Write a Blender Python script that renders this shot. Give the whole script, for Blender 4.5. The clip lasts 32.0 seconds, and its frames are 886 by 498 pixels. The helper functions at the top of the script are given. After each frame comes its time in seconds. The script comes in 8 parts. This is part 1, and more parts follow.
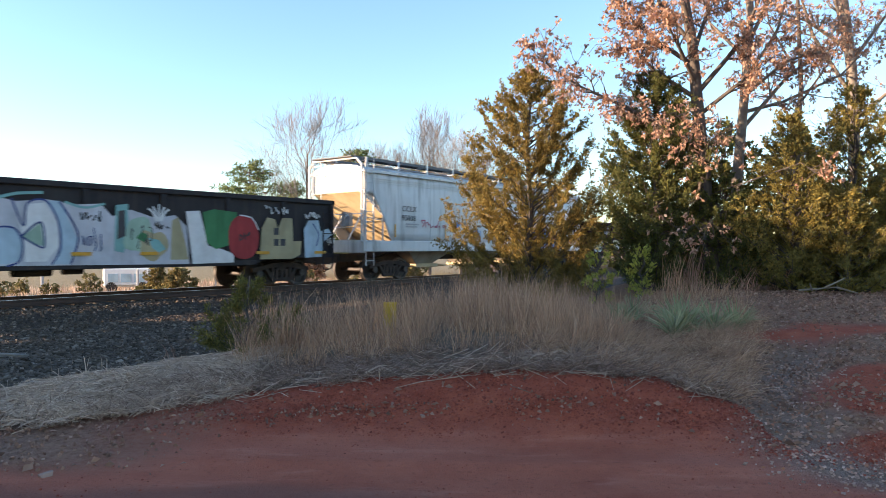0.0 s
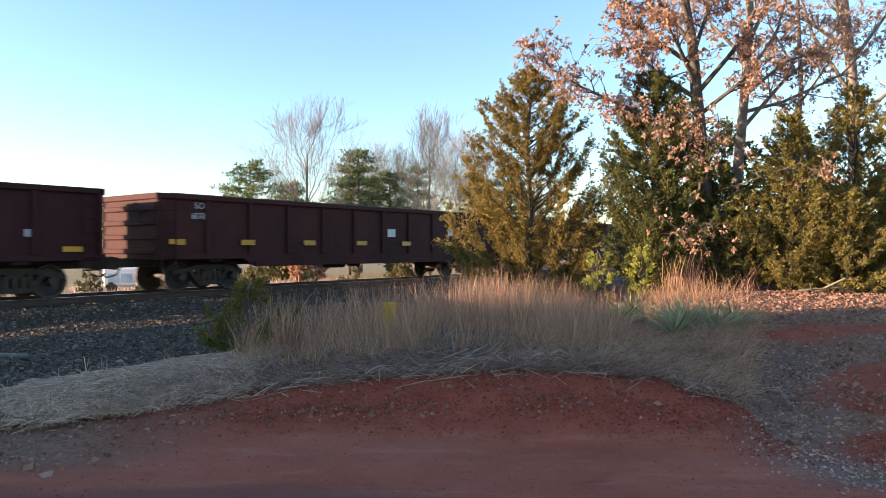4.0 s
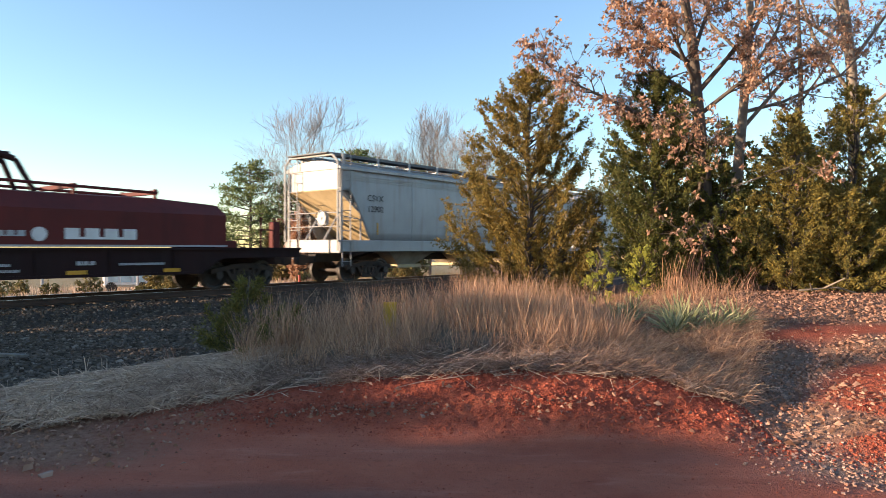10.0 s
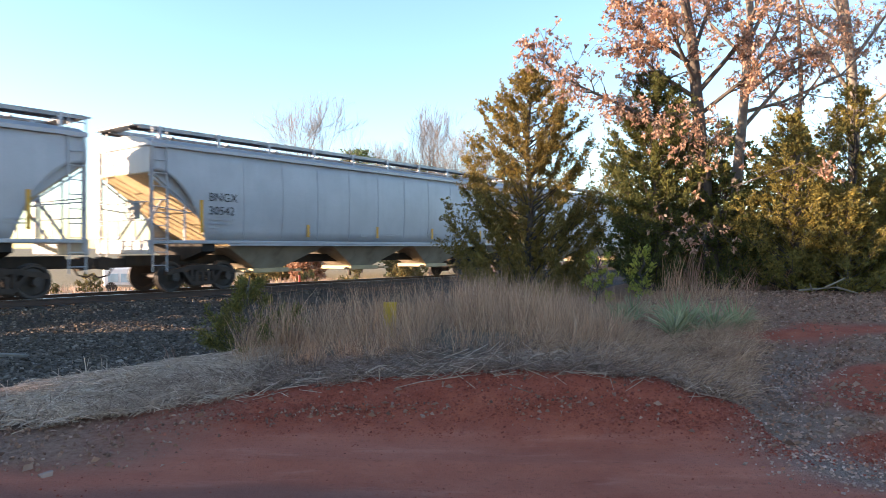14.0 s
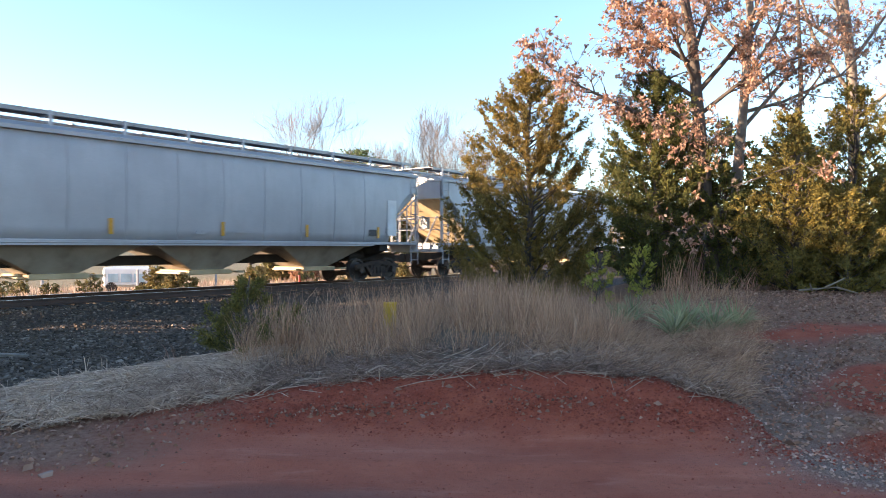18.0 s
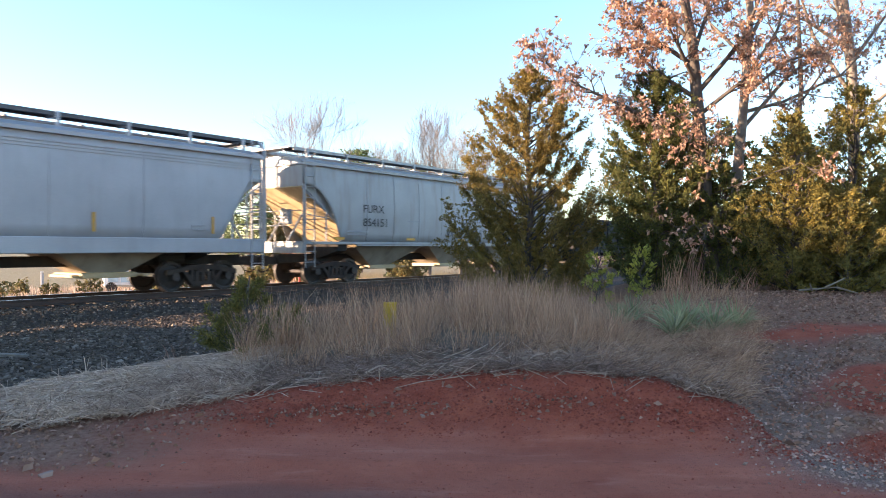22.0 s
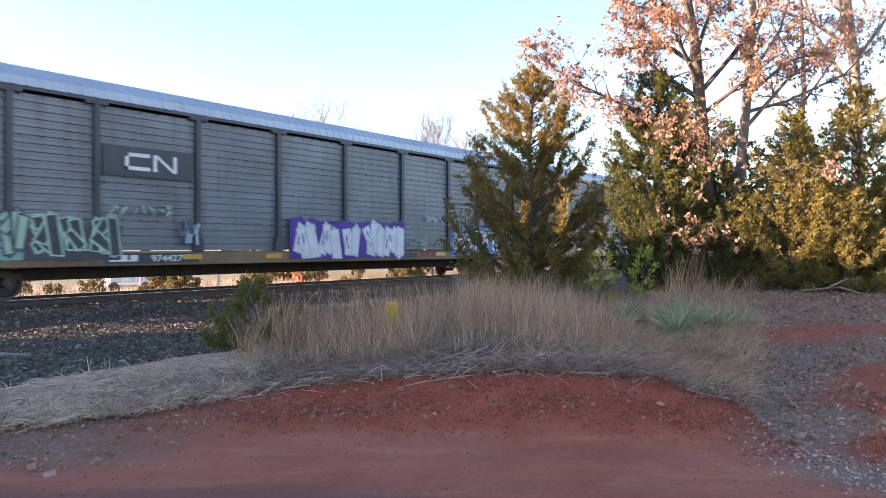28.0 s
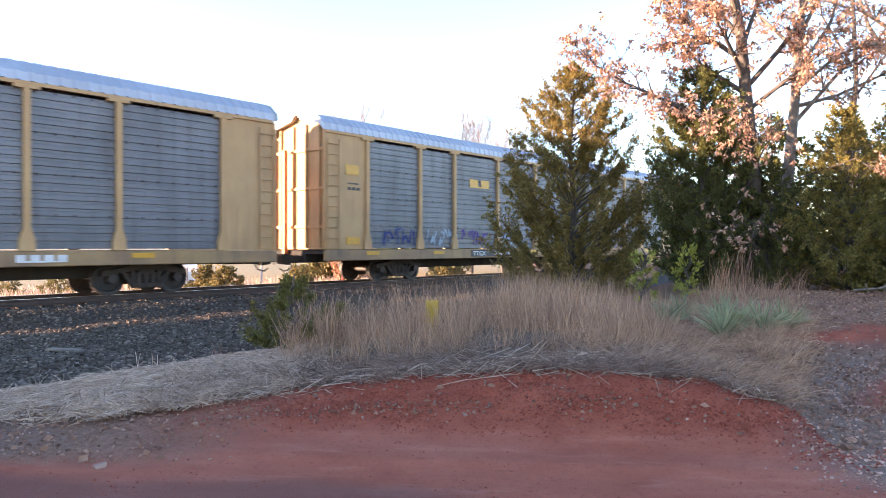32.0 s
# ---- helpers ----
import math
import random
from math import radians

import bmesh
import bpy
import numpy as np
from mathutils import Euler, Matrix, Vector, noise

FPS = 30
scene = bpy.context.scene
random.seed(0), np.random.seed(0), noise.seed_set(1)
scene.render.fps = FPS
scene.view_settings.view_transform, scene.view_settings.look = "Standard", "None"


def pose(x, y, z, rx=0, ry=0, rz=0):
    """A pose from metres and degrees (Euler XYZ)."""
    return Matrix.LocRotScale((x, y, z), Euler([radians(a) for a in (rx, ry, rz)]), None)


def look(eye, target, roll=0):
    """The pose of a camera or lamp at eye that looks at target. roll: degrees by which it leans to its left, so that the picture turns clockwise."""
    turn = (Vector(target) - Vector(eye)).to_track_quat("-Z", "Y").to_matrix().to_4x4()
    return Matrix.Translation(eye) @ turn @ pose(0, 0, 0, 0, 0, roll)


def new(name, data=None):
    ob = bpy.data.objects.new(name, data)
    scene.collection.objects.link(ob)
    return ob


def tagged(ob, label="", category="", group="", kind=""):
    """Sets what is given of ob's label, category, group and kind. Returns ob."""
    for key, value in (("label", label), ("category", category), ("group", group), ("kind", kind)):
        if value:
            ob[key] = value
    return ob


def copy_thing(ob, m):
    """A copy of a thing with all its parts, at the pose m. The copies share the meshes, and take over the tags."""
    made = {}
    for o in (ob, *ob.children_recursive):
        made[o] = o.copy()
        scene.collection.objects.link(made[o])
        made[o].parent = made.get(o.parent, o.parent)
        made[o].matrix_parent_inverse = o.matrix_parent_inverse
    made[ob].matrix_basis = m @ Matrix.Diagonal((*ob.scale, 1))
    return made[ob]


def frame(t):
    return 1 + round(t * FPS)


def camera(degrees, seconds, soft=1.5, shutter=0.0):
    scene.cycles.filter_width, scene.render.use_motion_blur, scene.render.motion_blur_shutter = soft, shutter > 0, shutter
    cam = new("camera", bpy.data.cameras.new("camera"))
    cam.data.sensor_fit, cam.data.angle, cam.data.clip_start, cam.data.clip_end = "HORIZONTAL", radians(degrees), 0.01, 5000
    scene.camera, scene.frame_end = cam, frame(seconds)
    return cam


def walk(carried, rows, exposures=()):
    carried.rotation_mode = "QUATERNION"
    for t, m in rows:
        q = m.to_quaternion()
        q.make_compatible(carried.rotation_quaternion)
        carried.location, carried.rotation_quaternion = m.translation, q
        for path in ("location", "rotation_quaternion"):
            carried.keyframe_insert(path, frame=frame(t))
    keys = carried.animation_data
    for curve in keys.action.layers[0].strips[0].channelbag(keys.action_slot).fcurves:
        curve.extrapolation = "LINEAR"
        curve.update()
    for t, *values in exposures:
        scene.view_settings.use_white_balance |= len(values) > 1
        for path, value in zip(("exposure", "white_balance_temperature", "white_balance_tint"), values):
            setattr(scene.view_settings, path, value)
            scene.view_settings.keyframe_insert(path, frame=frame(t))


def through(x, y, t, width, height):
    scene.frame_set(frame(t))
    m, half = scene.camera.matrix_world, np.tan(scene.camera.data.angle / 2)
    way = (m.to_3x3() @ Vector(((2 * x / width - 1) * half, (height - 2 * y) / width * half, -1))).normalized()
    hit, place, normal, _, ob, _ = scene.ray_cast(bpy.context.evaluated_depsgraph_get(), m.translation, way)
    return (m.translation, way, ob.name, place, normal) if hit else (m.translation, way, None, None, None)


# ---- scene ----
FOV = 64.6
EYE = (0.0, 0.0, 1.55)
cam = camera(FOV, 32.0, soft=0.9, shutter=0.25)


def view(turn=0.0, down=0.0, lean=0.0):
    return pose(EYE[0], EYE[1], EYE[2], 89.91 - down, lean, turn)


# a tripod shot that pans a little to the left near the end
walk(cam, [
    (0.0, view()), (14.0, view()), (26.5, view()), (27.5, view()),
    (28.0, view(0.19)), (28.5, view(1.49, -0.02)), (29.0, view(2.64, 0.05)),
    (29.5, view(3.35, 0.12)), (30.0, view(3.77, 0.16)), (30.5, view(3.90, 0.17)),
    (31.0, view(3.86, 0.20)), (31.5, view(3.63, 0.18)), (32.0, view(3.44, 0.12)),
], exposures=[(0.0, 2.18, 7050, 19), (1.0, 2.17, 7100, 19), (2.0, 2.08, 7100, 18), (3.0, 2.22, 7000, 19), (5.5, 1.80, 7250, 17), (11.0, 1.80, 7250, 17), (12.0, 1.96, 7250, 18), (13.0, 2.37, 7100, 20), (20.0, 2.47, 7050, 21), (25.0, 2.58, 7000, 21), (27.5, 2.58, 7100, 25), (28.0, 2.82, 7150, 26), (29.0, 3.02, 7200, 29), (30.0, 3.14, 7300, 30), (32.0, 3.14, 7300, 30)])

# ---------------------------------------------------------------- light
SUN_EL, SUN_AZ = radians(7.25), radians(259.0)
world = bpy.data.worlds.new("world")
scene.world = world
world.use_nodes = True
sky = world.node_tree.nodes.new("ShaderNodeTexSky")
sky.sky_type = "NISHITA"
sky.sun_disc = False
sky.sun_elevation, sky.sun_rotation = SUN_EL, SUN_AZ
sky.air_density, sky.dust_density, sky.ozone_density = 1.0, 0.1, 3.0
world.node_tree.links.new(sky.outputs[0], world.node_tree.nodes["Background"].inputs[0])
world.node_tree.nodes["Background"].inputs[1].default_value = 0.135

sun_data = bpy.data.lights.new("sun", "SUN")
sun_data.energy, sun_data.angle, sun_data.color = 3.5, radians(0.6), (1.0, 0.80, 0.58)
sun = new("sun", sun_data)
SUN_DIR = Vector((math.sin(SUN_AZ) * math.cos(SUN_EL), math.cos(SUN_AZ) * math.cos(SUN_EL), math.sin(SUN_EL)))
sun.matrix_world = look(SUN_DIR * 200, (0, 0, 0))

# ---------------------------------------------------------------- materials


def nodes_of(name):
    m = bpy.data.materials.new(name)
    m.use_nodes = True
    t = m.node_tree
    return m, t, t.nodes["Principled BSDF"]


def noise_node(t, vec, scale, detail=4.0, rough=0.55):
    n = t.nodes.new("ShaderNodeTexNoise")
    n.inputs["Scale"].default_value, n.inputs["Detail"].default_value, n.inputs["Roughness"].default_value = scale, detail, rough
    t.links.new(vec, n.inputs["Vector"])
    return n.outputs["Fac"]


def ramp(t, fac, lo, hi):
    r = t.nodes.new("ShaderNodeMapRange")
    r.inputs["From Min"].default_value, r.inputs["From Max"].default_value = lo, hi
    t.links.new(fac, r.inputs["Value"])
    return r.outputs["Result"]


def blend(t, fac, a, b, mode="MIX"):
    n = t.nodes.new("ShaderNodeMix")
    n.data_type, n.blend_type = "RGBA", mode
    for sock, v in ((n.inputs[0], fac), (n.inputs[6], a), (n.inputs[7], b)):
        if isinstance(v, (int, float)):
            sock.default_value = v
        elif isinstance(v, tuple):
            sock.default_value = (*v, 1.0)
        else:
            t.links.new(v, sock)
    return n.outputs[2]


def times(t, a, b):
    n = t.nodes.new("ShaderNodeMath")
    n.operation = "MULTIPLY"
    for sock, v in ((n.inputs[0], a), (n.inputs[1], b)):
        if isinstance(v, (int, float)):
            sock.default_value = v
        else:
            t.links.new(v, sock)
    return n.outputs[0]


def coords(t, stretch=(1, 1, 1)):
    c = t.nodes.new("ShaderNodeTexCoord")
    m = t.nodes.new("ShaderNodeMapping")
    m.inputs["Scale"].default_value = stretch
    t.links.new(c.outputs["Object"], m.inputs["Vector"])
    return m.outputs["Vector"]


def bump(t, bsdf, height, strength, distance=0.02):
    b = t.nodes.new("ShaderNodeBump")
    b.inputs["Strength"].default_value, b.inputs["Distance"].default_value = strength, distance
    t.links.new(height, b.inputs["Height"])
    t.links.new(b.outputs["Normal"], bsdf.inputs["Normal"])


def surface(name, a, b, scale=3.0, rough=0.7, metal=0.0, streak=None, amount=0.6, fine=40.0, relief=0.25, low=0.35, high=0.7, spot=None, spec=0.5):
    """Two tones in broad patches, streaks that run down, and a fine grain."""
    m, t, s = nodes_of(name)
    v = coords(t)
    col = blend(t, ramp(t, noise_node(t, v, scale), low, high), a, b)
    if streak:
        sv = coords(t, (1.6, 1.6, 0.16))
        k = times(t, ramp(t, noise_node(t, sv, 2.2, 6.0), 0.5, 0.78), amount)
        col = blend(t, k, col, streak)
    if spot:
        k = times(t, ramp(t, noise_node(t, v, 9.0, 6.0, 0.7), 0.60, 0.68), 0.85)
        col = blend(t, k, col, spot)
    g = noise_node(t, v, fine, 3.0)
    col = blend(t, times(t, ramp(t, g, 0.3, 0.7), 0.22), col, tuple(c * 0.55 for c in a))
    t.links.new(col, s.inputs["Base Color"])
    s.inputs["Roughness"].default_value, s.inputs["Metallic"].default_value = rough, metal
    s.inputs["Specular IOR Level"].default_value = spec
    bump(t, s, g, relief, 0.01)
    return m


def island(name, stops, rough=0.8, spec=0.2, through=0.0):
    """One tone for each loose piece of a mesh, out of the given stops."""
    m, t, s = nodes_of(name)
    g = t.nodes.new("ShaderNodeNewGeometry")
    r = t.nodes.new("ShaderNodeValToRGB")
    r.color_ramp.interpolation = "LINEAR"
    el = r.color_ramp.elements
    while len(el) < len(stops):
        el.new(0.5)
    for i, c in enumerate(stops):
        el[i].position, el[i].color = i / (len(stops) - 1), (*c, 1.0)
    t.links.new(g.outputs["Random Per Island"], r.inputs["Fac"])
    t.links.new(r.outputs["Color"], s.inputs["Base Color"])
    s.inputs["Roughness"].default_value = rough
    s.inputs["Specular IOR Level"].default_value = spec
    if through:
        tr = t.nodes.new("ShaderNodeBsdfTranslucent")
        mx = t.nodes.new("ShaderNodeMixShader")
        mx.inputs[0].default_value = through
        t.links.new(r.outputs["Color"], tr.inputs["Color"])
        t.links.new(s.outputs[0], mx.inputs[1])
        t.links.new(tr.outputs[0], mx.inputs[2])
        t.links.new(mx.outputs[0], t.nodes["Material Output"].inputs["Surface"])
    return m


M = {}
M["hopper_grey"] = surface("hopper_grey", (0.43, 0.43, 0.44), (0.35, 0.35, 0.362), 0.8, 0.42, streak=(0.277, 0.269, 0.26), amount=0.35, relief=0.08)
M["hopper_old"] = surface("hopper_old", (0.396, 0.387, 0.378), (0.334, 0.326, 0.312), 0.9, 0.5, streak=(0.229, 0.158, 0.106), amount=0.6, relief=0.1)
M["hopper_white"] = surface("hopper_white", (0.66, 0.66, 0.65), (0.55, 0.54, 0.52), 0.7, 0.5, streak=(0.17, 0.16, 0.145), amount=0.9, relief=0.1)
M["hopper_bay"] = surface("hopper_bay", (0.36, 0.31, 0.25), (0.25, 0.21, 0.17), 1.3, 0.75, streak=(0.14, 0.10, 0.08), amount=0.6)
M["cream"] = surface("cream", (0.60, 0.46, 0.27), (0.50, 0.36, 0.20), 1.5, 0.6, streak=(0.30, 0.19, 0.10), amount=0.5)
M["grey_steel"] = surface("grey_steel", (0.34, 0.34, 0.34), (0.24, 0.24, 0.24), 2.0, 0.5, 0.2)
M["dark_board"] = surface("dark_board", (0.10, 0.10, 0.105), (0.06, 0.06, 0.06), 2.0, 0.6)
M["board_steel"] = surface("board_steel", (0.30, 0.30, 0.30), (0.2, 0.2, 0.2), 2.0, 0.45, 0.4)
M["black_steel"] = surface("black_steel", (0.032, 0.030, 0.028), (0.057, 0.046, 0.039), 2.5, 0.8, streak=(0.095, 0.065, 0.046), amount=0.4, spec=0.15)
M["truck_steel"] = surface("truck_steel", (0.046, 0.036, 0.031), (0.076, 0.055, 0.043), 4.0, 0.85, streak=(0.108, 0.074, 0.054), amount=0.4, spec=0.15)
M["chalk_faint"] = surface("chalk_faint", (0.085, 0.085, 0.08), (0.06, 0.06, 0.06), 3.0, 0.9, relief=0.02, spec=0.1)
M["sill_dark"] = surface("sill_dark", (0.27, 0.165, 0.09), (0.11, 0.075, 0.058), 0.45, 0.7, streak=(0.30, 0.19, 0.07), amount=0.6, spec=0.2)
M["sapling_green"] = island("sapling_green", [(0.32, 0.32, 0.06), (0.42, 0.40, 0.08), (0.22, 0.24, 0.045)], 0.6, 0.25, 0.45)
M["wheel_steel"] = surface("wheel_steel", (0.046, 0.038, 0.034), (0.074, 0.057, 0.049), 6.0, 0.6, 0.3)
M["tread"] = surface("tread", (0.35, 0.34, 0.33), (0.25, 0.24, 0.23), 6.0, 0.3, 0.9)
M["gondola_black"] = surface("gondola_black", (0.030, 0.028, 0.031), (0.049, 0.045, 0.043), 1.2, 0.75, streak=(0.095, 0.074, 0.061), amount=0.5, spec=0.15)
M["gondola_maroon"] = surface("gondola_maroon", (0.058, 0.018, 0.018), (0.036, 0.014, 0.014), 1.0, 0.75, streak=(0.025, 0.016, 0.016), amount=0.6, spec=0.15)
M["gondola_brown"] = surface("gondola_brown", (0.080, 0.026, 0.022), (0.046, 0.018, 0.017), 1.0, 0.75, streak=(0.03, 0.02, 0.02), amount=0.6, spec=0.15)
M["gondola_dusk"] = surface("gondola_dusk", (0.030, 0.020, 0.022), (0.049, 0.027, 0.027), 0.9, 0.75, streak=(0.095, 0.061, 0.047), amount=0.3, spec=0.15)
M["rust_inside"] = surface("rust_inside", (0.16, 0.08, 0.05), (0.09, 0.05, 0.035), 2.0, 0.9)
M["coil_red"] = surface("coil_red", (0.14, 0.026, 0.022), (0.095, 0.022, 0.020), 0.8, 0.7, streak=(0.05, 0.018, 0.018), amount=0.45, spec=0.2)
M["coil_deck"] = surface("coil_deck", (0.032, 0.014, 0.014), (0.022, 0.012, 0.012), 1.0, 0.75, streak=(0.05, 0.035, 0.03), amount=0.3, spec=0.15)
M["coil_tan"] = surface("coil_tan", (0.20, 0.118, 0.070), (0.115, 0.070, 0.046), 1.0, 0.7, streak=(0.09, 0.06, 0.045), amount=0.5, spec=0.2)
M["coil_side"] = surface("coil_side", (0.105, 0.098, 0.09), (0.045, 0.038, 0.034), 0.8, 0.75, streak=(0.05, 0.034, 0.026), amount=0.6, spec=0.2)
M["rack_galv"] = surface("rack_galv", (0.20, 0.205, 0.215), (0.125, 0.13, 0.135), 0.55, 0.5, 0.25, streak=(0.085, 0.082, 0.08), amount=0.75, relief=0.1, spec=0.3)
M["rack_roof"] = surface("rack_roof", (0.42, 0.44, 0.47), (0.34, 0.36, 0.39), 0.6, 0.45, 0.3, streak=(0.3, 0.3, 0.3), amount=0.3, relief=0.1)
M["rack_black"] = surface("rack_black", (0.030, 0.032, 0.036), (0.05, 0.05, 0.055), 0.9, 0.5, streak=(0.09, 0.085, 0.08), amount=0.4)
M["rack_yellow"] = surface("rack_yellow", (0.58, 0.345, 0.16), (0.47, 0.27, 0.125), 0.9, 0.6, streak=(0.26, 0.15, 0.09), amount=0.55, spec=0.3)
M["sill_yellow"] = surface("sill_yellow", (0.42, 0.245, 0.10), (0.22, 0.125, 0.075), 0.8, 0.6, streak=(0.10, 0.07, 0.05), amount=0.7)
M["rack_orange"] = surface("rack_orange", (0.62, 0.16, 0.04), (0.5, 0.13, 0.04), 1.0, 0.55)
M["rack_red"] = surface("rack_red", (0.30, 0.05, 0.03), (0.2, 0.04, 0.03), 1.0, 0.55)
M["reflector"] = surface("reflector", (0.70, 0.34, 0.03), (0.58, 0.27, 0.03), 8.0, 0.4, relief=0.05)
M["ink_black"] = surface("ink_black", (0.03, 0.03, 0.035), (0.05, 0.05, 0.05), 5.0, 0.6, relief=0.02)
M["ink_white"] = surface("ink_white", (0.70, 0.70, 0.68), (0.58, 0.57, 0.55), 3.0, 0.6, relief=0.02)
M["ink_grey"] = surface("ink_grey", (0.35, 0.35, 0.36), (0.42, 0.42, 0.42), 3.0, 0.6, relief=0.02)
for nm, c in dict(blue=(0.06, 0.27, 0.62), pale=(0.42, 0.55, 0.62), teal=(0.22, 0.45, 0.42), green=(0.05, 0.22, 0.09), red=(0.42, 0.05, 0.05), pink=(0.55, 0.10, 0.16),
                  purple=(0.13, 0.06, 0.32), tan=(0.45, 0.38, 0.22), mint=(0.36, 0.52, 0.40), navy=(0.04, 0.07, 0.22), silver=(0.55, 0.55, 0.58), orange=(0.55, 0.22, 0.04), lime=(0.30, 0.36, 0.05)).items():
    M["spray_" + nm] = surface("spray_" + nm, c, tuple(0.7 * k for k in c), 1.6, 0.7, streak=tuple(0.4 * k for k in c), amount=0.5, relief=0.05, spec=0.25)
M["rail"] = surface("rail", (0.10, 0.06, 0.045), (0.07, 0.045, 0.035), 3.0, 0.7, 0.3)
M["rail_head"] = surface("rail_head", (0.40, 0.39, 0.38), (0.3, 0.29, 0.28), 3.0, 0.28, 0.9)
M["tie"] = surface("tie", (0.07, 0.055, 0.045), (0.045, 0.038, 0.034), 3.0, 0.9)
M["stone"] = island("stone", [(0.054, 0.038, 0.028), (0.105, 0.078, 0.058), (0.157, 0.117, 0.089), (0.076, 0.056, 0.041), (0.28, 0.214, 0.163)], 0.85, 0.15)
M["pebble"] = island("pebble", [(0.373, 0.212, 0.151), (0.515, 0.311, 0.228), (0.209, 0.11, 0.077), (0.593, 0.385, 0.298), (0.384, 0.148, 0.083)], 0.85, 0.2)
M["clod"] = island("clod", [(0.284, 0.064, 0.038), (0.367, 0.091, 0.055), (0.189, 0.043, 0.028), (0.315, 0.076, 0.046), (0.41, 0.127, 0.087)], 0.95, 0.1)
M["sedge"] = island("sedge", [(0.465, 0.251, 0.147), (0.648, 0.371, 0.223), (0.275, 0.143, 0.091), (0.758, 0.476, 0.307), (0.189, 0.105, 0.072), (0.525, 0.312, 0.201)], 0.8, 0.15, 0.3)
M["straw"] = island("straw", [(0.572, 0.394, 0.285), (0.807, 0.588, 0.444), (0.195, 0.118, 0.082), (0.677, 0.483, 0.358), (0.364, 0.236, 0.164), (0.624, 0.436, 0.316)], 0.8, 0.15, 0.15)
M["thatch"] = island("thatch", [(0.279, 0.169, 0.122), (0.399, 0.258, 0.194), (0.13, 0.077, 0.058), (0.538, 0.36, 0.279), (0.195, 0.114, 0.084), (0.094, 0.055, 0.042)], 0.85, 0.1, 0.15)
M["litter"] = island("litter", [(0.29, 0.143, 0.094), (0.409, 0.226, 0.159), (0.161, 0.081, 0.056), (0.505, 0.301, 0.223), (0.226, 0.115, 0.079)], 0.85, 0.15, 0.1)
M["yucca"] = island("yucca", [(0.215, 0.225, 0.105), (0.33, 0.32, 0.17), (0.15, 0.16, 0.078), (0.47, 0.42, 0.24)], 0.6, 0.2, 0.15)
M["cedar"] = island("cedar", [(0.18, 0.141, 0.04), (0.283, 0.194, 0.053), (0.115, 0.104, 0.035), (0.386, 0.241, 0.065), (0.141, 0.123, 0.042)], 0.7, 0.2, 0.32)
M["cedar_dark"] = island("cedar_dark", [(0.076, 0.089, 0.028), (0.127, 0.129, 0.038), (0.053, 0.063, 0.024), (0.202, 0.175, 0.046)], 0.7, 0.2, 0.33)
M["cedar_olive"] = island("cedar_olive", [(0.169, 0.144, 0.04), (0.263, 0.203, 0.053), (0.111, 0.103, 0.036), (0.35, 0.252, 0.067)], 0.7, 0.2, 0.36)
M["shrub_green"] = island("shrub_green", [(0.116, 0.109, 0.027), (0.184, 0.155, 0.038), (0.074, 0.075, 0.02), (0.258, 0.202, 0.052)], 0.6, 0.25, 0.25)
M["oak_leaf"] = island("oak_leaf", [(0.39, 0.205, 0.130), (0.51, 0.300, 0.200), (0.25, 0.122, 0.075), (0.58, 0.385, 0.270), (0.32, 0.160, 0.098)], 0.7, 0.2, 0.3)
M["pine"] = island("pine", [(0.112, 0.152, 0.064), (0.176, 0.216, 0.08), (0.08, 0.112, 0.048), (0.24, 0.256, 0.096)], 0.7, 0.2, 0.15)
M["bark"] = surface("bark", (0.10, 0.078, 0.062), (0.06, 0.046, 0.037), 6.0, 0.9, relief=0.8, fine=18.0)
M["bark_pale"] = surface("bark_pale", (0.25, 0.20, 0.155), (0.15, 0.12, 0.095), 6.0, 0.9, relief=0.8, fine=18.0)
M["twig"] = surface("twig", (0.25, 0.2, 0.175), (0.175, 0.14, 0.122), 6.0, 0.9)
M["marker_yellow"] = surface("marker_yellow", (0.58, 0.34, 0.03), (0.46, 0.26, 0.03), 6.0, 0.5, spot=(0.25, 0.17, 0.05))
M["van_white"] = surface("van_white", (0.75, 0.75, 0.75), (0.66, 0.66, 0.66), 1.0, 0.35, relief=0.02)
M["glass_dark"] = surface("glass_dark", (0.03, 0.04, 0.05), (0.05, 0.06, 0.07), 1.0, 0.1, relief=0.01)
M["post_red"] = surface("post_red", (0.55, 0.06, 0.04), (0.45, 0.05, 0.04), 4.0, 0.5)
M["dry_bush"] = island("dry_bush", [(0.208, 0.156, 0.078), (0.286, 0.221, 0.091), (0.13, 0.111, 0.052), (0.169, 0.169, 0.065)], 0.8, 0.2, 0.2)

# ---------------------------------------------------------------- mesh helpers


def slab(bm, x0, x1, y0, y1, z0, z1):
    v = [bm.verts.new(p) for p in ((x0, y0, z0), (x1, y0, z0), (x1, y1, z0), (x0, y1, z0), (x0, y0, z1), (x1, y0, z1), (x1, y1, z1), (x0, y1, z1))]
    for f in ((0, 3, 2, 1), (4, 5, 6, 7), (0, 1, 5, 4), (1, 2, 6, 5), (2, 3, 7, 6), (3, 0, 4, 7)):
        bm.faces.new([v[i] for i in f])
    return v


def soft_slab(bm, x0, x1, y0, y1, z0, z1, r=0.02):
    b2 = bmesh.new()
    slab(b2, x0, x1, y0, y1, z0, z1)
    bmesh.ops.bevel(b2, geom=b2.edges[:], offset=r, segments=1, affect="EDGES")
    pour(bm, b2)


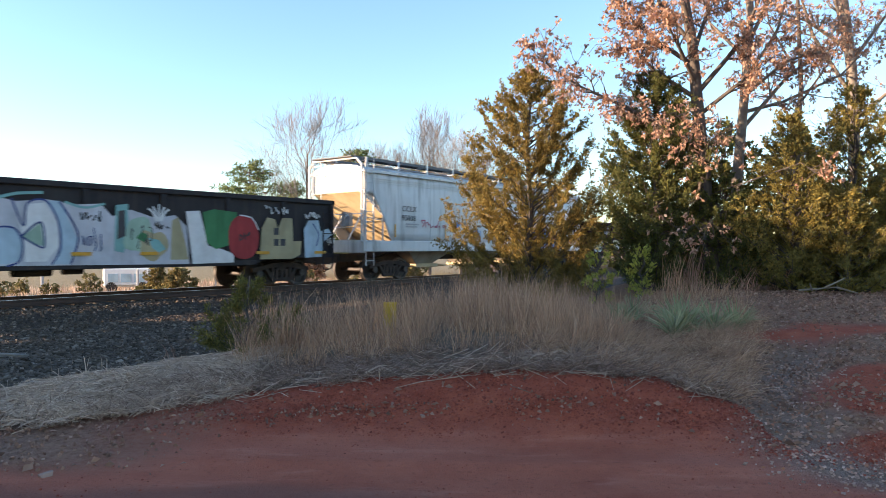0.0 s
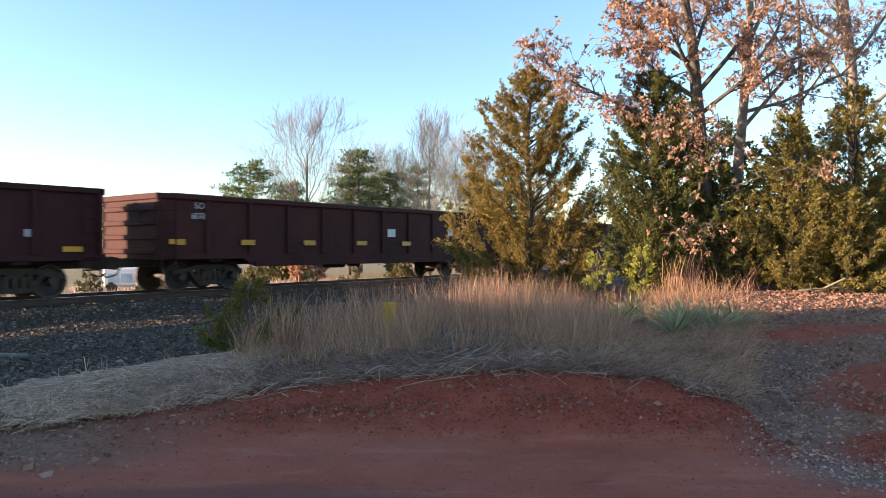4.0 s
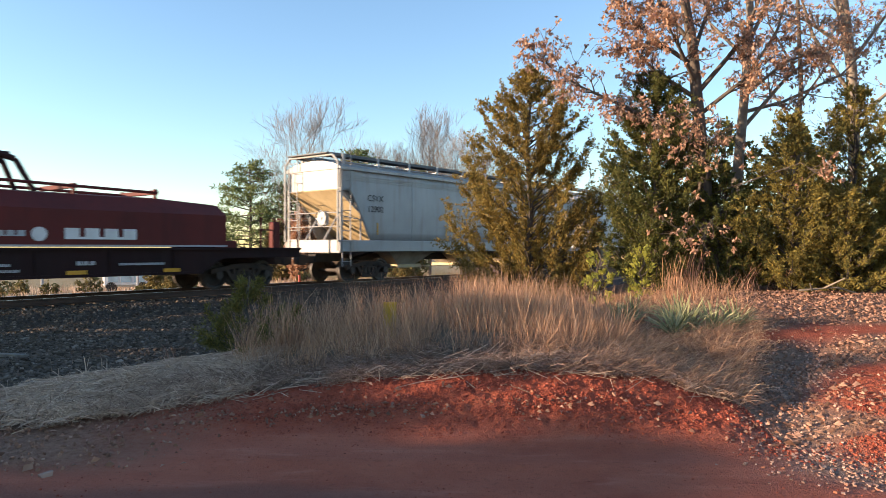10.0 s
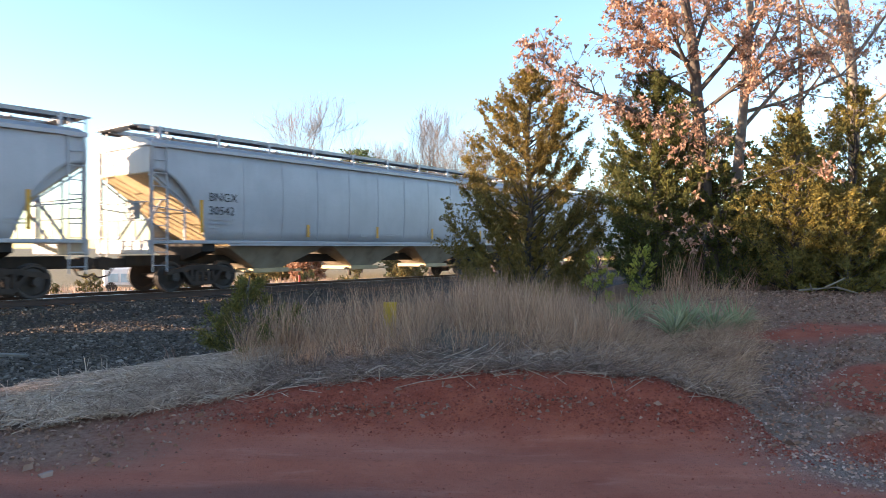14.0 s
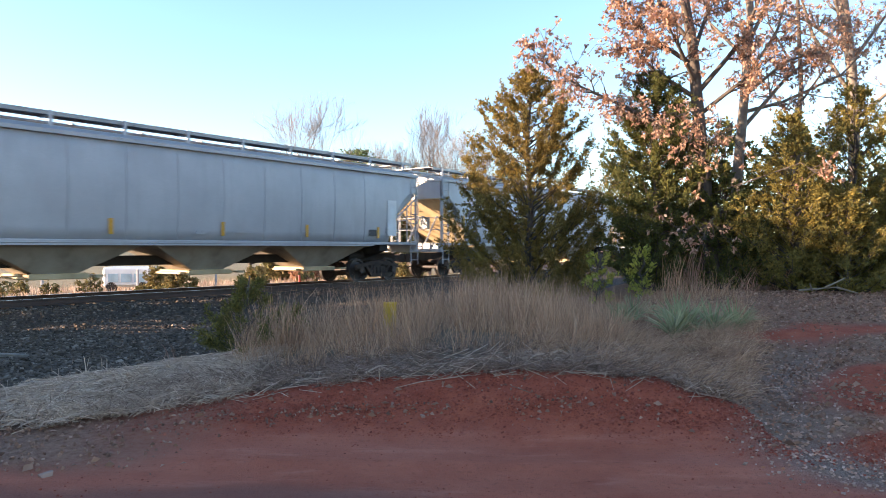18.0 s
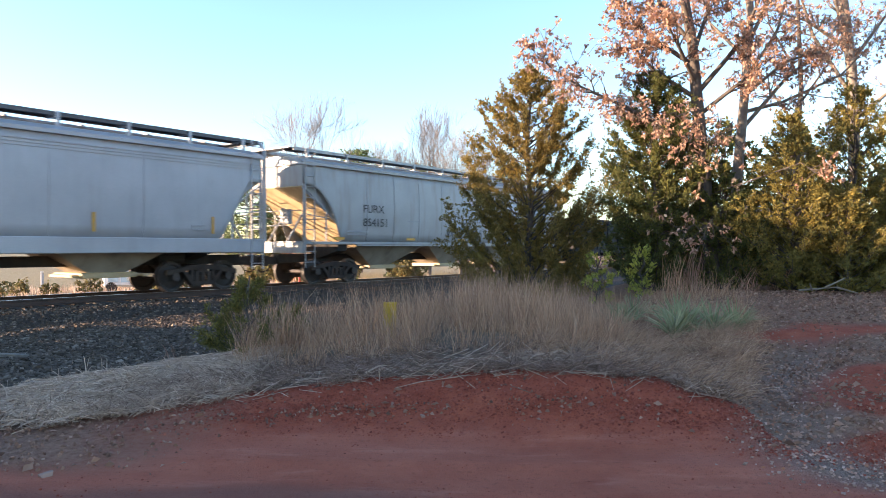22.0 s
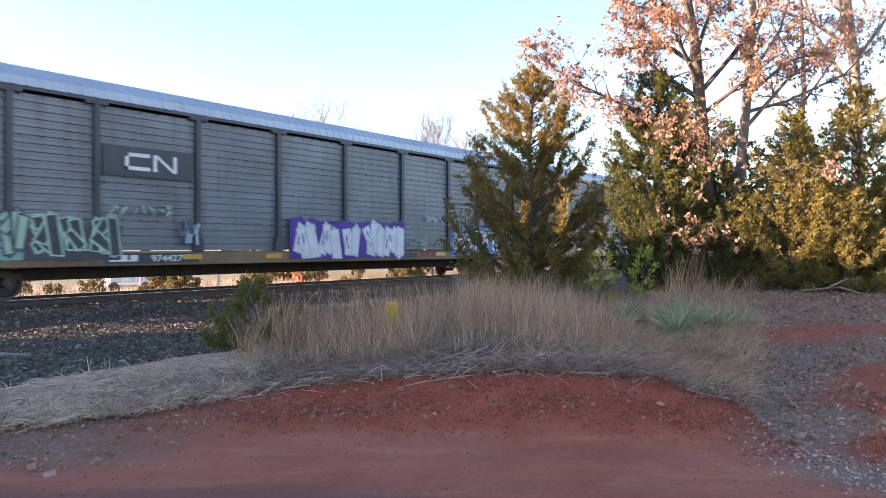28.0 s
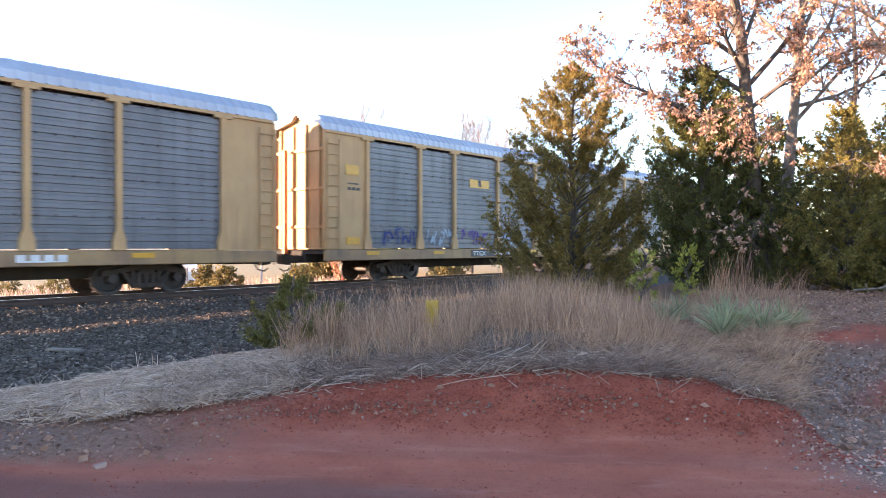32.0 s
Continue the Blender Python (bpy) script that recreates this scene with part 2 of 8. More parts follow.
def pour(bm, b2):
    m = bpy.data.meshes.new("tmp")
    b2.to_mesh(m)
    b2.free()
    bm.from_mesh(m)
    bpy.data.meshes.remove(m)


def prism_y(bm, poly, y0, y1):
    """A polygon in x, z drawn out along y."""
    a = [bm.verts.new((x, y0, z)) for x, z in poly]
    b = [bm.verts.new((x, y1, z)) for x, z in poly]
    n = len(poly)
    bm.faces.new(a)
    bm.faces.new(b[::-1])
    for i in range(n):
        j = (i + 1) % n
        bm.faces.new((a[j], a[i], b[i], b[j]))


def prism_x(bm, poly, x0, x1):
    """A polygon in y, z drawn out along x."""
    a = [bm.verts.new((x0, y, z)) for y, z in poly]
    b = [bm.verts.new((x1, y, z)) for y, z in poly]
    n = len(poly)
    bm.faces.new(a)
    bm.faces.new(b[::-1])
    for i in range(n):
        j = (i + 1) % n
        bm.faces.new((a[j], a[i], b[i], b[j]))


def rod(bm, p, q, r, n=6, r2=None):
    p, q = Vector(p), Vector(q)
    d = (q - p)
    if d.length < 1e-6:
        return
    d.normalize()
    a = d.orthogonal().normalized()
    b = d.cross(a)
    r2 = r if r2 is None else r2
    lo = [bm.verts.new(p + (a * math.cos(k * math.tau / n) + b * math.sin(k * math.tau / n)) * r) for k in range(n)]
    hi = [bm.verts.new(q + (a * math.cos(k * math.tau / n) + b * math.sin(k * math.tau / n)) * r2) for k in range(n)]
    for k in range(n):
        bm.faces.new((lo[k], lo[(k + 1) % n], hi[(k + 1) % n], hi[k]))
    bm.faces.new(lo[::-1])
    bm.faces.new(hi)


def lathe_y(bm, prof, n=28, cy=0.0):
    """A profile of (radius, y) turned round the y axis."""
    rings = [[bm.verts.new((r * math.cos(k * math.tau / n), cy + y, r * math.sin(k * math.tau / n))) for k in range(n)] for r, y in prof]
    for a, b in zip(rings, rings[1:]):
        for k in range(n):
            bm.faces.new((a[k], a[(k + 1) % n], b[(k + 1) % n], b[k]))


def mesh_of(name, bm, material, smooth=False):
    bmesh.ops.recalc_face_normals(bm, faces=bm.faces[:])
    me = bpy.data.meshes.new(name)
    bm.to_mesh(me)
    bm.free()
    me.materials.append(material)
    if smooth:
        me.shade_smooth()
    return me


def part(name, bm, material, parent, label="", smooth=False, m=None):
    ob = new(name, bm if isinstance(bm, bpy.types.Mesh) else mesh_of(name, bm, material, smooth))
    ob.parent = parent
    if m is not None:
        ob.matrix_basis = m
    return tagged(ob, label)


def raw(name, verts, faces, material, smooth=False):
    me = bpy.data.meshes.new(name)
    me.from_pydata(verts, [], faces)
    me.materials.append(material)
    if smooth:
        me.shade_smooth()
    return me


def lettering(text, x, z, size, material, parent, y=-1.5, stretch=1.0, name="lettering", label="", bold=0.0):
    cu = bpy.data.curves.new("letters", "FONT")
    cu.body, cu.size, cu.extrude, cu.offset = text, size, 0.002, bold
    cu.resolution_u = 3
    ob = bpy.data.objects.new("letters", cu)
    me = bpy.data.meshes.new_from_object(ob)
    bpy.data.objects.remove(ob)
    me.materials.clear()
    me.materials.append(material)
    me.name = name
    o = new(name, me)
    o.parent = parent
    o.matrix_basis = Matrix.Translation((x, y, z)) @ pose(0, 0, 0, 90) @ Matrix.Diagonal((stretch, 1, 1, 1))
    return tagged(o, label)


def bars(rows, material, parent, y=-1.5, name="small_print", label=""):
    """Print too small to read: one notched bar (x, z, length, height) for each line."""
    for x, z, l, h in rows:
        n = max(1, int(l / (h * 1.5)))
        w, pts = l / n, []
        for i in range(n):
            pts += [(x + i * w, z + h), (x + i * w + w * 0.72, z + h)]
            if i < n - 1:
                pts += [(x + i * w + w * 0.72, z + h * 0.22), (x + (i + 1) * w, z + h * 0.22)]
        pts += [(x + l - w * 0.28, z), (x, z)]
        bm = bmesh.new()
        prism_y(bm, pts, y - 0.003, y + 0.003)
        part(name, bm, material, parent, label)


def blob_poly(rng, cx, cz, w, h, n=22, wob=0.12, power=2.6):
    pts = []
    ph = [rng.uniform(0, 6.28) for _ in range(3)]
    for k in range(n):
        a = k * math.tau / n
        c, s = math.cos(a), math.sin(a)
        r = (abs(c) ** power + abs(s) ** power) ** (-1 / power)
        r *= 1 + wob * (math.sin(2 * a + ph[0]) * 0.5 + math.sin(3 * a + ph[1]) * 0.6 + math.sin(5 * a + ph[2]) * 0.35)
        pts.append((cx + r * c * w / 2, cz + r * s * h / 2))
    return pts


def flat_poly(bm, pts, y):
    bm.faces.new([bm.verts.new((x, y, z)) for x, z in pts])


def capsule(p, q, t, n=6):
    a = math.atan2(q[1] - p[1], q[0] - p[0])
    pts = [(q[0] + t * math.cos(a - math.pi / 2 + math.pi * k / n), q[1] + t * math.sin(a - math.pi / 2 + math.pi * k / n)) for k in range(n + 1)]
    pts += [(p[0] + t * math.cos(a + math.pi / 2 + math.pi * k / n), p[1] + t * math.sin(a + math.pi / 2 + math.pi * k / n)) for k in range(n + 1)]
    return pts


def squiggle(rng):
    """A few joined strokes that swing up and down in a unit box."""
    up, x, pts = rng.random() < 0.5, 0.0, []
    for k in range(rng.randint(4, 6)):
        pts.append((min(1.0, max(0.0, x + rng.uniform(-0.15, 0.15))), rng.uniform(0.72, 1.0) if up else rng.uniform(0.0, 0.3)))
        if rng.random() < 0.35:
            pts.append((rng.uniform(0.1, 0.9), rng.uniform(0.4, 0.65)))
        up, x = not up, x + rng.uniform(0.2, 0.34)
    return [(a[0], a[1], b[0], b[1]) for a, b in zip(pts, pts[1:])]


def flare(p, q, a, b):
    """A stroke from p to q with cut ends, a wide at its foot and b at its head."""
    dx, dz = q[0] - p[0], q[1] - p[1]
    l = math.hypot(dx, dz) or 1.0
    ux, uz = dx / l, dz / l
    p, q = (p[0] - ux * a * 0.6, p[1] - uz * a * 0.6), (q[0] + ux * b * 0.6, q[1] + uz * b * 0.6)
    return [(p[0] - uz * a, p[1] + ux * a), (p[0] + uz * a * 1.15, p[1] - ux * a * 1.15), (q[0] + uz * b, q[1] - ux * b), (q[0] - uz * b * 0.9 + ux * b * 0.4, q[1] + ux * b * 0.9 + uz * b * 0.4)]


def graffiti(parent, x0, x1, z0, z1, back, fill, edge, count, seed, y=-1.5, shine=None, label="", cloud=1.12):
    """A sprayed piece: slabbed, flaring strokes that overlap, each letter outlined, on a cloud of another colour. It spells nothing."""
    rng = random.Random(seed)
    w, h = (x1 - x0) / count, z1 - z0
    t = min(0.15 * w, 0.13 * h)
    pts = []
    n = 5 * count
    for k in range(n + 1):
        pts.append((x0 - 0.15 * w + (x1 - x0 + 0.3 * w) * k / n, z0 - 0.03 * h + 0.05 * h * rng.random()))
    for k in range(n, -1, -1):
        pts.append((x0 - 0.15 * w + (x1 - x0 + 0.3 * w) * k / n + rng.uniform(-0.05, 0.05) * w, z0 + h * (cloud - 0.18 * rng.random())))
    bm = bmesh.new()
    flat_poly(bm, pts, y - 0.004)
    top = part("graffiti", bm, M[back], parent, label)
    for i in range(count):
        tilt = rng.uniform(-0.1, 0.1) * h
        strokes = []
        for a, b, c, d in squiggle(rng):
            fx = lambda u, v: x0 + (i + 0.14 + 0.72 * u) * w + tilt * (v - 0.5)
            fz = lambda v: z0 + 0.10 * h + v * 0.80 * h
            strokes.append(((fx(a, b), fz(b)), (fx(c, d), fz(d)), t * rng.uniform(0.8, 1.1), t * rng.uniform(0.7, 1.25)))
        yo = y - 0.008 - 0.008 * (i % 3)
        for name, ink, grow_, off in (("letter_outline", edge, 0.05, 0.0), ("letter_fill", fill, 0.0, 0.0004)):
            bm = bmesh.new()
            for k, (p, q, ra, rb) in enumerate(strokes):
                flat_poly(bm, flare(p, q, ra + grow_, rb + grow_), yo - off - 0.0008 * k)
            part(name, bm, M[ink], top)
        if shine:
            bm = bmesh.new()
            for k, (p, q, ra, rb) in enumerate(strokes[:2]):
                m_ = (p[0] * 0.8 + q[0] * 0.2 - t * 0.25, p[1] * 0.8 + q[1] * 0.2 + t * 0.2)
                n_ = (p[0] * 0.4 + q[0] * 0.6 - t * 0.25, p[1] * 0.4 + q[1] * 0.6 + t * 0.2)
                flat_poly(bm, capsule(m_, n_, t * 0.16, 3), yo - 0.0076 - 0.0002 * k)
            part("highlight", bm, M[shine], top)
    return top


def patch(parent, name, pts, ink, y, label=""):
    bm = bmesh.new()
    flat_poly(bm, pts, y)
    return part(name, bm, M[ink], parent, label)


def sprayed_line(parent, pts, t, ink, y, label=""):
    """One bent sprayed line through a few points, as a smooth ribbon."""
    fine = []
    ext = [pts[0]] + list(pts) + [pts[-1]]
    for i in range(1, len(ext) - 2):
        p0, p1, p2, p3 = ext[i - 1:i + 3]
        for k in range(6):
            u = k / 6
            fine.append(tuple(0.5 * (2 * p1[c] + (p2[c] - p0[c]) * u + (2 * p0[c] - 5 * p1[c] + 4 * p2[c] - p3[c]) * u * u + (3 * p1[c] - p0[c] - 3 * p2[c] + p3[c]) * u ** 3) for c in (0, 1)))
    fine.append(pts[-1])
    bm = bmesh.new()
    rows = []
    for k, q in enumerate(fine):
        a, b = fine[max(0, k - 1)], fine[min(len(fine) - 1, k + 1)]
        dx, dz = b[0] - a[0], b[1] - a[1]
        l = math.hypot(dx, dz) or 1.0
        rows.append((bm.verts.new((q[0] - dz / l * t, y, q[1] + dx / l * t)), bm.verts.new((q[0] + dz / l * t, y, q[1] - dx / l * t))))
    for (a, b), (c, d) in zip(rows, rows[1:]):
        bm.faces.new((a, b, d, c))
    return part("sprayed_line", bm, M[ink], parent, label)


def scribble(parent, x0, x1, z0, z1, ink, seed, y=-1.5, n=7, t=0.02, label=""):
    rng = random.Random(seed)
    bm = bmesh.new()
    w = (x1 - x0) / n
    for i in range(n):
        cx, cz = x0 + (i + 0.5) * w, (z0 + z1) / 2
        pts = [(cx + rng.uniform(-0.6, 0.6) * w, z0 + rng.uniform(0, 1) * (z1 - z0)) for _ in range(4)]
        for p, q in zip(pts, pts[1:]):
            dx, dz = q[0] - p[0], q[1] - p[1]
            l = math.hypot(dx, dz) or 1
            ox, oz = -dz / l * t, dx / l * t
            flat_poly(bm, [(p[0] + ox, p[1] + oz), (p[0] - ox, p[1] - oz), (q[0] - ox, q[1] - oz), (q[0] + ox, q[1] + oz)], y - 0.006)
    return part("scrawl", bm, M[ink], parent, label)

# ---------------------------------------------------------------- the lie of the land
# the track runs along U, its centre line TRACK metres from the tripod along N
TURN = 52.37
UX, UY = math.cos(radians(TURN)), math.sin(radians(TURN))
NX, NY = -UY, UX
TRACK, RAIL = 19.5, 0.27


def on_track(s, across=0.0, z=0.0):
    return pose(s * UX + (TRACK + across) * NX, s * UY + (TRACK + across) * NY, RAIL + z, 0, 0, TURN)


def smooth(a, b, v):
    k = np.clip((v - a) / (b - a), 0.0, 1.0)
    return k * k * (3 - 2 * k)


CREST_X = [-30, -6, -3.7, -2.8, -1.94, -0.8, 0.36, 1.17, 1.95, 2.3, 2.75, 3.3, 4.5, 6.0, 9.0, 40]
CREST_Y = [5.4, 5.6, 5.9, 6.28, 6.8, 6.92, 6.77, 6.72, 6.6, 6.3, 6.0, 5.75, 5.4, 5.1, 4.9, 4.5]
CREST_Z = [0.0, 0.0, 0.03, 0.06, 0.13, 0.26, 0.37, 0.39, 0.34, 0.26, 0.20, 0.28, 0.36, 0.42, 0.45, 0.45]
GULLY = [(3.4, 4.3), (2.62, 4.95), (2.72, 5.6), (2.97, 6.1), (3.35, 6.9), (3.9, 7.7), (4.3, 8.1)]


def waves(x, y, f, seed):
    rng = np.random.RandomState(seed)
    out = np.zeros_like(x)
    for _ in range(7):
        a, p, k = rng.uniform(0, math.tau), rng.uniform(0, math.tau), f * rng.uniform(0.6, 1.6)
        out += np.sin((x * math.cos(a) + y * math.sin(a)) * k + p + 1.3 * np.sin((x * math.sin(a) - y * math.cos(a)) * k * 0.7 + p * 2))
    return out / 7


def gully_near(x, y):
    best = np.full_like(x, 1e9)
    for (ax, ay), (bx, by) in zip(GULLY, GULLY[1:]):
        dx, dy = bx - ax, by - ay
        k = np.clip(((x - ax) * dx + (y - ay) * dy) / (dx * dx + dy * dy), 0, 1)
        best = np.minimum(best, np.hypot(x - ax - k * dx, y - ay - k * dy))
    return best


def land(x, y):
    """Heights and the shares of dirt, gravel, straw and litter at points of the plan."""
    x, y = np.asarray(x, float), np.asarray(y, float)
    o = x * NX + y * NY
    d = o - TRACK
    ad = np.abs(d)
    # railway: ballast shoulder on a gravelled bench
    bench = np.where(d < 0, -0.20, -0.55)
    rail_z = bench + (0.06 - bench) * (1 - smooth(1.7, 3.4, ad))
    rail_z += np.where(ad > 2.2, 0.03 * waves(x, y, 2.0, 3), 0)
    far = smooth(3.0, 30.0, d)
    rail_z += -0.5 * far * (1 - smooth(40, 120, d))
    # the bank between the dirt road and the railway
    cy, cz = np.interp(x, CREST_X, CREST_Y), np.interp(x, CREST_X, CREST_Z)
    cy = cy + 0.10 * waves(x, y * 0 + 1.0, 3.0, 5)
    rise = smooth(cy - 1.42, cy + 0.02, y) * 0.96 + smooth(cy, cy + 1.2, y) * 0.04
    top = cz + 0.10 * smooth(0, 2.5, y - cy) + 0.16 * smooth(1.5, 5.0, x) * smooth(7.5, 14.0, y)
    bank = rise * top
    bank = np.where(x > 2.2, bank * (1 - 0.40 * np.exp(-(gully_near(x, y) / 0.42) ** 2)), bank)
    back = smooth(7.3, 9.4, o + 0.25 * waves(x, y, 1.2, 8)) * (1 - smooth(6.0, 12.0, x) * 0.4)
    z = bank * (1 - back) + rail_z * back
    z = np.where(y < 2.0, 0.0, z)
    near = np.exp(-((np.hypot(x - 0.5, y - 6.0) / 9.0) ** 2))
    dirt = 1 - smooth(cy - 0.06, cy + 0.14, y + 0.10 * waves(x, y, 5.0, 11))
    gl = gully_near(x, y)
    bare = np.maximum(1 - smooth(0.7, 1.15, np.hypot((x - 4.95) / 1.25, (y - 8.95) / 0.55) + 0.25 * waves(x, y, 4.0, 21)),
                      1 - smooth(0.75, 1.15, np.hypot((x - 3.95) / 0.85, (y - 6.15) / 0.95) + 0.2 * waves(x, y, 4.0, 22)))
    dirt = np.where((x > 2.6) & (y > 5.05), np.maximum(bare, 1 - smooth(5.05, 5.45, y)), dirt)
    foot = (1 - smooth(-3.3, -1.6, x + 0.4 * waves(x, y, 2.4, 23))) * smooth(4.7, 5.15, y + 0.15 * waves(x, y, 3.0, 24))
    dirt = dirt * (1 - 0.85 * foot)
    gravel = smooth(7.7, 8.3, o + 0.2 * waves(x, y, 2.0, 13)) * (1 - smooth(22.3, 23.2, o))
    pebble = np.exp(-(gl / 0.34) ** 2) * smooth(4.0, 4.8, y) * (0.55 + 0.45 * smooth(-0.2, 0.3, waves(x, y, 3.0, 41)))
    left = (1 - smooth(-4.6, -2.4, x + 0.3 * waves(x, y, 2.0, 17))) * smooth(4.7, 5.2, y) * (1 - smooth(5.7, 6.3, y))
    pebble = np.maximum(pebble, 0.8 * left)
    litter = smooth(2.2, 2.9, x) * (1 - dirt) * (1 - gravel) * smooth(4.6, 5.3, y)
    litter = np.maximum(litter, 0.9 * foot * (1 - smooth(cy - 0.1, cy + 0.2, y)))
    # trodden clay: ruts, clods and rills on the cut
    cut = dirt * smooth(cy - 1.2, cy - 0.9, y)
    z = z + near * (0.020 * cut * waves(x, y, 14.0, 31) + 0.012 * cut * waves(x, y * 0.7, 34.0, 32) + 0.012 * cut * waves(x, y * 0.6, 58.0, 34) + 0.008 * cut * waves(x, y, 92.0, 35) + 0.010 * waves(x, y, 6.0, 33))
    z = z - near * 0.02 * dirt * np.exp(-((y - 4.75 + 0.05 * x) / 0.22) ** 2) + near * 0.012 * dirt * np.exp(-((y - 5.05 + 0.05 * x) / 0.10) ** 2)
    return z, dirt, gravel, pebble, litter


def ground_z(x, y):
    return float(land(np.array([x]), np.array([y]))[0][0])


def steps(dense0, dense1, step, mid0, mid1, mid, lo, hi, grow=1.28):
    v = list(np.arange(dense0, dense1 + 1e-6, step))
    a, s = dense1, step
    while a < mid1:
        s = min(mid, s * 1.2)
        a += s
        v.append(a)
    while a < hi:
        s *= grow
        a += s
        v.append(a)
    a, s = dense0, step
    while a > mid0:
        s = min(mid, s * 1.2)
        a -= s
        v.insert(0, a)
    while a > lo:
        s *= grow
        a -= s
        v.insert(0, a)
    return np.array(v)


gx = steps(-4.6, 4.4, 0.026, -26, 26, 0.5, -2500, 2500)
gy = steps(4.0, 7.2, 0.026, 0, 48, 0.5, -400, 2500)
GX, GY = np.meshgrid(gx, gy)
gz, g_dirt, g_gravel, g_peb, g_lit = land(GX.ravel(), GY.ravel())
nx_, ny_ = len(gx), len(gy)
idx = np.arange(nx_ * ny_).reshape(ny_, nx_)
quads = np.stack([idx[:-1, :-1], idx[:-1, 1:], idx[1:, 1:], idx[1:, :-1]], -1).reshape(-1, 4)

gm, gt, gs = nodes_of("earth")
gv = coords(gt)


def attribute(name):
    a = gt.nodes.new("ShaderNodeAttribute")
    a.attribute_name = name
    return a.outputs["Fac"]


n_big, n_mid, n_small, n_grit = noise_node(gt, gv, 0.7, 4), noise_node(gt, gv, 4.0, 6), noise_node(gt, gv, 22.0, 5, 0.65), noise_node(gt, gv, 90.0, 3)
field = blend(gt, ramp(gt, n_mid, 0.35, 0.7), (0.274, 0.205, 0.114), (0.410, 0.319, 0.182))
straw_c = blend(gt, ramp(gt, n_small, 0.35, 0.7), (0.115, 0.084, 0.059), (0.254, 0.188, 0.132))
clay = blend(gt, ramp(gt, n_mid, 0.35, 0.68), (0.353, 0.075, 0.040), (0.467, 0.116, 0.060))
clay = blend(gt, times(gt, attribute("road"), ramp(gt, n_big, 0.30, 0.62)), clay, (0.513, 0.149, 0.088))
n_rut = noise_node(gt, coords(gt, (0.45, 1.7, 1.0)), 2.6, 6, 0.65)
clay = blend(gt, times(gt, times(gt, attribute("road"), ramp(gt, n_rut, 0.42, 0.68)), 0.45), clay, (0.376, 0.092, 0.050))
clay = blend(gt, times(gt, times(gt, attribute("road"), ramp(gt, n_rut, 0.44, 0.34)), 0.4), clay, (0.593, 0.220, 0.149))
clay = blend(gt, times(gt, ramp(gt, n_small, 0.55, 0.72), 0.5), clay, (0.160, 0.039, 0.023))
clay = blend(gt, times(gt, ramp(gt, n_grit, 0.62, 0.72), 0.5), clay, (0.456, 0.168, 0.105))
chips = blend(gt, ramp(gt, n_grit, 0.35, 0.65), (0.049, 0.035, 0.026), (0.123, 0.093, 0.074))
peb_c = blend(gt, ramp(gt, n_grit, 0.35, 0.65), (0.148, 0.087, 0.061), (0.342, 0.236, 0.190))
lit_c = blend(gt, ramp(gt, n_small, 0.35, 0.65), (0.205, 0.103, 0.061), (0.399, 0.228, 0.149))
gc = blend(gt, attribute("meadow"), straw_c, field)
gc = blend(gt, attribute("litter"), gc, lit_c)
gc = blend(gt, attribute("dirt"), gc, clay)
# darker brown tone along the near left edge of the road
gc = blend(gt, times(gt, attribute("dark_edge"), 0.65), gc, (0.175, 0.080, 0.062))
gc = blend(gt, attribute("pebble"), gc, peb_c)
gc = blend(gt, attribute("gravel"), gc, chips)
gt.links.new(gc, gs.inputs["Base Color"])
gs.inputs["Roughness"].default_value = 0.92
gs.inputs["Specular IOR Level"].default_value = 0.2
hmix = gt.nodes.new("ShaderNodeMath")
hmix.operation = "ADD"
gt.links.new(n_small, hmix.inputs[0])
gt.links.new(times(gt, n_grit, 0.5), hmix.inputs[1])
bump(gt, gs, hmix.outputs[0], 1.0, 0.04)

me = bpy.data.meshes.new("ground")
me.from_pydata(np.stack([GX.ravel(), GY.ravel(), gz], -1).tolist(), [], quads.tolist())
o_all = GX.ravel() * NX + GY.ravel() * NY
for key, val in (("dirt", g_dirt), ("gravel", g_gravel), ("pebble", g_peb), ("litter", g_lit), ("road", 1 - smooth(-1.55, -0.6, GY.ravel() - np.interp(GX.ravel(), CREST_X, CREST_Y) + 0.2 * waves(GX.ravel(), GY.ravel(), 3.0, 26))),
                 ("dark_edge", (1 - smooth(4.38, 4.68, GY.ravel() + 0.14 * waves(GX.ravel(), GY.ravel(), 2.2, 25) + 0.06 * waves(GX.ravel(), GY.ravel(), 8.0, 27))) * (1 - smooth(-0.6, 0.3, GX.ravel())) * smooth(3.0, 3.4, GY.ravel())), ("meadow", smooth(22.0, 24.0, o_all))):
    at = me.attributes.new(key, "FLOAT", "POINT")
    at.data.foreach_set("value", np.asarray(val, np.float32))
me.materials.append(gm)
me.shade_smooth()
ground = tagged(new("ground", me), "red clay road and bank below a gravelled railway bench", "ground", kind="structure")

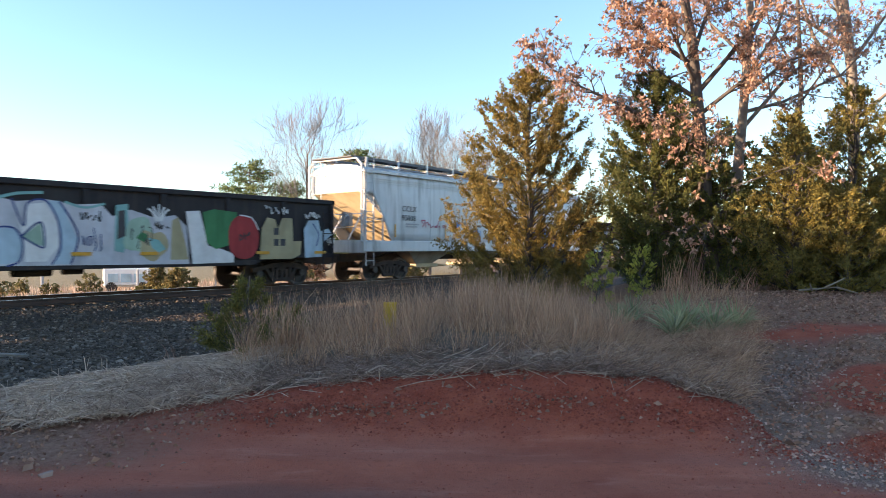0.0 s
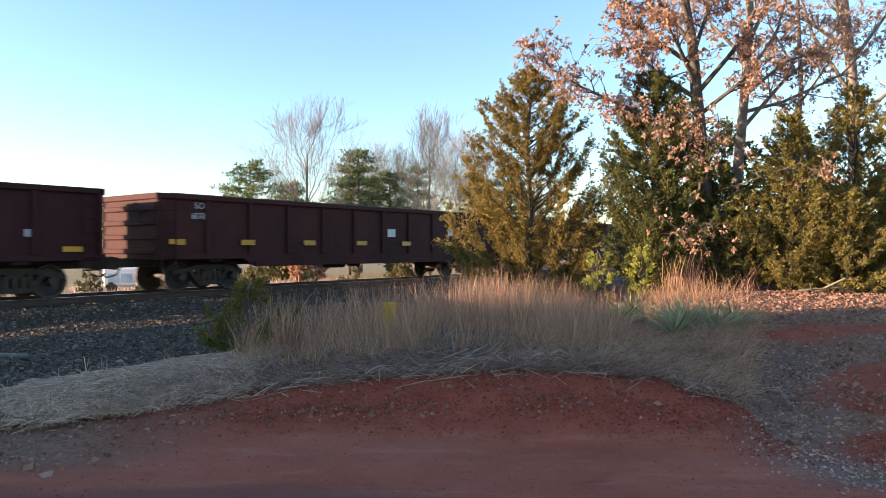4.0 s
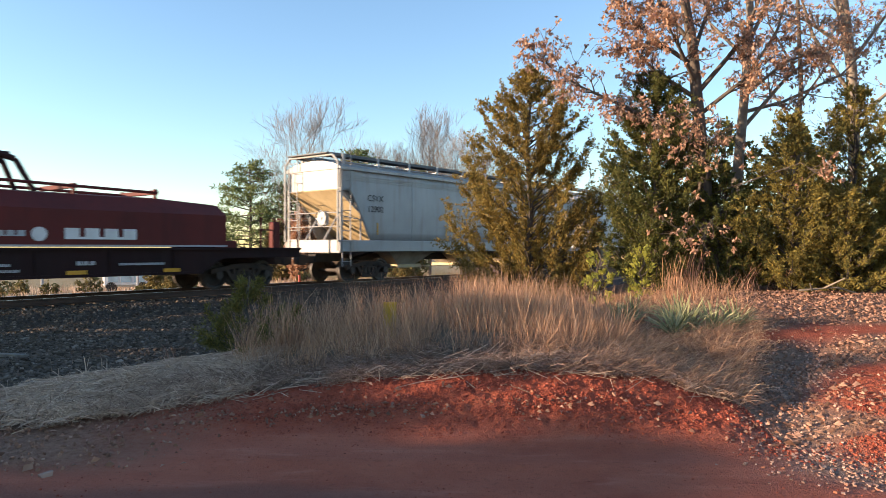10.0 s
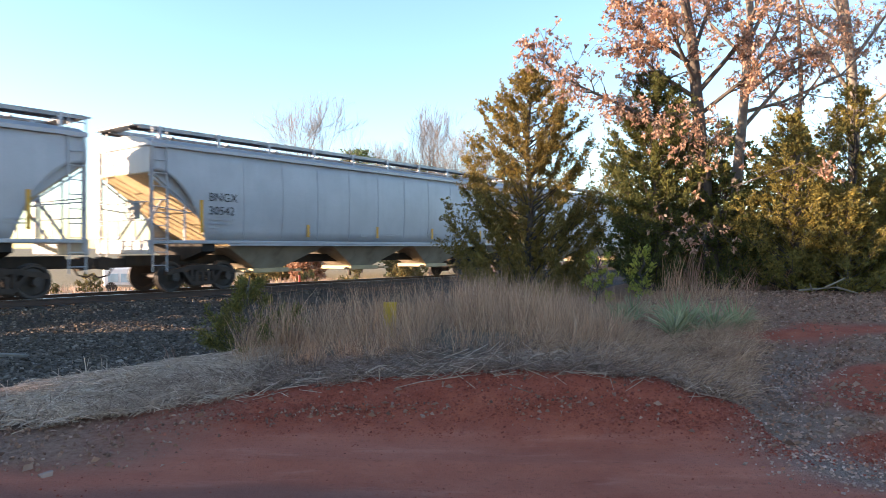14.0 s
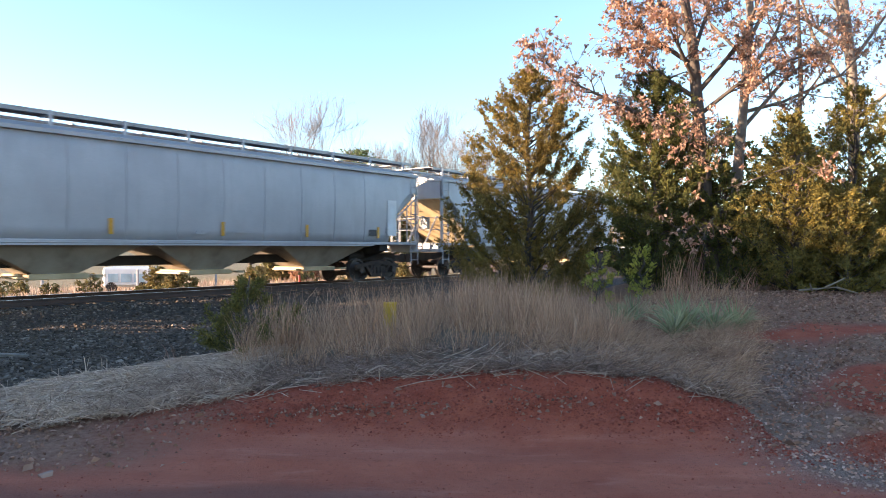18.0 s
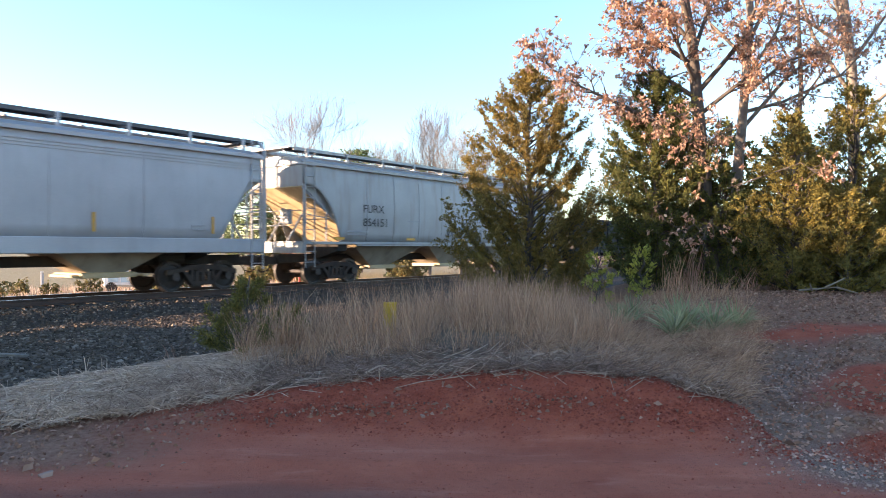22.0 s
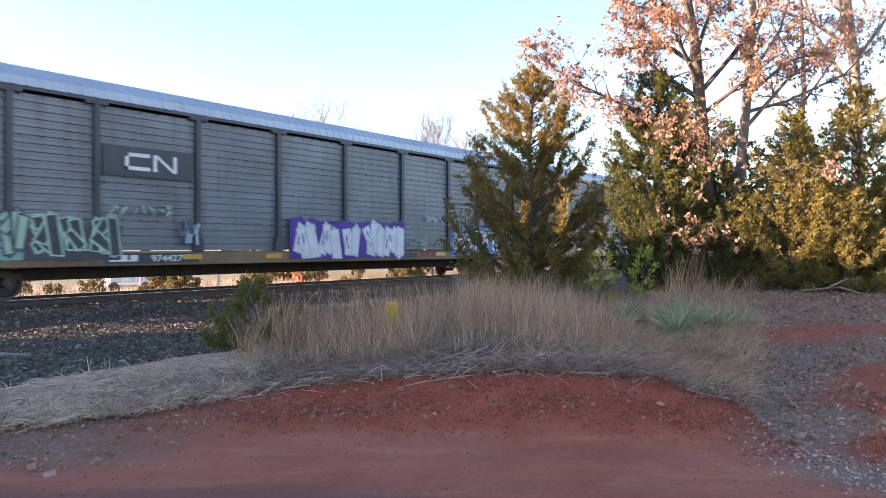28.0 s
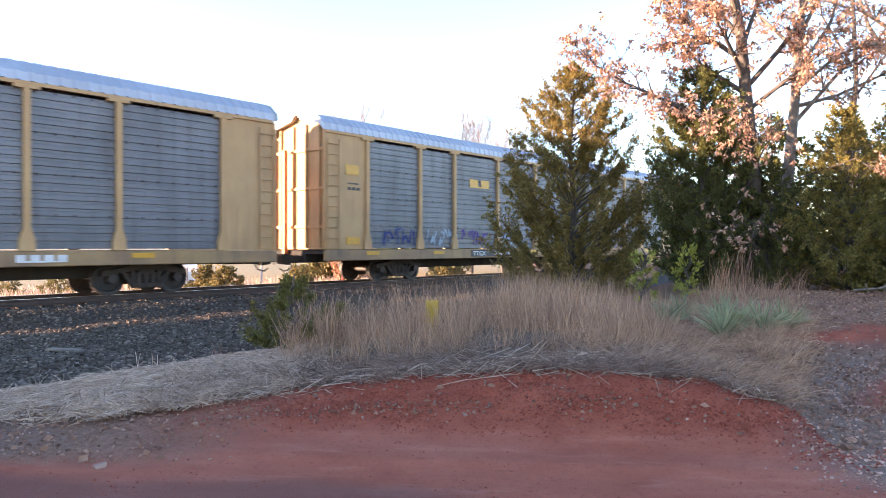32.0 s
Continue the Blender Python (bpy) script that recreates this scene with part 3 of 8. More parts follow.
# ---------------------------------------------------------------- the track
track = tagged(new("railway_track"), "single railway track with rusty rails on grey ballast", "railway", kind="structure")
track.matrix_world = on_track(0)
HEAD = [(-0.036, 0.0), (-0.036, -0.035), (-0.009, -0.045), (-0.009, -0.14), (-0.07, -0.155), (-0.07, -0.17), (0.07, -0.17), (0.07, -0.155), (0.009, -0.14), (0.009, -0.045), (0.036, -0.035), (0.036, 0.0)]
for y in (-0.755, 0.755):
    bm = bmesh.new()
    prism_x(bm, [(y + a, b) for a, b in HEAD], -160, 420)
    r = part("rail", bm, M["rail"], track, "rust-brown steel rail")
    bm = bmesh.new()
    slab(bm, -160, 420, y - 0.03, y + 0.03, 0.0, 0.004)
    part("running_surface", bm, M["rail_head"], r, "polished rail head")
bm = bmesh.new()
soft_slab(bm, -0.115, 0.115, -1.3, 1.3, -0.34, -0.172, 0.012)
tie_mesh = mesh_of("sleeper", bm, M["tie"])
for i in range(130):
    part("sleeper", tie_mesh, None, track, m=pose(-4 + i * 0.53, 0.03 * math.sin(i * 7.3), 0.004 * math.sin(i * 3.1), 0, 0, 0.6 * math.sin(i * 5.7)))
bm = bmesh.new()
for k in list(range(-290, 0)) + list(range(130, 700)):
    slab(bm, -4 + k * 0.53 - 0.115, -4 + k * 0.53 + 0.115, -1.3, 1.3, -0.34, -0.172)
tagged(part("far_sleepers", bm, M["tie"], track), kind="stuff")

# ---------------------------------------------------------------- the train
# each car is built with x from its leading end backwards, y away from the tripod, z over the rails
WHEEL_R = 0.44


def run(t):
    """How far the train has come by t seconds."""
    return 11.35 * t + 0.009 * t * t


CARS = []      # (car, place of its leading end at 0 s)
WHEELS = []    # (wheelset, x in its truck, place along the train)


def wheel_mesh():
    bm = bmesh.new()
    for sgn in (-1, 1):
        y = 0.755 * sgn
        prof = [(0.0, -0.10), (0.09, -0.10), (0.10, -0.05), (0.15, -0.02), (0.33, 0.0), (0.36, -0.055), (WHEEL_R - 0.005, -0.06), (WHEEL_R, -0.05), (WHEEL_R, 0.05), (WHEEL_R + 0.025, 0.06), (WHEEL_R + 0.025, 0.085), (0.36, 0.085), (0.33, 0.03), (0.12, 0.04), (0.0, 0.04)]
        lathe_y(bm, [(r, y - sgn * 0.0 + sgn * (-1) * (v)) for r, v in prof], 26)
    rod(bm, (0, -1.02, 0), (0, 1.02, 0), 0.075, 10)
    for sgn in (-1, 1):
        rod(bm, (0, sgn * 0.93, 0), (0, sgn * 1.08, 0), 0.12, 12)
        for k in range(3):
            a = k * math.tau / 3
            rod(bm, (0.06 * math.cos(a), sgn * 1.08, 0.06 * math.sin(a)), (0.06 * math.cos(a), sgn * 1.10, 0.06 * math.sin(a)), 0.018, 6)
    return mesh_of("wheelset", bm, M["wheel_steel"])


def truck_mesh():
    bm = bmesh.new()
    for sgn in (-1, 1):
        y0, y1 = sgn * 0.93, sgn * 1.07
        lo, hi = min(y0, y1), max(y0, y1)
        # cast side frame: arched top member, dropped bottom member, pedestals
        prism_y(bm, [(-1.18, 0.50), (-1.16, 0.64), (-0.62, 0.72), (-0.42, 0.78), (0.42, 0.78), (0.62, 0.72), (1.16, 0.64), (1.18, 0.50), (0.95, 0.53), (0.60, 0.60), (0.34, 0.64), (-0.34, 0.64), (-0.60, 0.60), (-0.95, 0.53)], lo, hi)
        prism_y(bm, [(-0.68, 0.60), (-0.56, 0.60), (-0.30, 0.30), (0.30, 0.30), (0.56, 0.60), (0.68, 0.60), (0.38, 0.18), (-0.38, 0.18)], lo, hi)
        for x in (-0.36, 0.36):
            slab(bm, x - 0.05, x + 0.05, lo, hi, 0.27, 0.66)
    soft_slab(bm, -0.20, 0.20, -1.05, 1.05, 0.55, 0.80, 0.02)
    slab(bm, -0.55, -0.48, -0.8, 0.8, 0.35, 0.45)
    slab(bm, 0.48, 0.55, -0.8, 0.8, 0.35, 0.45)
    rod(bm, (0, 0, 0.80), (0, 0, 0.92), 0.20, 12)
    return mesh_of("truck", bm, M["truck_steel"])


def spring_mesh():
    bm = bmesh.new()
    pts = []
    for x in (-0.2, 0.0, 0.2):
        for k in range(5):
            pts += [(x - 0.075, 0.55 - k * 0.05), (x - 0.075, 0.522 - k * 0.05), (x - 0.055, 0.515 - k * 0.05)]
        pts += [(x - 0.055, 0.30), (x + 0.055, 0.30)]
        for k in range(4, -1, -1):
            pts += [(x + 0.055, 0.515 - k * 0.05), (x + 0.075, 0.522 - k * 0.05), (x + 0.075, 0.55 - k * 0.05)]
    pts = [(-0.28, 0.58), (-0.28, 0.555)] + pts + [(0.28, 0.555), (0.28, 0.58)]
    prism_y(bm, pts, -0.07, 0.07)
    return mesh_of("spring_nest", bm, M["truck_steel"])


WHEEL_ME, TRUCK_ME, SPRING_ME = wheel_mesh(), truck_mesh(), spring_mesh()


def coupler_mesh():
    bm = bmesh.new()
    soft_slab(bm, -0.42, 0.9, -0.11, 0.11, 0.72, 0.98, 0.02)
    prism_y(bm, [(-0.74, 0.70), (-0.40, 0.66), (-0.36, 1.0), (-0.62, 1.04), (-0.76, 0.98)], -0.17, 0.13)
    pts = [(-0.35, -0.30, 0.78), (-0.55, -0.32, 0.52), (-0.8, -0.33, 0.46), (-0.95, -0.33, 0.55)]
    for p, q in zip(pts, pts[1:]):
        rod(bm, p, q, 0.022, 6)
    return mesh_of("coupler", bm, M["truck_steel"])


COUPLER_ME = coupler_mesh()


def running_gear(car, length, x1=1.95):
    for x in (x1, length - x1):
        tr = part("truck", TRUCK_ME, None, car, "cast steel truck", m=pose(x, 0, 0))
        part("spring_nest", SPRING_ME, None, tr, m=pose(0, -1.0, 0))
        part("spring_nest", SPRING_ME, None, tr, m=pose(0, 1.0, 0))
        for wx in (-0.89, 0.89):
            part("wheelset", WHEEL_ME, None, tr, "worn steel wheelset", m=pose(wx, 0, WHEEL_R))
    part("coupler", COUPLER_ME, None, car, "knuckle coupler with air hose")
    part("coupler", COUPLER_ME, None, car, "knuckle coupler with air hose", m=pose(length, 0, 0, 0, 0, 180))


def ladder(car, x0, x1, z0, z1, y, material, rungs=8, name="ladder", end=False):
    bm = bmesh.new()
    if end:      # in the plane across the car; x0, x1 are then y values and y the x
        for a in (x0, x1):
            rod(bm, (y, a, z0), (y, a, z1), 0.02, 6)
        for k in range(rungs):
            z = z0 + (k + 0.5) * (z1 - z0) / rungs
            rod(bm, (y, x0, z), (y, x1, z), 0.014, 5)
    else:
        for a in (x0, x1):
            rod(bm, (a, y, z0), (a, y, z1), 0.022, 6)
        for k in range(rungs):
            z = z0 + (k + 0.5) * (z1 - z0) / rungs
            rod(bm, (x0, y, z), (x1, y, z), 0.014, 5)
    return part(name, bm, material, car)


def mirrored(points, length):
    return [(length - x, z) for x, z in points][::-1]


def reflectors(car, xs, z, y=-1.5, w=0.12, h=0.30):
    bm0 = bmesh.new()
    slab(bm0, -w / 2, w / 2, -0.008, 0.0, -h / 2, h / 2)
    me_ = mesh_of("reflector", bm0, M["reflector"])
    for x in xs:
        part("reflector", me_, None, car, "yellow reflector strip", m=pose(x, y - 0.003, z))


def covered_hopper(length, paint, board, label, style, group="covered hoppers"):
    """style 'round': curved sheets and slim sill; style 'sill': flatter sides over a deep light side sill."""
    car = tagged(new("covered_hopper"), label, "freight car", group)
    deep = style == "sill"
    L, E, Z0 = length, 4.16, (1.14 if deep else 1.40)
    base = 1.54 if deep else 1.47
    # tank with sloped ends
    bm = bmesh.new()
    prism_y(bm, [(0.12, E), (0.12, 3.40), (2.75, base - 0.1), (L - 2.75, base - 0.1), (L - 0.12, 3.40), (L - 0.12, E)], -1.33, 1.33)
    part("tank", bm, paint, car)
    for flip in (0, 1):
        X = (lambda v: L - v) if flip else (lambda v: v)
        bm = bmesh.new()
        prism_y(bm, [(X(0.11), 3.39), (X(2.74), base - 0.11), (X(2.71), base - 0.14), (X(0.08), 3.36)], -1.30, 1.30)
        # the tan holds rust and the low sun's warm light on the slope
        part("slope_sheet", bm, M["cream"], car, "rust-stained sloped end sheet with sunlight painted into its tan")
    # side sheets with a curved cut at both ends
    for sgn in (-1, 1):
        bm = bmesh.new()
        cols = []
        xs = [0.10 + k * 0.17 for k in range(12)] + list(np.linspace(2.2, L - 2.2, 22)) + [L - 0.10 - (11 - k) * 0.17 for k in range(12)]
        for x in xs:
            e = min(x, L - x)
            if deep:
                zb = max(base, 3.35 - max(0.0, e - 0.55) * 1.75)
                zb = base if e > 1.58 else zb
            else:
                k = min(1.0, max(0.0, (e - 0.30) / 1.42))
                zb = base + (3.42 - base) * (1 - k ** 2.4) if e > 0.30 else 3.42
                if e > 0.30:
                    zb = base + (3.42 - base) * (0.5 * math.sqrt(max(0.0, 1 - k ** 2.2)) + 0.5 * (1 - k ** 1.6))
            col = []
            for j in range(9):
                z = zb + (E - zb) * j / 8
                u = (z - base) / (E - base)
                bulge = (0.055 if deep else 0.085) * math.sin(math.pi * min(1, max(0, u * 0.94 + 0.03)))
                col.append(bm.verts.new((x, sgn * (1.405 + bulge), z)))
            cols.append(col)
        for a, b in zip(cols, cols[1:]):
            for j in range(8):
                bm.faces.new((a[j], b[j], b[j + 1], a[j + 1]) if sgn < 0 else (b[j], a[j], a[j + 1], b[j + 1]))
        bm.normal_update()
        bmesh.ops.solidify(bm, geom=bm.faces[:], thickness=0.012)
        side = part("side_sheet", bm, paint, car, smooth=True)
        # weld seams
        n = 10 if not deep else 6
        bm = bmesh.new()
        swell = 0.055 if deep else 0.085
        for j in range(8):
            za, zb2 = base + (E - base) * j / 8, base + (E - base) * (j + 1) / 8
            ya = 1.409 + swell * math.sin(math.pi * min(1, max(0, j / 8 * 0.94 + 0.03)))
            yb = 1.409 + swell * math.sin(math.pi * min(1, max(0, (j + 1) / 8 * 0.94 + 0.03)))
            rod(bm, (0, sgn * ya, za), (0, sgn * yb, zb2), 0.012, 4)
        seam_me = mesh_of("weld_seam", bm, paint)
        for k in range(1, n):
            part("weld_seam", seam_me, None, side, m=pose(1.6 + k * (L - 3.2) / n, 0, 0))
        if deep:
            for z in (3.72, 3.80, 3.88):
                bm = bmesh.new()
                slab(bm, 0.15, L - 0.15, min(sgn * 1.41, sgn * 1.455), max(sgn * 1.41, sgn * 1.455), z, z + 0.035)
                part("rub_rail", bm, paint, side)
        # side sill
        bm = bmesh.new()
        if deep:
            soft_slab(bm, 0.0, L, min(sgn * 1.30, sgn * 1.49), max(sgn * 1.30, sgn * 1.49), Z0, base + 0.02, 0.02)
        else:
            soft_slab(bm, 0.0, L, min(sgn * 1.28, sgn * 1.47), max(sgn * 1.28, sgn * 1.47), Z0, base + 0.03, 0.015)
            slab(bm, 2.6, L - 2.6, min(sgn * 1.43, sgn * 1.455), max(sgn * 1.43, sgn * 1.455), Z0 - 0.05, Z0)
        part("side_sill", bm, paint, car)
    # roof
    bm = bmesh.new()
    arc = [(-1.46, E - 0.05), (-1.46, E + 0.02), (-1.1, E + 0.17), (-0.55, E + 0.28), (0.0, E + 0.31), (0.55, E + 0.28), (1.1, E + 0.17), (1.46, E + 0.02), (1.46, E - 0.05)]
    prism_x(bm, arc, 0.06, L - 0.06)
    roof = part("roof", bm, paint, car)
    bm = bmesh.new()
    for sgn in (-1, 1):
        slab(bm, 0.05, L - 0.05, min(sgn * 1.43, sgn * 1.51), max(sgn * 1.43, sgn * 1.51), E - 0.07, E + 0.03)
    part("eave", bm, paint, roof)
    bm = bmesh.new()
    soft_slab(bm, 0.9, L - 0.9, -0.30, 0.30, E + 0.27, E + 0.40, 0.03)
    for k in range(9):
        x = 1.4 + k * (L - 2.8) / 8
        slab(bm, x - 0.05, x + 0.05, -0.34, 0.34, E + 0.38, E + 0.43)
    part("hatch", bm, M["grey_steel"], roof, "long trough hatch")
    # running boards on brackets
    zb = E + 0.50
    for sgn in (-1, 1):
        bm = bmesh.new()
        a, b = sorted((sgn * 0.55, sgn * 1.06))
        slab(bm, -0.05, L + 0.05, a, b, zb, zb + 0.035)
        for y in (a, b):
            slab(bm, -0.05, L + 0.05, y - 0.015, y + 0.015, zb - 0.06, zb + 0.045)
        rb = part("running_board", bm, board, car, "steel roof walkway")
        bm = bmesh.new()
        n = 10
        me_ = None
        for k in range(n):
            x = 0.55 + k * (L - 1.1) / (n - 1)
            if me_ is None:
                slab(bm, -0.045, 0.045, min(sgn * 0.50, sgn * 1.09), max(sgn * 0.50, sgn * 1.09), -0.07, 0.0)
                slab(bm, -0.05, 0.05, min(sgn * 1.07, sgn * 1.12), max(sgn * 1.07, sgn * 1.12), -0.34, 0.05)
                me_ = mesh_of("bracket", bm, paint)
            part("bracket", me_, None, rb, m=pose(x, 0, zb))
    for x in (0.0, L):
        bm = bmesh.new()
        slab(bm, x - 0.25, x + 0.25, -1.06, 1.06, zb, zb + 0.03)
        part("end_platform", bm, board, car)
    # bays with outlet gates
    nb = 3
    span = (L - 5.0) / nb
    bay = bmesh.new()
    h = span / 2
    tops = [(-h, -1.24, base - 0.02), (h, -1.24, base - 0.02), (h, 1.24, base - 0.02), (-h, 1.24, base - 0.02)]
    zt = 0.62
    lows = [(-0.55, -0.62, zt), (0.55, -0.62, zt), (0.55, 0.62, zt), (-0.55, 0.62, zt)]
    va, vb = [bay.verts.new(p) for p in tops], [bay.verts.new(p) for p in lows]
    for k in range(4):
        bay.faces.new((va[k], va[(k + 1) % 4], vb[(k + 1) % 4], vb[k]))
    bay.faces.new(vb[::-1])
    bay.faces.new(va)
    bay_me = mesh_of("hopper_bay", bay, M["hopper_bay"])
    gate = bmesh.new()
    soft_slab(gate, -0.75, 0.75, -0.80, 0.80, 0.47, 0.62, 0.02)
    slab(gate, -0.95, -0.75, -0.62, 0.62, 0.50, 0.56)
    slab(gate, 0.75, 1.15, -0.62, 0.62, 0.50, 0.56)
    rod(gate, (0.95, -1.0, 0.53), (0.95, 1.0, 0.53), 0.03, 8)
    for k in range(4):
        slab(gate, 0.83, 1.07, -1.03 + 0.0 * k, -0.99, 0.50 + 0.02 * k, 0.515 + 0.02 * k)
    gate_me = mesh_of("outlet_gate", gate, M["cream"])
    for k in range(nb):
        x = 2.5 + span * (k + 0.5)
        p = part("hopper_bay", bay_me, None, car, "dusty discharge bay", m=pose(x, 0, 0))
        part("outlet_gate", gate_me, None, p, "sliding outlet gate")
    # underframe and ends
    bm = bmesh.new()
    slab(bm, 0.02, L - 0.02, -0.20, 0.20, 0.78, 1.06)
    for x in (1.95, L - 1.95):
        prism_x(bm, [(-1.35, 1.40), (-1.35, 1.18), (-0.3, 0.90), (0.3, 0.90), (1.35, 1.18), (1.35, 1.40)], x - 0.22, x + 0.22)
    part("underframe", bm, M["black_steel"], car)
    for flip in (0, 1):
        X = (lambda v: L - v) if flip else (lambda v: v)
        bm = bmesh.new()
        a, b = sorted((X(0.0), X(0.16)))
        soft_slab(bm, a, b, -1.47, 1.47, 1.10, base, 0.02)
        a, b = sorted((X(0.0), X(0.7)))
        slab(bm, a, b, -1.40, 1.40, base + 0.0, base + 0.03)
        part("end_sill", bm, paint, car)
        bm = bmesh.new()
        for y in (-1.40, 1.40):
            rod(bm, (X(0.12), y, base), (X(0.12), y, 3.45), 0.05, 6)
            rod(bm, (X(1.15), y * 0.98, base), (X(1.15), y * 0.98, 2.55), 0.035, 6)
            rod(bm, (X(0.62), y * 0.98, base), (X(0.62), y * 0.98, 3.0), 0.03, 6)
            rod(bm, (X(0.05), y, 3.30), (X(1.8), y * 0.98, 2.05), 0.028, 6)
            rod(bm, (X(0.05), y, 2.45), (X(1.3), y * 0.98, 2.30), 0.018, 5)
        for z in (2.05, 2.55):
            rod(bm, (X(0.02), -1.38, z), (X(0.02), 1.38, z), 0.018, 5)
        for y in (-0.5, 0.5):
            rod(bm, (X(0.14), y, base), (X(1.0), y, 2.72), 0.04, 6)
        part("end_frame", bm, paint, car, "end posts and grab irons")
        ladder(car, X(0.10), X(0.52), 0.62, 4.62, -1.50, paint, 11)
        ladder(car, 0.75, 1.20, 0.70, 4.60, X(-0.03), paint, 11, end=True)
        if deep:
            bm = bmesh.new()
            pts = [(X(-0.04), -1.42, 1.5), (X(-0.04), -1.42, 4.35), (X(-0.04), -1.15, 4.62), (X(-0.04), 1.15, 4.62), (X(-0.04), 1.42, 4.35), (X(-0.04), 1.42, 1.5)]
            for p, q in zip(pts, pts[1:]):
                rod(bm, p, q, 0.045, 6)
            part("end_hoop", bm, paint, car, "tubular end hoop")
    bm = bmesh.new()
    lathe = [(0.27, -0.02), (0.29, 0.0), (0.27, 0.02), (0.25, 0.0), (0.27, -0.02)]
    b2 = bmesh.new()
    lathe_y(b2, lathe, 18)
    for k in range(5):
        a = k * math.tau / 5
        rod(b2, (0, 0, 0), (0.26 * math.cos(a), 0, 0.26 * math.sin(a)), 0.012, 4)
    bmesh.ops.transform(b2, matrix=pose(-0.06, -0.55, 2.35, 0, 0, 90), verts=b2.verts[:])
    pour(bm, b2)
    slab(bm, -0.02, 0.16, -0.75, -0.35, 2.1, 2.6)
    part("brake_wheel", bm, M["grey_steel"], car, "hand brake wheel and housing")
    # air tank and piping below one end
    bm = bmesh.new()
    rod(bm, (L - 3.1, -0.5, 1.0), (L - 2.3, -0.5, 1.0), 0.17, 12)
    rod(bm, (0.5, 0.33, 0.92), (L - 0.5, 0.33, 0.92), 0.022, 6)
    part("brake_gear", bm, M["black_steel"], car)
    running_gear(car, L)
    return car


def gondola(length, paint, label, top=2.85, bottom=0.76, posts=11, ends=0.95, heap=None, group="gondolas"):
    L = length
    car = tagged(new("gondola_car"), label, "freight car", group)
    for sgn in (-1, 1):
        bm = bmesh.new()
        a, b = sorted((sgn * 1.40, sgn * 1.435))
        prism_y(bm, [(0.05, ends), (2.9, ends), (3.35, bottom), (L - 3.35, bottom), (L - 2.9, ends), (L - 0.05, ends), (L - 0.05, top), (0.05, top)], a, b)
        side = part("side_wall", bm, paint, car)
        bm = bmesh.new()
        soft_slab(bm, 0.0, L, min(sgn * 1.38, sgn * 1.53), max(sgn * 1.38, sgn * 1.53), top - 0.12, top + 0.03, 0.02)
        part("top_chord", bm, paint, side)
        bm = bmesh.new()
        a, b = sorted((sgn * 1.435, sgn * 1.50))
        soft_slab(bm, 3.3, L - 3.3, a, b, bottom, bottom + 0.16, 0.015)
        for x0, x1 in ((0.0, 2.95), (L - 2.95, L)):
            soft_slab(bm, x0, x1, a, b, ends, ends + 0.16, 0.015)
        part("side_sill", bm, paint, side)
        bm = bmesh.new()
        a, b = sorted((sgn * 1.435, sgn * 1.515))
        prism_x(bm, [(a, ends + 0.14), (b, ends + 0.14), (b, top - 0.11), (a, top - 0.11)], -0.075, 0.075)
        bmesh.ops.bevel(bm, geom=bm.edges[:], offset=0.012, segments=1, affect="EDGES")
        pm = mesh_of("side_post", bm, paint)
        for k in range(posts):
            part("side_post", pm, None, side, m=pose(0.10 + k * (L - 0.2) / (posts - 1), 0, 0))
    for x0 in (0.0, L - 0.12):
        bm = bmesh.new()
        slab(bm, x0 + 0.04, x0 + 0.08, -1.40, 1.40, ends, top)
        for k in range(4):
            z = ends + 0.15 + k * (top - ends - 0.2) / 4
            soft_slab(bm, x0 - 0.03, x0 + 0.12, -1.43, 1.43, z, z + 0.16, 0.03)
        soft_slab(bm, x0 - 0.02, x0 + 0.14, -1.53, 1.53, top - 0.14, top + 0.03, 0.02)
        part("end_wall", bm, paint, car, "ribbed end wall")
    bm = bmesh.new()
    slab(bm, 0.08, L - 0.08, -1.39, 1.39, 1.02, 1.08)
    part("floor", bm, M["rust_inside"], car)
    bm = bmesh.new()
    slab(bm, 0.02, L - 0.02, -0.2, 0.2, 0.76, 1.0)
    for k in range(7):
        x = 3.4 + k * (L - 6.8) / 6
        slab(bm, x - 0.06, x + 0.06, -1.35, 1.35, 0.84, 1.0)
    for x in (1.95, L - 1.95):
        slab(bm, x - 0.2, x + 0.2, -1.38, 1.38, 0.88, 1.01)
    rod(bm, (L * 0.42, -0.55, 0.72), (L * 0.42 + 0.9, -0.55, 0.72), 0.17, 12)
    rod(bm, (L * 0.42 + 1.2, -0.55, 0.70), (L * 0.42 + 1.7, -0.55, 0.70), 0.12, 12)
    part("underframe", bm, M["black_steel"], car)
    for x in (0.12, L - 0.55):
        ladder(car, x, x + 0.43, 0.55, top - 0.25, -1.555, paint, 6)
    if heap:
        bm = bmesh.new()
        rng = random.Random(heap)
        z = 1.1
        for layer in range(7):
            for k in range(9):
                y = -1.2 + k * 0.3 + rng.uniform(-0.05, 0.05)
                zz = 1.12 + layer * (top - 1.12) / 6.4
                x0, x1 = 0.2 + rng.uniform(0, 0.5), L - 0.2 - rng.uniform(0, 0.5)
                soft_slab(bm, x0, x1, y - 0.11, y + 0.11, zz, zz + 0.17, 0.015)
        part("scrap_load", bm, M["rust_inside"], car, "stacked rusty steel and old sleepers")
    bm = bmesh.new()
    b2 = bmesh.new()
    lathe_y(b2, [(0.27, -0.02), (0.29, 0.0), (0.27, 0.02), (0.25, 0.0), (0.27, -0.02)], 18)
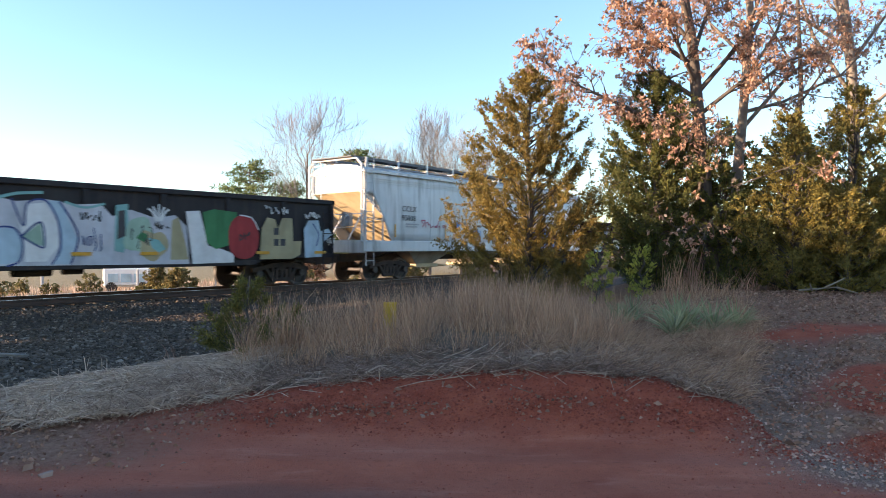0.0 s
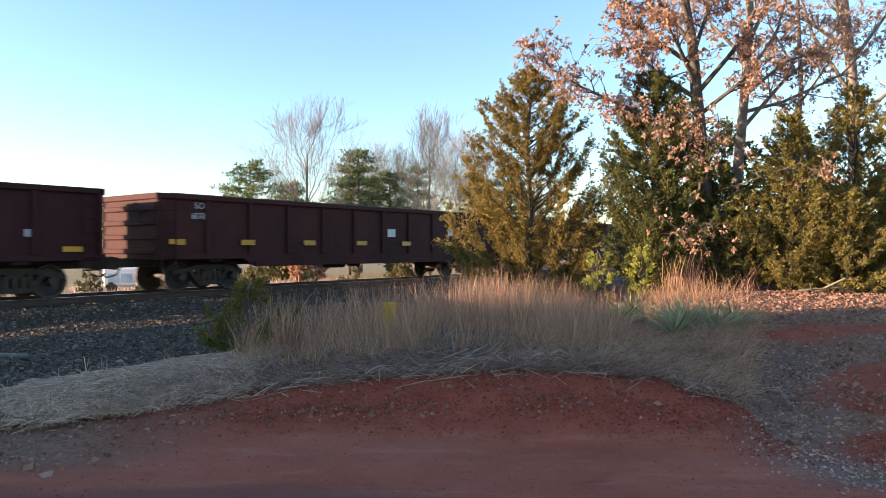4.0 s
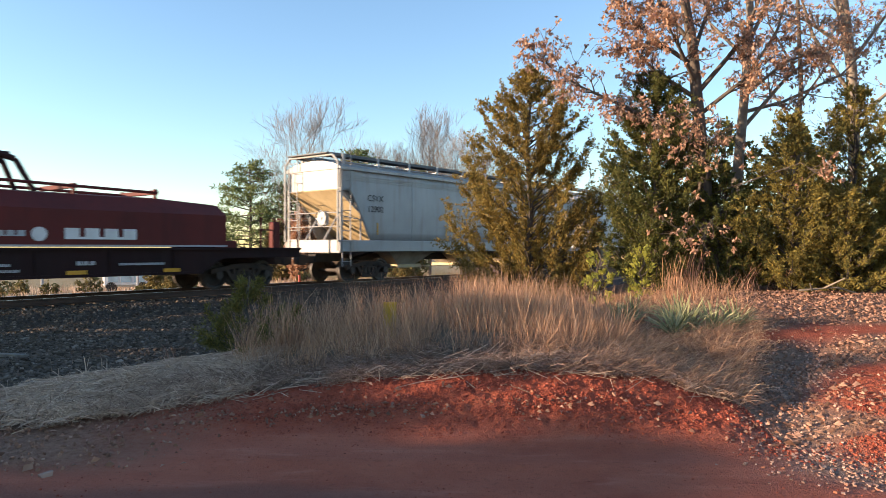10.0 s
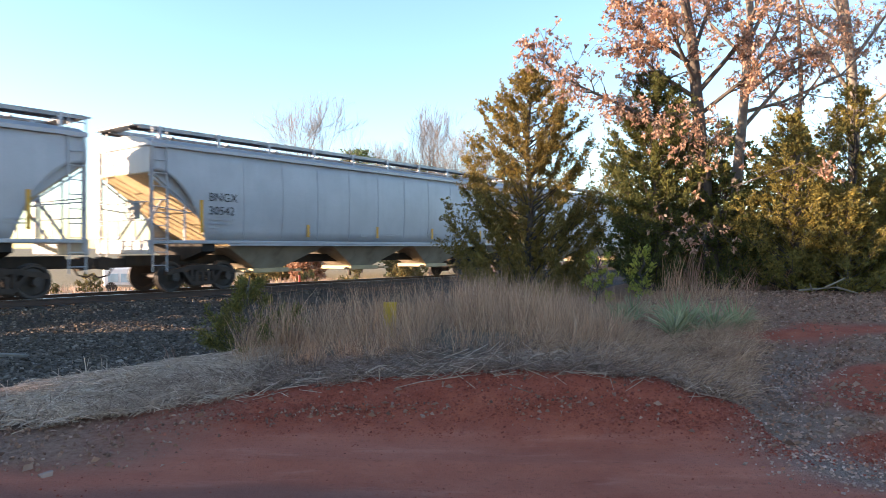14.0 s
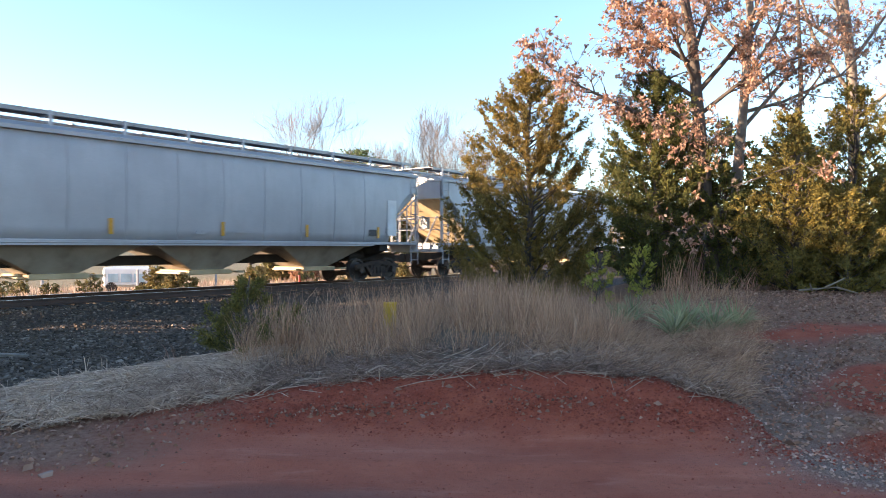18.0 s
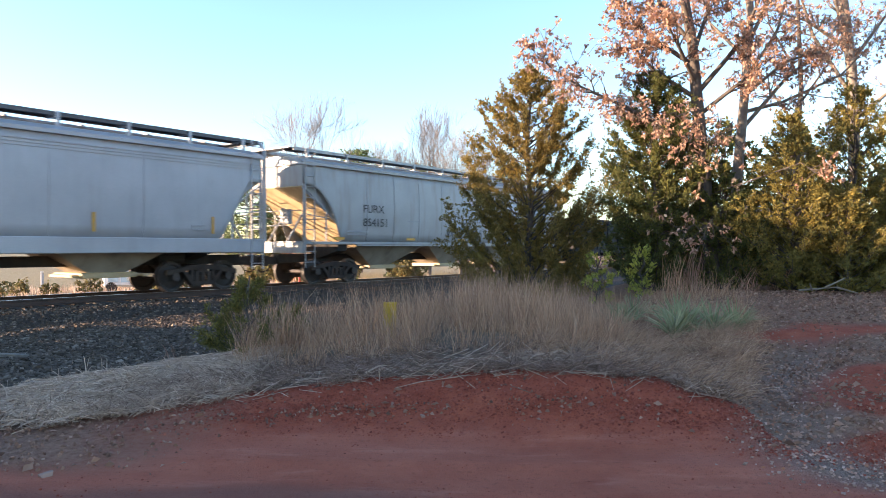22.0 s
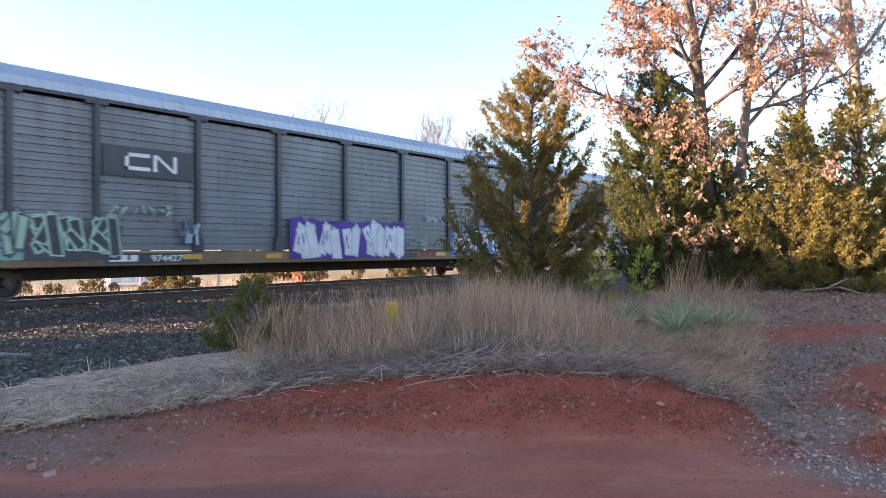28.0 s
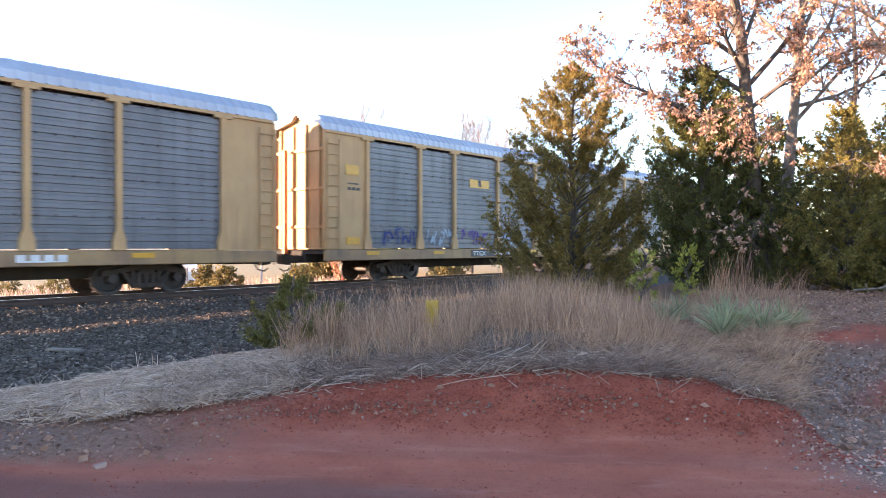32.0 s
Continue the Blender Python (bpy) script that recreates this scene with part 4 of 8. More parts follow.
    for k in range(5):
        a = k * math.tau / 5
        rod(b2, (0, 0, 0), (0.26 * math.cos(a), 0, 0.26 * math.sin(a)), 0.012, 4)
    bmesh.ops.transform(b2, matrix=pose(-0.12, -0.6, top - 0.5, 0, 0, 90), verts=b2.verts[:])
    pour(bm, b2)
    rod(bm, (-0.12, -0.6, top - 0.5), (0.02, -0.6, top - 0.5), 0.03, 6)
    part("brake_wheel", bm, M["black_steel"], car)
    running_gear(car, L)
    return car


def tube(bm, pts, r, n=6):
    """One bent tube through points of a plane across x."""
    rings = []
    for k, q in enumerate(pts):
        a, c = Vector(pts[max(0, k - 1)]), Vector(pts[min(len(pts) - 1, k + 1)])
        d = (c - a).normalized()
        e = Vector((1, 0, 0))
        f = d.cross(e)
        rings.append([bm.verts.new(Vector(q) + (e * math.cos(j * math.tau / n) + f * math.sin(j * math.tau / n)) * r) for j in range(n)])
    for u, v in zip(rings, rings[1:]):
        for j in range(n):
            bm.faces.new((u[j], u[(j + 1) % n], v[(j + 1) % n], v[j]))
    bm.faces.new(rings[0][::-1])
    bm.faces.new(rings[-1])


def bubble_piece(parent, x0, x1, z0, z1, y, label):
    """Fat rounded shapes in blue with dark edges, pale feet and a red shade to one side. It spells nothing."""
    w, h = x1 - x0, z1 - z0
    forms = [(0.10, 0.50, 0.17, 1.0), (0.13, 0.17, 0.26, 0.36), (0.32, 0.62, 0.20, 0.42), (0.42, 0.30, 0.30, 0.52), (0.64, 0.55, 0.19, 0.90), (0.74, 0.52, 0.20, 0.40), (0.88, 0.68, 0.12, 0.52), (0.86, 0.24, 0.26, 0.46)]
    top = None
    for k, (u, v, fw, fh) in enumerate(forms):
        for name, ink, dx, grow_, off in (("graffiti", "spray_red", 0.09, 0.10, 0.004 + 0.0003 * k), ("outline", "spray_navy", 0.0, 0.06, 0.008 + 0.003 * k), ("fill", "spray_blue", 0.0, 0.0, 0.0095 + 0.003 * k)):
            bm = bmesh.new()
            flat_poly(bm, blob_poly(random.Random(k + 7), x0 + u * w + dx, z0 + v * h, fw * w + grow_ * 1.6, fh * h + grow_ * 1.6, 24, 0.06, 2.6), y - off)
            ob = part(name if top is None else ("red_shade" if name == "graffiti" else name), bm, M[ink], top or parent, label if top is None else "")
            top = top or ob
    bm = bmesh.new()
    for k, (u, v, fw, fh) in enumerate(forms):
        if k in (1, 3, 4, 7):
            flat_poly(bm, blob_poly(random.Random(k), x0 + u * w, z0 + 0.12 * h, fw * w * 0.72, 0.15 * h, 18, 0.1, 2.2), y - 0.035 - 0.0004 * k)
    part("highlight", bm, M["spray_pale"], top)
    bm = bmesh.new()
    for k, (u, v, r) in enumerate(((-0.14, 0.30, 0.14), (-0.20, 0.42, 0.10), (1.07, 0.45, 0.10), (-0.27, 0.2, 0.12))):
        flat_poly(bm, blob_poly(random.Random(k), x0 + u * w, z0 + v * h, r * 2, r * 1.8, 14, 0.1, 2.0), y - 0.012)
    part("spatter", bm, M["spray_red"], top, "red paint dots")
    bm = bmesh.new()
    for k, (u0, u1, v0, v1) in enumerate(((-0.34, -0.02, 0.0, 0.16), (-0.04, 0.03, 0.0, 0.5))):
        flat_poly(bm, [(x0 + u0 * w, z0 + v0 * h), (x0 + u1 * w, z0 + v0 * h), (x0 + u1 * w, z0 + v1 * h), (x0 + (u0 * 0.7 + u1 * 0.3) * w, z0 + v1 * h)], y - 0.006 - 0.0006 * k)
    part("fill", bm, M["spray_blue"], top)


def coil_car(length, hood_paint, deck_paint, label, style):
    L = length
    car = tagged(new("coil_car"), label, "freight car", "coil cars")
    for sgn in (-1, 1):
        bm = bmesh.new()
        a, b = sorted((sgn * 1.28, sgn * 1.46))
        prism_y(bm, [(0.0, 0.98), (3.0, 0.98), (3.7, 0.55), (L - 3.7, 0.55), (L - 3.0, 0.98), (L, 0.98), (L, 1.26), (0.0, 1.26)], a, b)
        bmesh.ops.bevel(bm, geom=bm.edges[:], offset=0.015, segments=1, affect="EDGES")
        sill = part("side_sill", bm, deck_paint, car, "deep fish-belly side sill")
        bm = bmesh.new()
        slab(bm, 0, L, min(sgn * 1.44, sgn * 1.53), max(sgn * 1.44, sgn * 1.53), 1.22, 1.29)
        slab(bm, 3.7, L - 3.7, min(sgn * 1.44, sgn * 1.51), max(sgn * 1.44, sgn * 1.51), 0.53, 0.61)
        for k in range(6):
            slab(bm, 4.6 + k * (L - 9.2) / 5 - 0.03, 4.6 + k * (L - 9.2) / 5 + 0.03, min(sgn * 1.45, sgn * 1.50), max(sgn * 1.45, sgn * 1.50), 0.61, 1.22)
        part("flange", bm, deck_paint, sill)
    bm = bmesh.new()
    slab(bm, 0.0, L, -1.28, 1.28, 1.16, 1.25)
    slab(bm, 0.05, L - 0.05, -0.2, 0.2, 0.72, 1.15)
    part("deck", bm, deck_paint, car)
    h0, h1 = 3.45, 15.45
    red = style == "red"
    if red:
        sec = [(-1.42, 1.34), (-1.42, 2.25), (-0.95, 2.66), (-0.5, 2.72), (0.5, 2.72), (0.95, 2.66), (1.42, 2.25), (1.42, 1.34)]
        rings_at = [(h0, sec), (13.55, sec), (h1, [(y, z - (0.10 if z > 2.3 else 0.0)) for y, z in sec])]
    else:
        sec = [(-1.42, 1.34), (-1.42, 2.32), (1.42, 2.32), (1.42, 1.34)]
        rings_at = [(h0, sec), (h1, sec)]
    bm = bmesh.new()
    rings = [[bm.verts.new((x, y, z)) for y, z in form] for x, form in rings_at]
    for a, b in zip(rings, rings[1:]):
        for j in range(len(sec) - 1):
            bm.faces.new((a[j], a[j + 1], b[j + 1], b[j]))
    bm.faces.new(rings[0])
    bm.faces.new(rings[-1][::-1])
    hood = part("coil_hood", bm, hood_paint, car, "removable steel coil cover")
    bm = bmesh.new()
    for sgn in (-1, 1):
        slab(bm, h0, h1, min(sgn * 1.40, sgn * 1.47), max(sgn * 1.40, sgn * 1.47), 1.31, 1.36)
    part("hood_rim", bm, M["ink_grey"] if red else hood_paint, hood, "pale lower rim")
    if not red:
        bm = bmesh.new()
        for sgn in (-1, 1):
            slab(bm, h0, h1, min(sgn * 1.38, sgn * 1.47), max(sgn * 1.38, sgn * 1.47), 2.29, 2.35)
        part("hood_ledge", bm, M["coil_side"], hood)
        for x0, x1, rise in ((h0 + 0.02, 6.98, 0.92), (6.98, 11.7, 0.44), (11.7, h1 - 0.02, 0.92)):
            arc = [(-1.36 * math.cos(g), 2.33 + rise * math.sin(g)) for g in np.linspace(0, math.pi, 17)]
            bm = bmesh.new()
            prism_x(bm, arc, x0, x1)
            part("roof_barrel", bm, hood_paint, hood, "curved hood roof section", True)
        for x, lean_, zt_ in ((h0 - 0.04, 0.5, 3.26), (5.18, 0.0, 3.18), (8.33, 0.0, 2.98), (10.44, 0.0, 2.98), (13.34, 0.0, 3.28), (h1 + 0.04, -0.5, 3.20)):
            for sgn in (-1, 1):
                bm = bmesh.new()
                rod(bm, (x, sgn * 1.49, 1.34), (x, sgn * 1.49, 2.34), 0.045, 6)
                rod(bm, (x, sgn * 1.49, 2.32), (x + lean_, sgn * 1.18, zt_), 0.045, 6)
                part("hood_band", bm, M["cream"] if sgn < 0 or lean_ else hood_paint, hood, "cream upright over the hood")
            bm = bmesh.new()
            soft_slab(bm, x + lean_ - 0.05, x + lean_ + 0.05, -1.22, 1.22, zt_ - 0.08, zt_ + 0.06, 0.01)
            part("cross_bar", bm, M["cream"], hood)
            if lean_:
                bm = bmesh.new()
                soft_slab(bm, x - 0.04, x + 0.04, -1.49, 1.49, 2.22, 2.34, 0.01)
                part("cross_bar", bm, M["cream"], hood)
        for x0, x1 in ((3.92, 5.18), (13.34, h1 - 0.46)):
            for y in (-1.18, 1.18):
                bm = bmesh.new()
                rod(bm, (x0, y, 3.24), (x1, y, 3.20), 0.045, 6)
                part("hood_band", bm, M["coil_side"], hood)
    else:
        for y in (-0.9, 0.9):
            bm = bmesh.new()
            rod(bm, (6.4, y, 2.98), (13.5, y, 2.84), 0.04, 6)
            rod(bm, (6.4, y, 2.98), (5.45, y, 2.68), 0.035, 6)
            for x in (6.4, 8.75, 11.2, 13.45):
                rod(bm, (x, y, 2.6), (x, y, 3.02 if x < 8 else 2.94), 0.05, 6)
            part("stacking_guide", bm, hood_paint, hood, "stacking rail along the crown")
        for x, z in ((6.4, 3.0), (8.75, 2.94), (11.2, 2.9), (13.45, 2.86)):
            bm = bmesh.new()
            soft_slab(bm, x - 0.06, x + 0.06, -0.98, 0.98, z - 0.07, z + 0.05, 0.01)
            part("cross_bar", bm, hood_paint, hood)
    bm = bmesh.new()
    mid, zt = (9.6, 2.72) if red else (9.35, 2.74)
    for y in (-0.55, 0.55):
        for sgn in (-1, 1):
            knee = (mid + sgn * 0.42, y * 0.7, zt + 0.78)
            rod(bm, (mid + sgn * (0.8 if red else 1.25), y, zt - 0.02), knee, 0.07, 6)
            rod(bm, knee, (mid, y * 0.5, zt + 0.92), 0.08, 6)
    soft_slab(bm, mid - 0.34, mid + 0.34, -0.36, 0.36, zt + 0.82, zt + 0.96, 0.03)
    part("lifting_yoke", bm, deck_paint if red else M["coil_side"], hood, "welded lifting yoke")
    # platform posts, brake stand, handrails
    for flip in (0, 1):
        X = (lambda v: L - v) if flip else (lambda v: v)
        post_paint = hood_paint if style == "red" else M["coil_tan"]
        for x, y, h in ((0.06, -1.42, 0.6), (1.05, -1.42, 1.0), (0.9, 1.42, 1.0), (1.75, 1.42, 1.0), (1.58, -1.42, 1.0)):
            bm = bmesh.new()
            rod(bm, (X(x), y, 1.25), (X(x), y, 1.25 + h), 0.04, 6)
            part("end_post", bm, post_paint, car, "stake post on the end deck")
        bm = bmesh.new()
        rod(bm, (X(1.05), -1.42, 1.85), (X(1.58), -1.42, 1.85), 0.022, 5)
        part("handrail", bm, post_paint, car)
        bm = bmesh.new()
        a, b = sorted((X(0.25), X(0.5)))
        soft_slab(bm, a, b, -0.75, -0.45, 1.25, 2.15, 0.03)
        b2 = bmesh.new()
        lathe_y(b2, [(0.27, -0.02), (0.29, 0.0), (0.27, 0.02), (0.25, 0.0), (0.27, -0.02)], 18)
        for k in range(5):
            g = k * math.tau / 5
            rod(b2, (0, 0, 0), (0.26 * math.cos(g), 0, 0.26 * math.sin(g)), 0.012, 4)
        bmesh.ops.transform(b2, matrix=pose(X(0.16), -0.6, 2.0, 0, 0, 90), verts=b2.verts[:])
        pour(bm, b2)
        part("brake_stand", bm, hood_paint if style == "red" else M["coil_side"], car, "hand brake stand")
        bm = bmesh.new()
        a, b = sorted((X(2.3), X(3.1)))
        soft_slab(bm, a, b, -1.2, 1.2, 1.25, 1.50, 0.03)
        part("end_box", bm, hood_paint, car)
    running_gear(car, L)
    return car


def coal_hopper(length, paint, label):
    L, T, B = length, 4.0, 1.42
    car = tagged(new("open_hopper"), label, "freight car")
    for sgn in (-1, 1):
        bm = bmesh.new()
        a, b = sorted((sgn * 1.40, sgn * 1.44))
        prism_y(bm, [(0.62, B), (L - 0.62, B), (L - 0.23, T), (0.23, T)], a, b)
        side = part("side_wall", bm, paint, car)
        bm = bmesh.new()
        soft_slab(bm, 0.18, L - 0.18, min(sgn * 1.38, sgn * 1.55), max(sgn * 1.38, sgn * 1.55), T - 0.13, T + 0.03, 0.02)
        part("top_chord", bm, paint, side)
        bm = bmesh.new()
        soft_slab(bm, 0.0, L, min(sgn * 1.40, sgn * 1.53), max(sgn * 1.40, sgn * 1.53), B - 0.12, B + 0.10, 0.02)
        part("side_sill", bm, paint, side)
        bm = bmesh.new()
        a, b = sorted((sgn * 1.44, sgn * 1.53))
        slab(bm, -0.07, 0.07, a, b, B + 0.1, T - 0.12)
        bmesh.ops.bevel(bm, geom=bm.edges[:], offset=0.015, segments=1, affect="EDGES")
        pm = mesh_of("side_post", bm, paint)
        for k in range(13):
            part("side_post", pm, None, side, m=pose(0.95 + k * (L - 1.9) / 12, 0, 0))
    for flip in (0, 1):
        X = (lambda v: L - v) if flip else (lambda v: v)
        bm = bmesh.new()
        v = [bm.verts.new(p) for p in ((X(0.25), -1.40, T), (X(0.25), 1.40, T), (X(0.75), 0.42, B - 0.1), (X(0.75), -0.42, B - 0.1))]
        bm.faces.new(v)
        bm.normal_update()
        bmesh.ops.solidify(bm, geom=bm.faces[:], thickness=0.03)
        part("end_sheet", bm, M["coil_tan"], car, "tan funnel-shaped end sheet")
        for sgn in (-1, 1):
            bm = bmesh.new()
            v = [bm.verts.new(p) for p in ((X(0.26), sgn * 1.40, T - 0.02), (X(0.76), sgn * 0.43, B - 0.1), (X(0.75), sgn * 1.40, B - 0.1))]
            bm.faces.new(v)
            bm.normal_update()
            bmesh.ops.solidify(bm, geom=bm.faces[:], thickness=0.03)
            part("corner_gusset", bm, paint, car)
            bm = bmesh.new()
            rod(bm, (X(0.21), sgn * 1.40, T), (X(0.72), sgn * 0.44, B - 0.1), 0.045, 5)
            part("end_rib", bm, M["coil_tan"], car)
        bm = bmesh.new()
        soft_slab(bm, *sorted((X(0.14), X(0.30))), -1.50, 1.50, T - 0.13, T + 0.03, 0.02)
        part("end_chord", bm, M["coil_tan"], car)
        bm = bmesh.new()
        for z, wd in ((3.32, 0.42), (2.98, 0.50)):
            xx = 0.25 + (T - z) * 0.5 / (T - B + 0.1)
            prism_x(bm, [(-wd, z), (wd, z), (wd, z + 0.24), (-wd, z + 0.24)], *sorted((X(xx - 0.08), X(xx - 0.05))))
        part("small_print", bm, M["ink_white"], car, "white painted numbers")
        bm = bmesh.new()
        for y in (-1.42, 1.42):
            rod(bm, (X(0.1), y, B - 0.1), (X(0.1), y, 2.3), 0.035, 6)
        rod(bm, (X(0.1), -1.42, 2.25), (X(0.1), 1.42, 2.25), 0.03, 6)
        for k in range(4):
            rod(bm, (X(-0.03 - 0.02 * k), -0.5, 1.6 + k * 0.2), (X(0.5), -0.5, 1.6 + k * 0.2), 0.11, 8)
        part("end_gear", bm, M["black_steel"], car, "brake cylinder and handrails")
        ladder(car, X(0.15), X(0.55), 0.55, 2.2, -1.57, paint, 5)
    bm = bmesh.new()
    slab(bm, 0.0, L, -0.2, 0.2, 0.78, 1.1)
    part("centre_sill", bm, paint, car)
    for k in range(4):
        x = 3.6 + k * (L - 7.2) / 3
        bm = bmesh.new()
        prism_y(bm, [(x - 1.3, B), (x + 1.3, B), (x + 0.45, 0.45), (x - 0.45, 0.45)], -1.25, 1.25)
        part("discharge_bay", bm, paint, car)
    for x in (1.95, L - 1.95):
        bm = bmesh.new()
        slab(bm, x - 0.2, x + 0.2, -1.38, 1.38, 0.90, 1.2)
        part("body_bolster", bm, paint, car)
    bm = bmesh.new()
    slab(bm, 1.7, L - 1.7, -1.38, 1.38, 2.2, 2.26)
    part("floor", bm, M["rust_inside"], car)
    running_gear(car, L)
    return car


POSTS_AT = [1.9, 4.62, 6.65, 9.55, 12.45, 15.4, 18.45, 21.4, 23.55, 26.55]


def autorack(length, frame_paint, sill_paint, label, door_paint=None):
    L, E, Bz = length, 5.06, 1.18
    car = tagged(new("autorack_car"), label, "freight car", "autoracks")
    door_paint = door_paint or frame_paint
    k = L / 28.4
    posts = [p * k for p in POSTS_AT]
    bays = [0.0] + posts + [L]
    # corrugated side panels
    prof = []
    n = 19
    for i in range(n):
        z = Bz + 0.04 + i * (E - Bz - 0.12) / n
        h = (E - Bz - 0.12) / n
        prof += [(0.0, z), (0.0, z + h * 0.55), (0.028, z + h * 0.62), (0.028, z + h * 0.93)]
    for sgn in (-1, 1):
        for a, b in zip(bays[1:-1], bays[2:-1]):
            bm = bmesh.new()
            lo, hi = None, None
            va = [bm.verts.new((a, sgn * (1.43 - y), z)) for y, z in prof]
            vb = [bm.verts.new((b, sgn * (1.43 - y), z)) for y, z in prof]
            for j in range(len(prof) - 1):
                bm.faces.new((va[j], vb[j], vb[j + 1], va[j + 1]))
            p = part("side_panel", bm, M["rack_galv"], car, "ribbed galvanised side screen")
            if sgn < 0:
                bm = bmesh.new()
                for row in (0.22, 0.47, 0.72, 0.97):
                    z = Bz + row * (E - Bz)
                    m_ = max(3, int((b - a) / 0.42))
                    for q in range(m_):
                        x = a + (q + 0.5) * (b - a) / m_
                        slab(bm, x - 0.018, x + 0.018, -1.44, -1.42, z - 0.03, z + 0.02)
                part("bolt_row", bm, M["black_steel"], p)
        bm = bmesh.new()
        y0, y1 = sorted((sgn * 1.40, sgn * 1.53))
        slab(bm, -0.075, 0.075, y0, y1, Bz, E - 0.02)
        slab(bm, -0.28, 0.28, y0, y1, E - 0.10, E - 0.02)
        prism_y(bm, [(-0.075, Bz + 0.55), (0.075, Bz + 0.55), (0.17, Bz + 0.25), (0.17, Bz), (-0.17, Bz), (-0.17, Bz + 0.25)], y0 - 0.004, y1 + 0.004)
        pm = mesh_of("side_post", bm, frame_paint)
        for x in posts:
            part("side_post", pm, None, car, m=pose(x, 0, 0))
        for a, b in ((0.15, posts[0]), (posts[-1], L - 0.15)):
            bm = bmesh.new()
            slab(bm, a, b, min(sgn * 1.38, sgn * 1.45), max(sgn * 1.38, sgn * 1.45), Bz, E)
            part("corner_panel", bm, door_paint, car, "plain corner panel")
        bm = bmesh.new()
        slab(bm, 0.10, L - 0.10, min(sgn * 1.38, sgn * 1.50), max(sgn * 1.38, sgn * 1.50), E - 0.02, E + 0.07)
        part("top_rail", bm, frame_paint, car)
    # roof: ribbed arch
    arc = [(-1.50, E + 0.06), (-1.47, E + 0.28), (-1.12, E + 0.58), (-0.55, E + 0.72), (0.0, E + 0.76), (0.55, E + 0.72), (1.12, E + 0.58), (1.47, E + 0.28), (1.50, E + 0.06)]
    bm = bmesh.new()
    x, rings, i = 0.0, [], 0
    xs = []
    while x < L:
        xs += [(x, 0.0), (x + 0.19, 0.0), (x + 0.22, 0.022), (x + 0.29, 0.022)]
        x += 0.32
    xs = [q for q in xs if q[0] < L] + [(L, 0.0)]
    for x, h in xs:
        rings.append([bm.verts.new((x, y * (1 + h * 0.5), z + h)) for y, z in arc])
    for a, b in zip(rings, rings[1:]):
        for j in range(len(arc) - 1):
            bm.faces.new((a[j], a[j + 1], b[j + 1], b[j]))
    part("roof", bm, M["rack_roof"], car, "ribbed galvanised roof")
    # end doors
    for flip in (0, 1):
        X = (lambda v: L - v) if flip else (lambda v: v)
        bm = bmesh.new()
        q = [(-1.40, Bz)] + [(y * 0.96, z - 0.05) for y, z in arc] + [(1.40, Bz)]
        prism_x(bm, q, *sorted((X(0.16), X(0.24))))
        door = part("end_door", bm, door_paint, car, "hinged end doors")
        bm = bmesh.new()
        for y in (-1.05, -0.35, 0.35, 1.05):
            a, b = sorted((X(0.08), X(0.17)))
            soft_slab(bm, a, b, y - 0.04, y + 0.04, Bz + 0.05, E + 0.35, 0.015)
        a, b = sorted((X(0.10), X(0.17)))
        for z in (1.9, 3.2, 4.5):
            slab(bm, a, b, -1.35, 1.35, z, z + 0.10)
        part("door_rib", bm, door_paint, door)
        bm = bmesh.new()
        slab(bm, *sorted((X(0.0), X(0.16))), -1.46, -1.38, Bz, E)
        part("corner_post", bm, door_paint, car)
        bm = bmesh.new()
        slab(bm, *sorted((X(0.0), X(0.16))), 1.38, 1.46, Bz, E)
        part("corner_post", bm, door_paint, car)
        ladder(car, X(0.10), X(0.60), 0.7, E - 0.2, -1.50, door_paint, 12)
        bm = bmesh.new()
        prism_x(bm, [(y, z) for y, z in arc[4:]] + [(1.2, E + 0.3), (0.3, E + 0.5)], *sorted((X(-0.06), X(0.10))))
        prism_x(bm, [(y, z) for y, z in arc[:5]] + [(-0.3, E + 0.5), (-1.2, E + 0.3)], *sorted((X(-0.06), X(0.10))))
        part("roof_end_cap", bm, M["rack_roof"], car)
    # flat car beneath
    for sgn in (-1, 1):
        bm = bmesh.new()
        a, b = sorted((sgn * 1.38, sgn * 1.52))
        soft_slab(bm, 0.0, L, a, b, 0.80, 1.17, 0.02)
        part("deck_sill", bm, sill_paint, car, "side sill of the flat car")
    bm = bmesh.new()
    slab(bm, 0.02, L - 0.02, -1.38, 1.38, 1.02, 1.14)
    part("deck", bm, M["black_steel"], car)
    bm = bmesh.new()
    prism_y(bm, [(0.0, 0.75), (4.2, 0.75), (5.2, 0.45), (L - 5.2, 0.45), (L - 4.2, 0.75), (L, 0.75), (L, 1.02), (0, 1.02)], -0.45, 0.45)
    part("centre_sill", bm, M["black_steel"], car)
    for z in (2.6, 4.0):
        bm = bmesh.new()
        slab(bm, 0.3, L - 0.3, -1.36, 1.36, z, z + 0.06)
        part("upper_deck", bm, M["black_steel"], car)
    running_gear(car, L, 3.9)
    return car


def put(car, s0):
    CARS.append((car, s0))
    car.matrix_world = on_track(s0)
    return car


# ---- the cars, from the head backwards
# two more hoppers ran ahead; their shade lies on the bank at first
lead = covered_hopper(18.3, M["hopper_grey"], M["board_steel"], "light grey covered hopper car on the railway", "round")
PLAIN = lead
put(lead, -19.6)

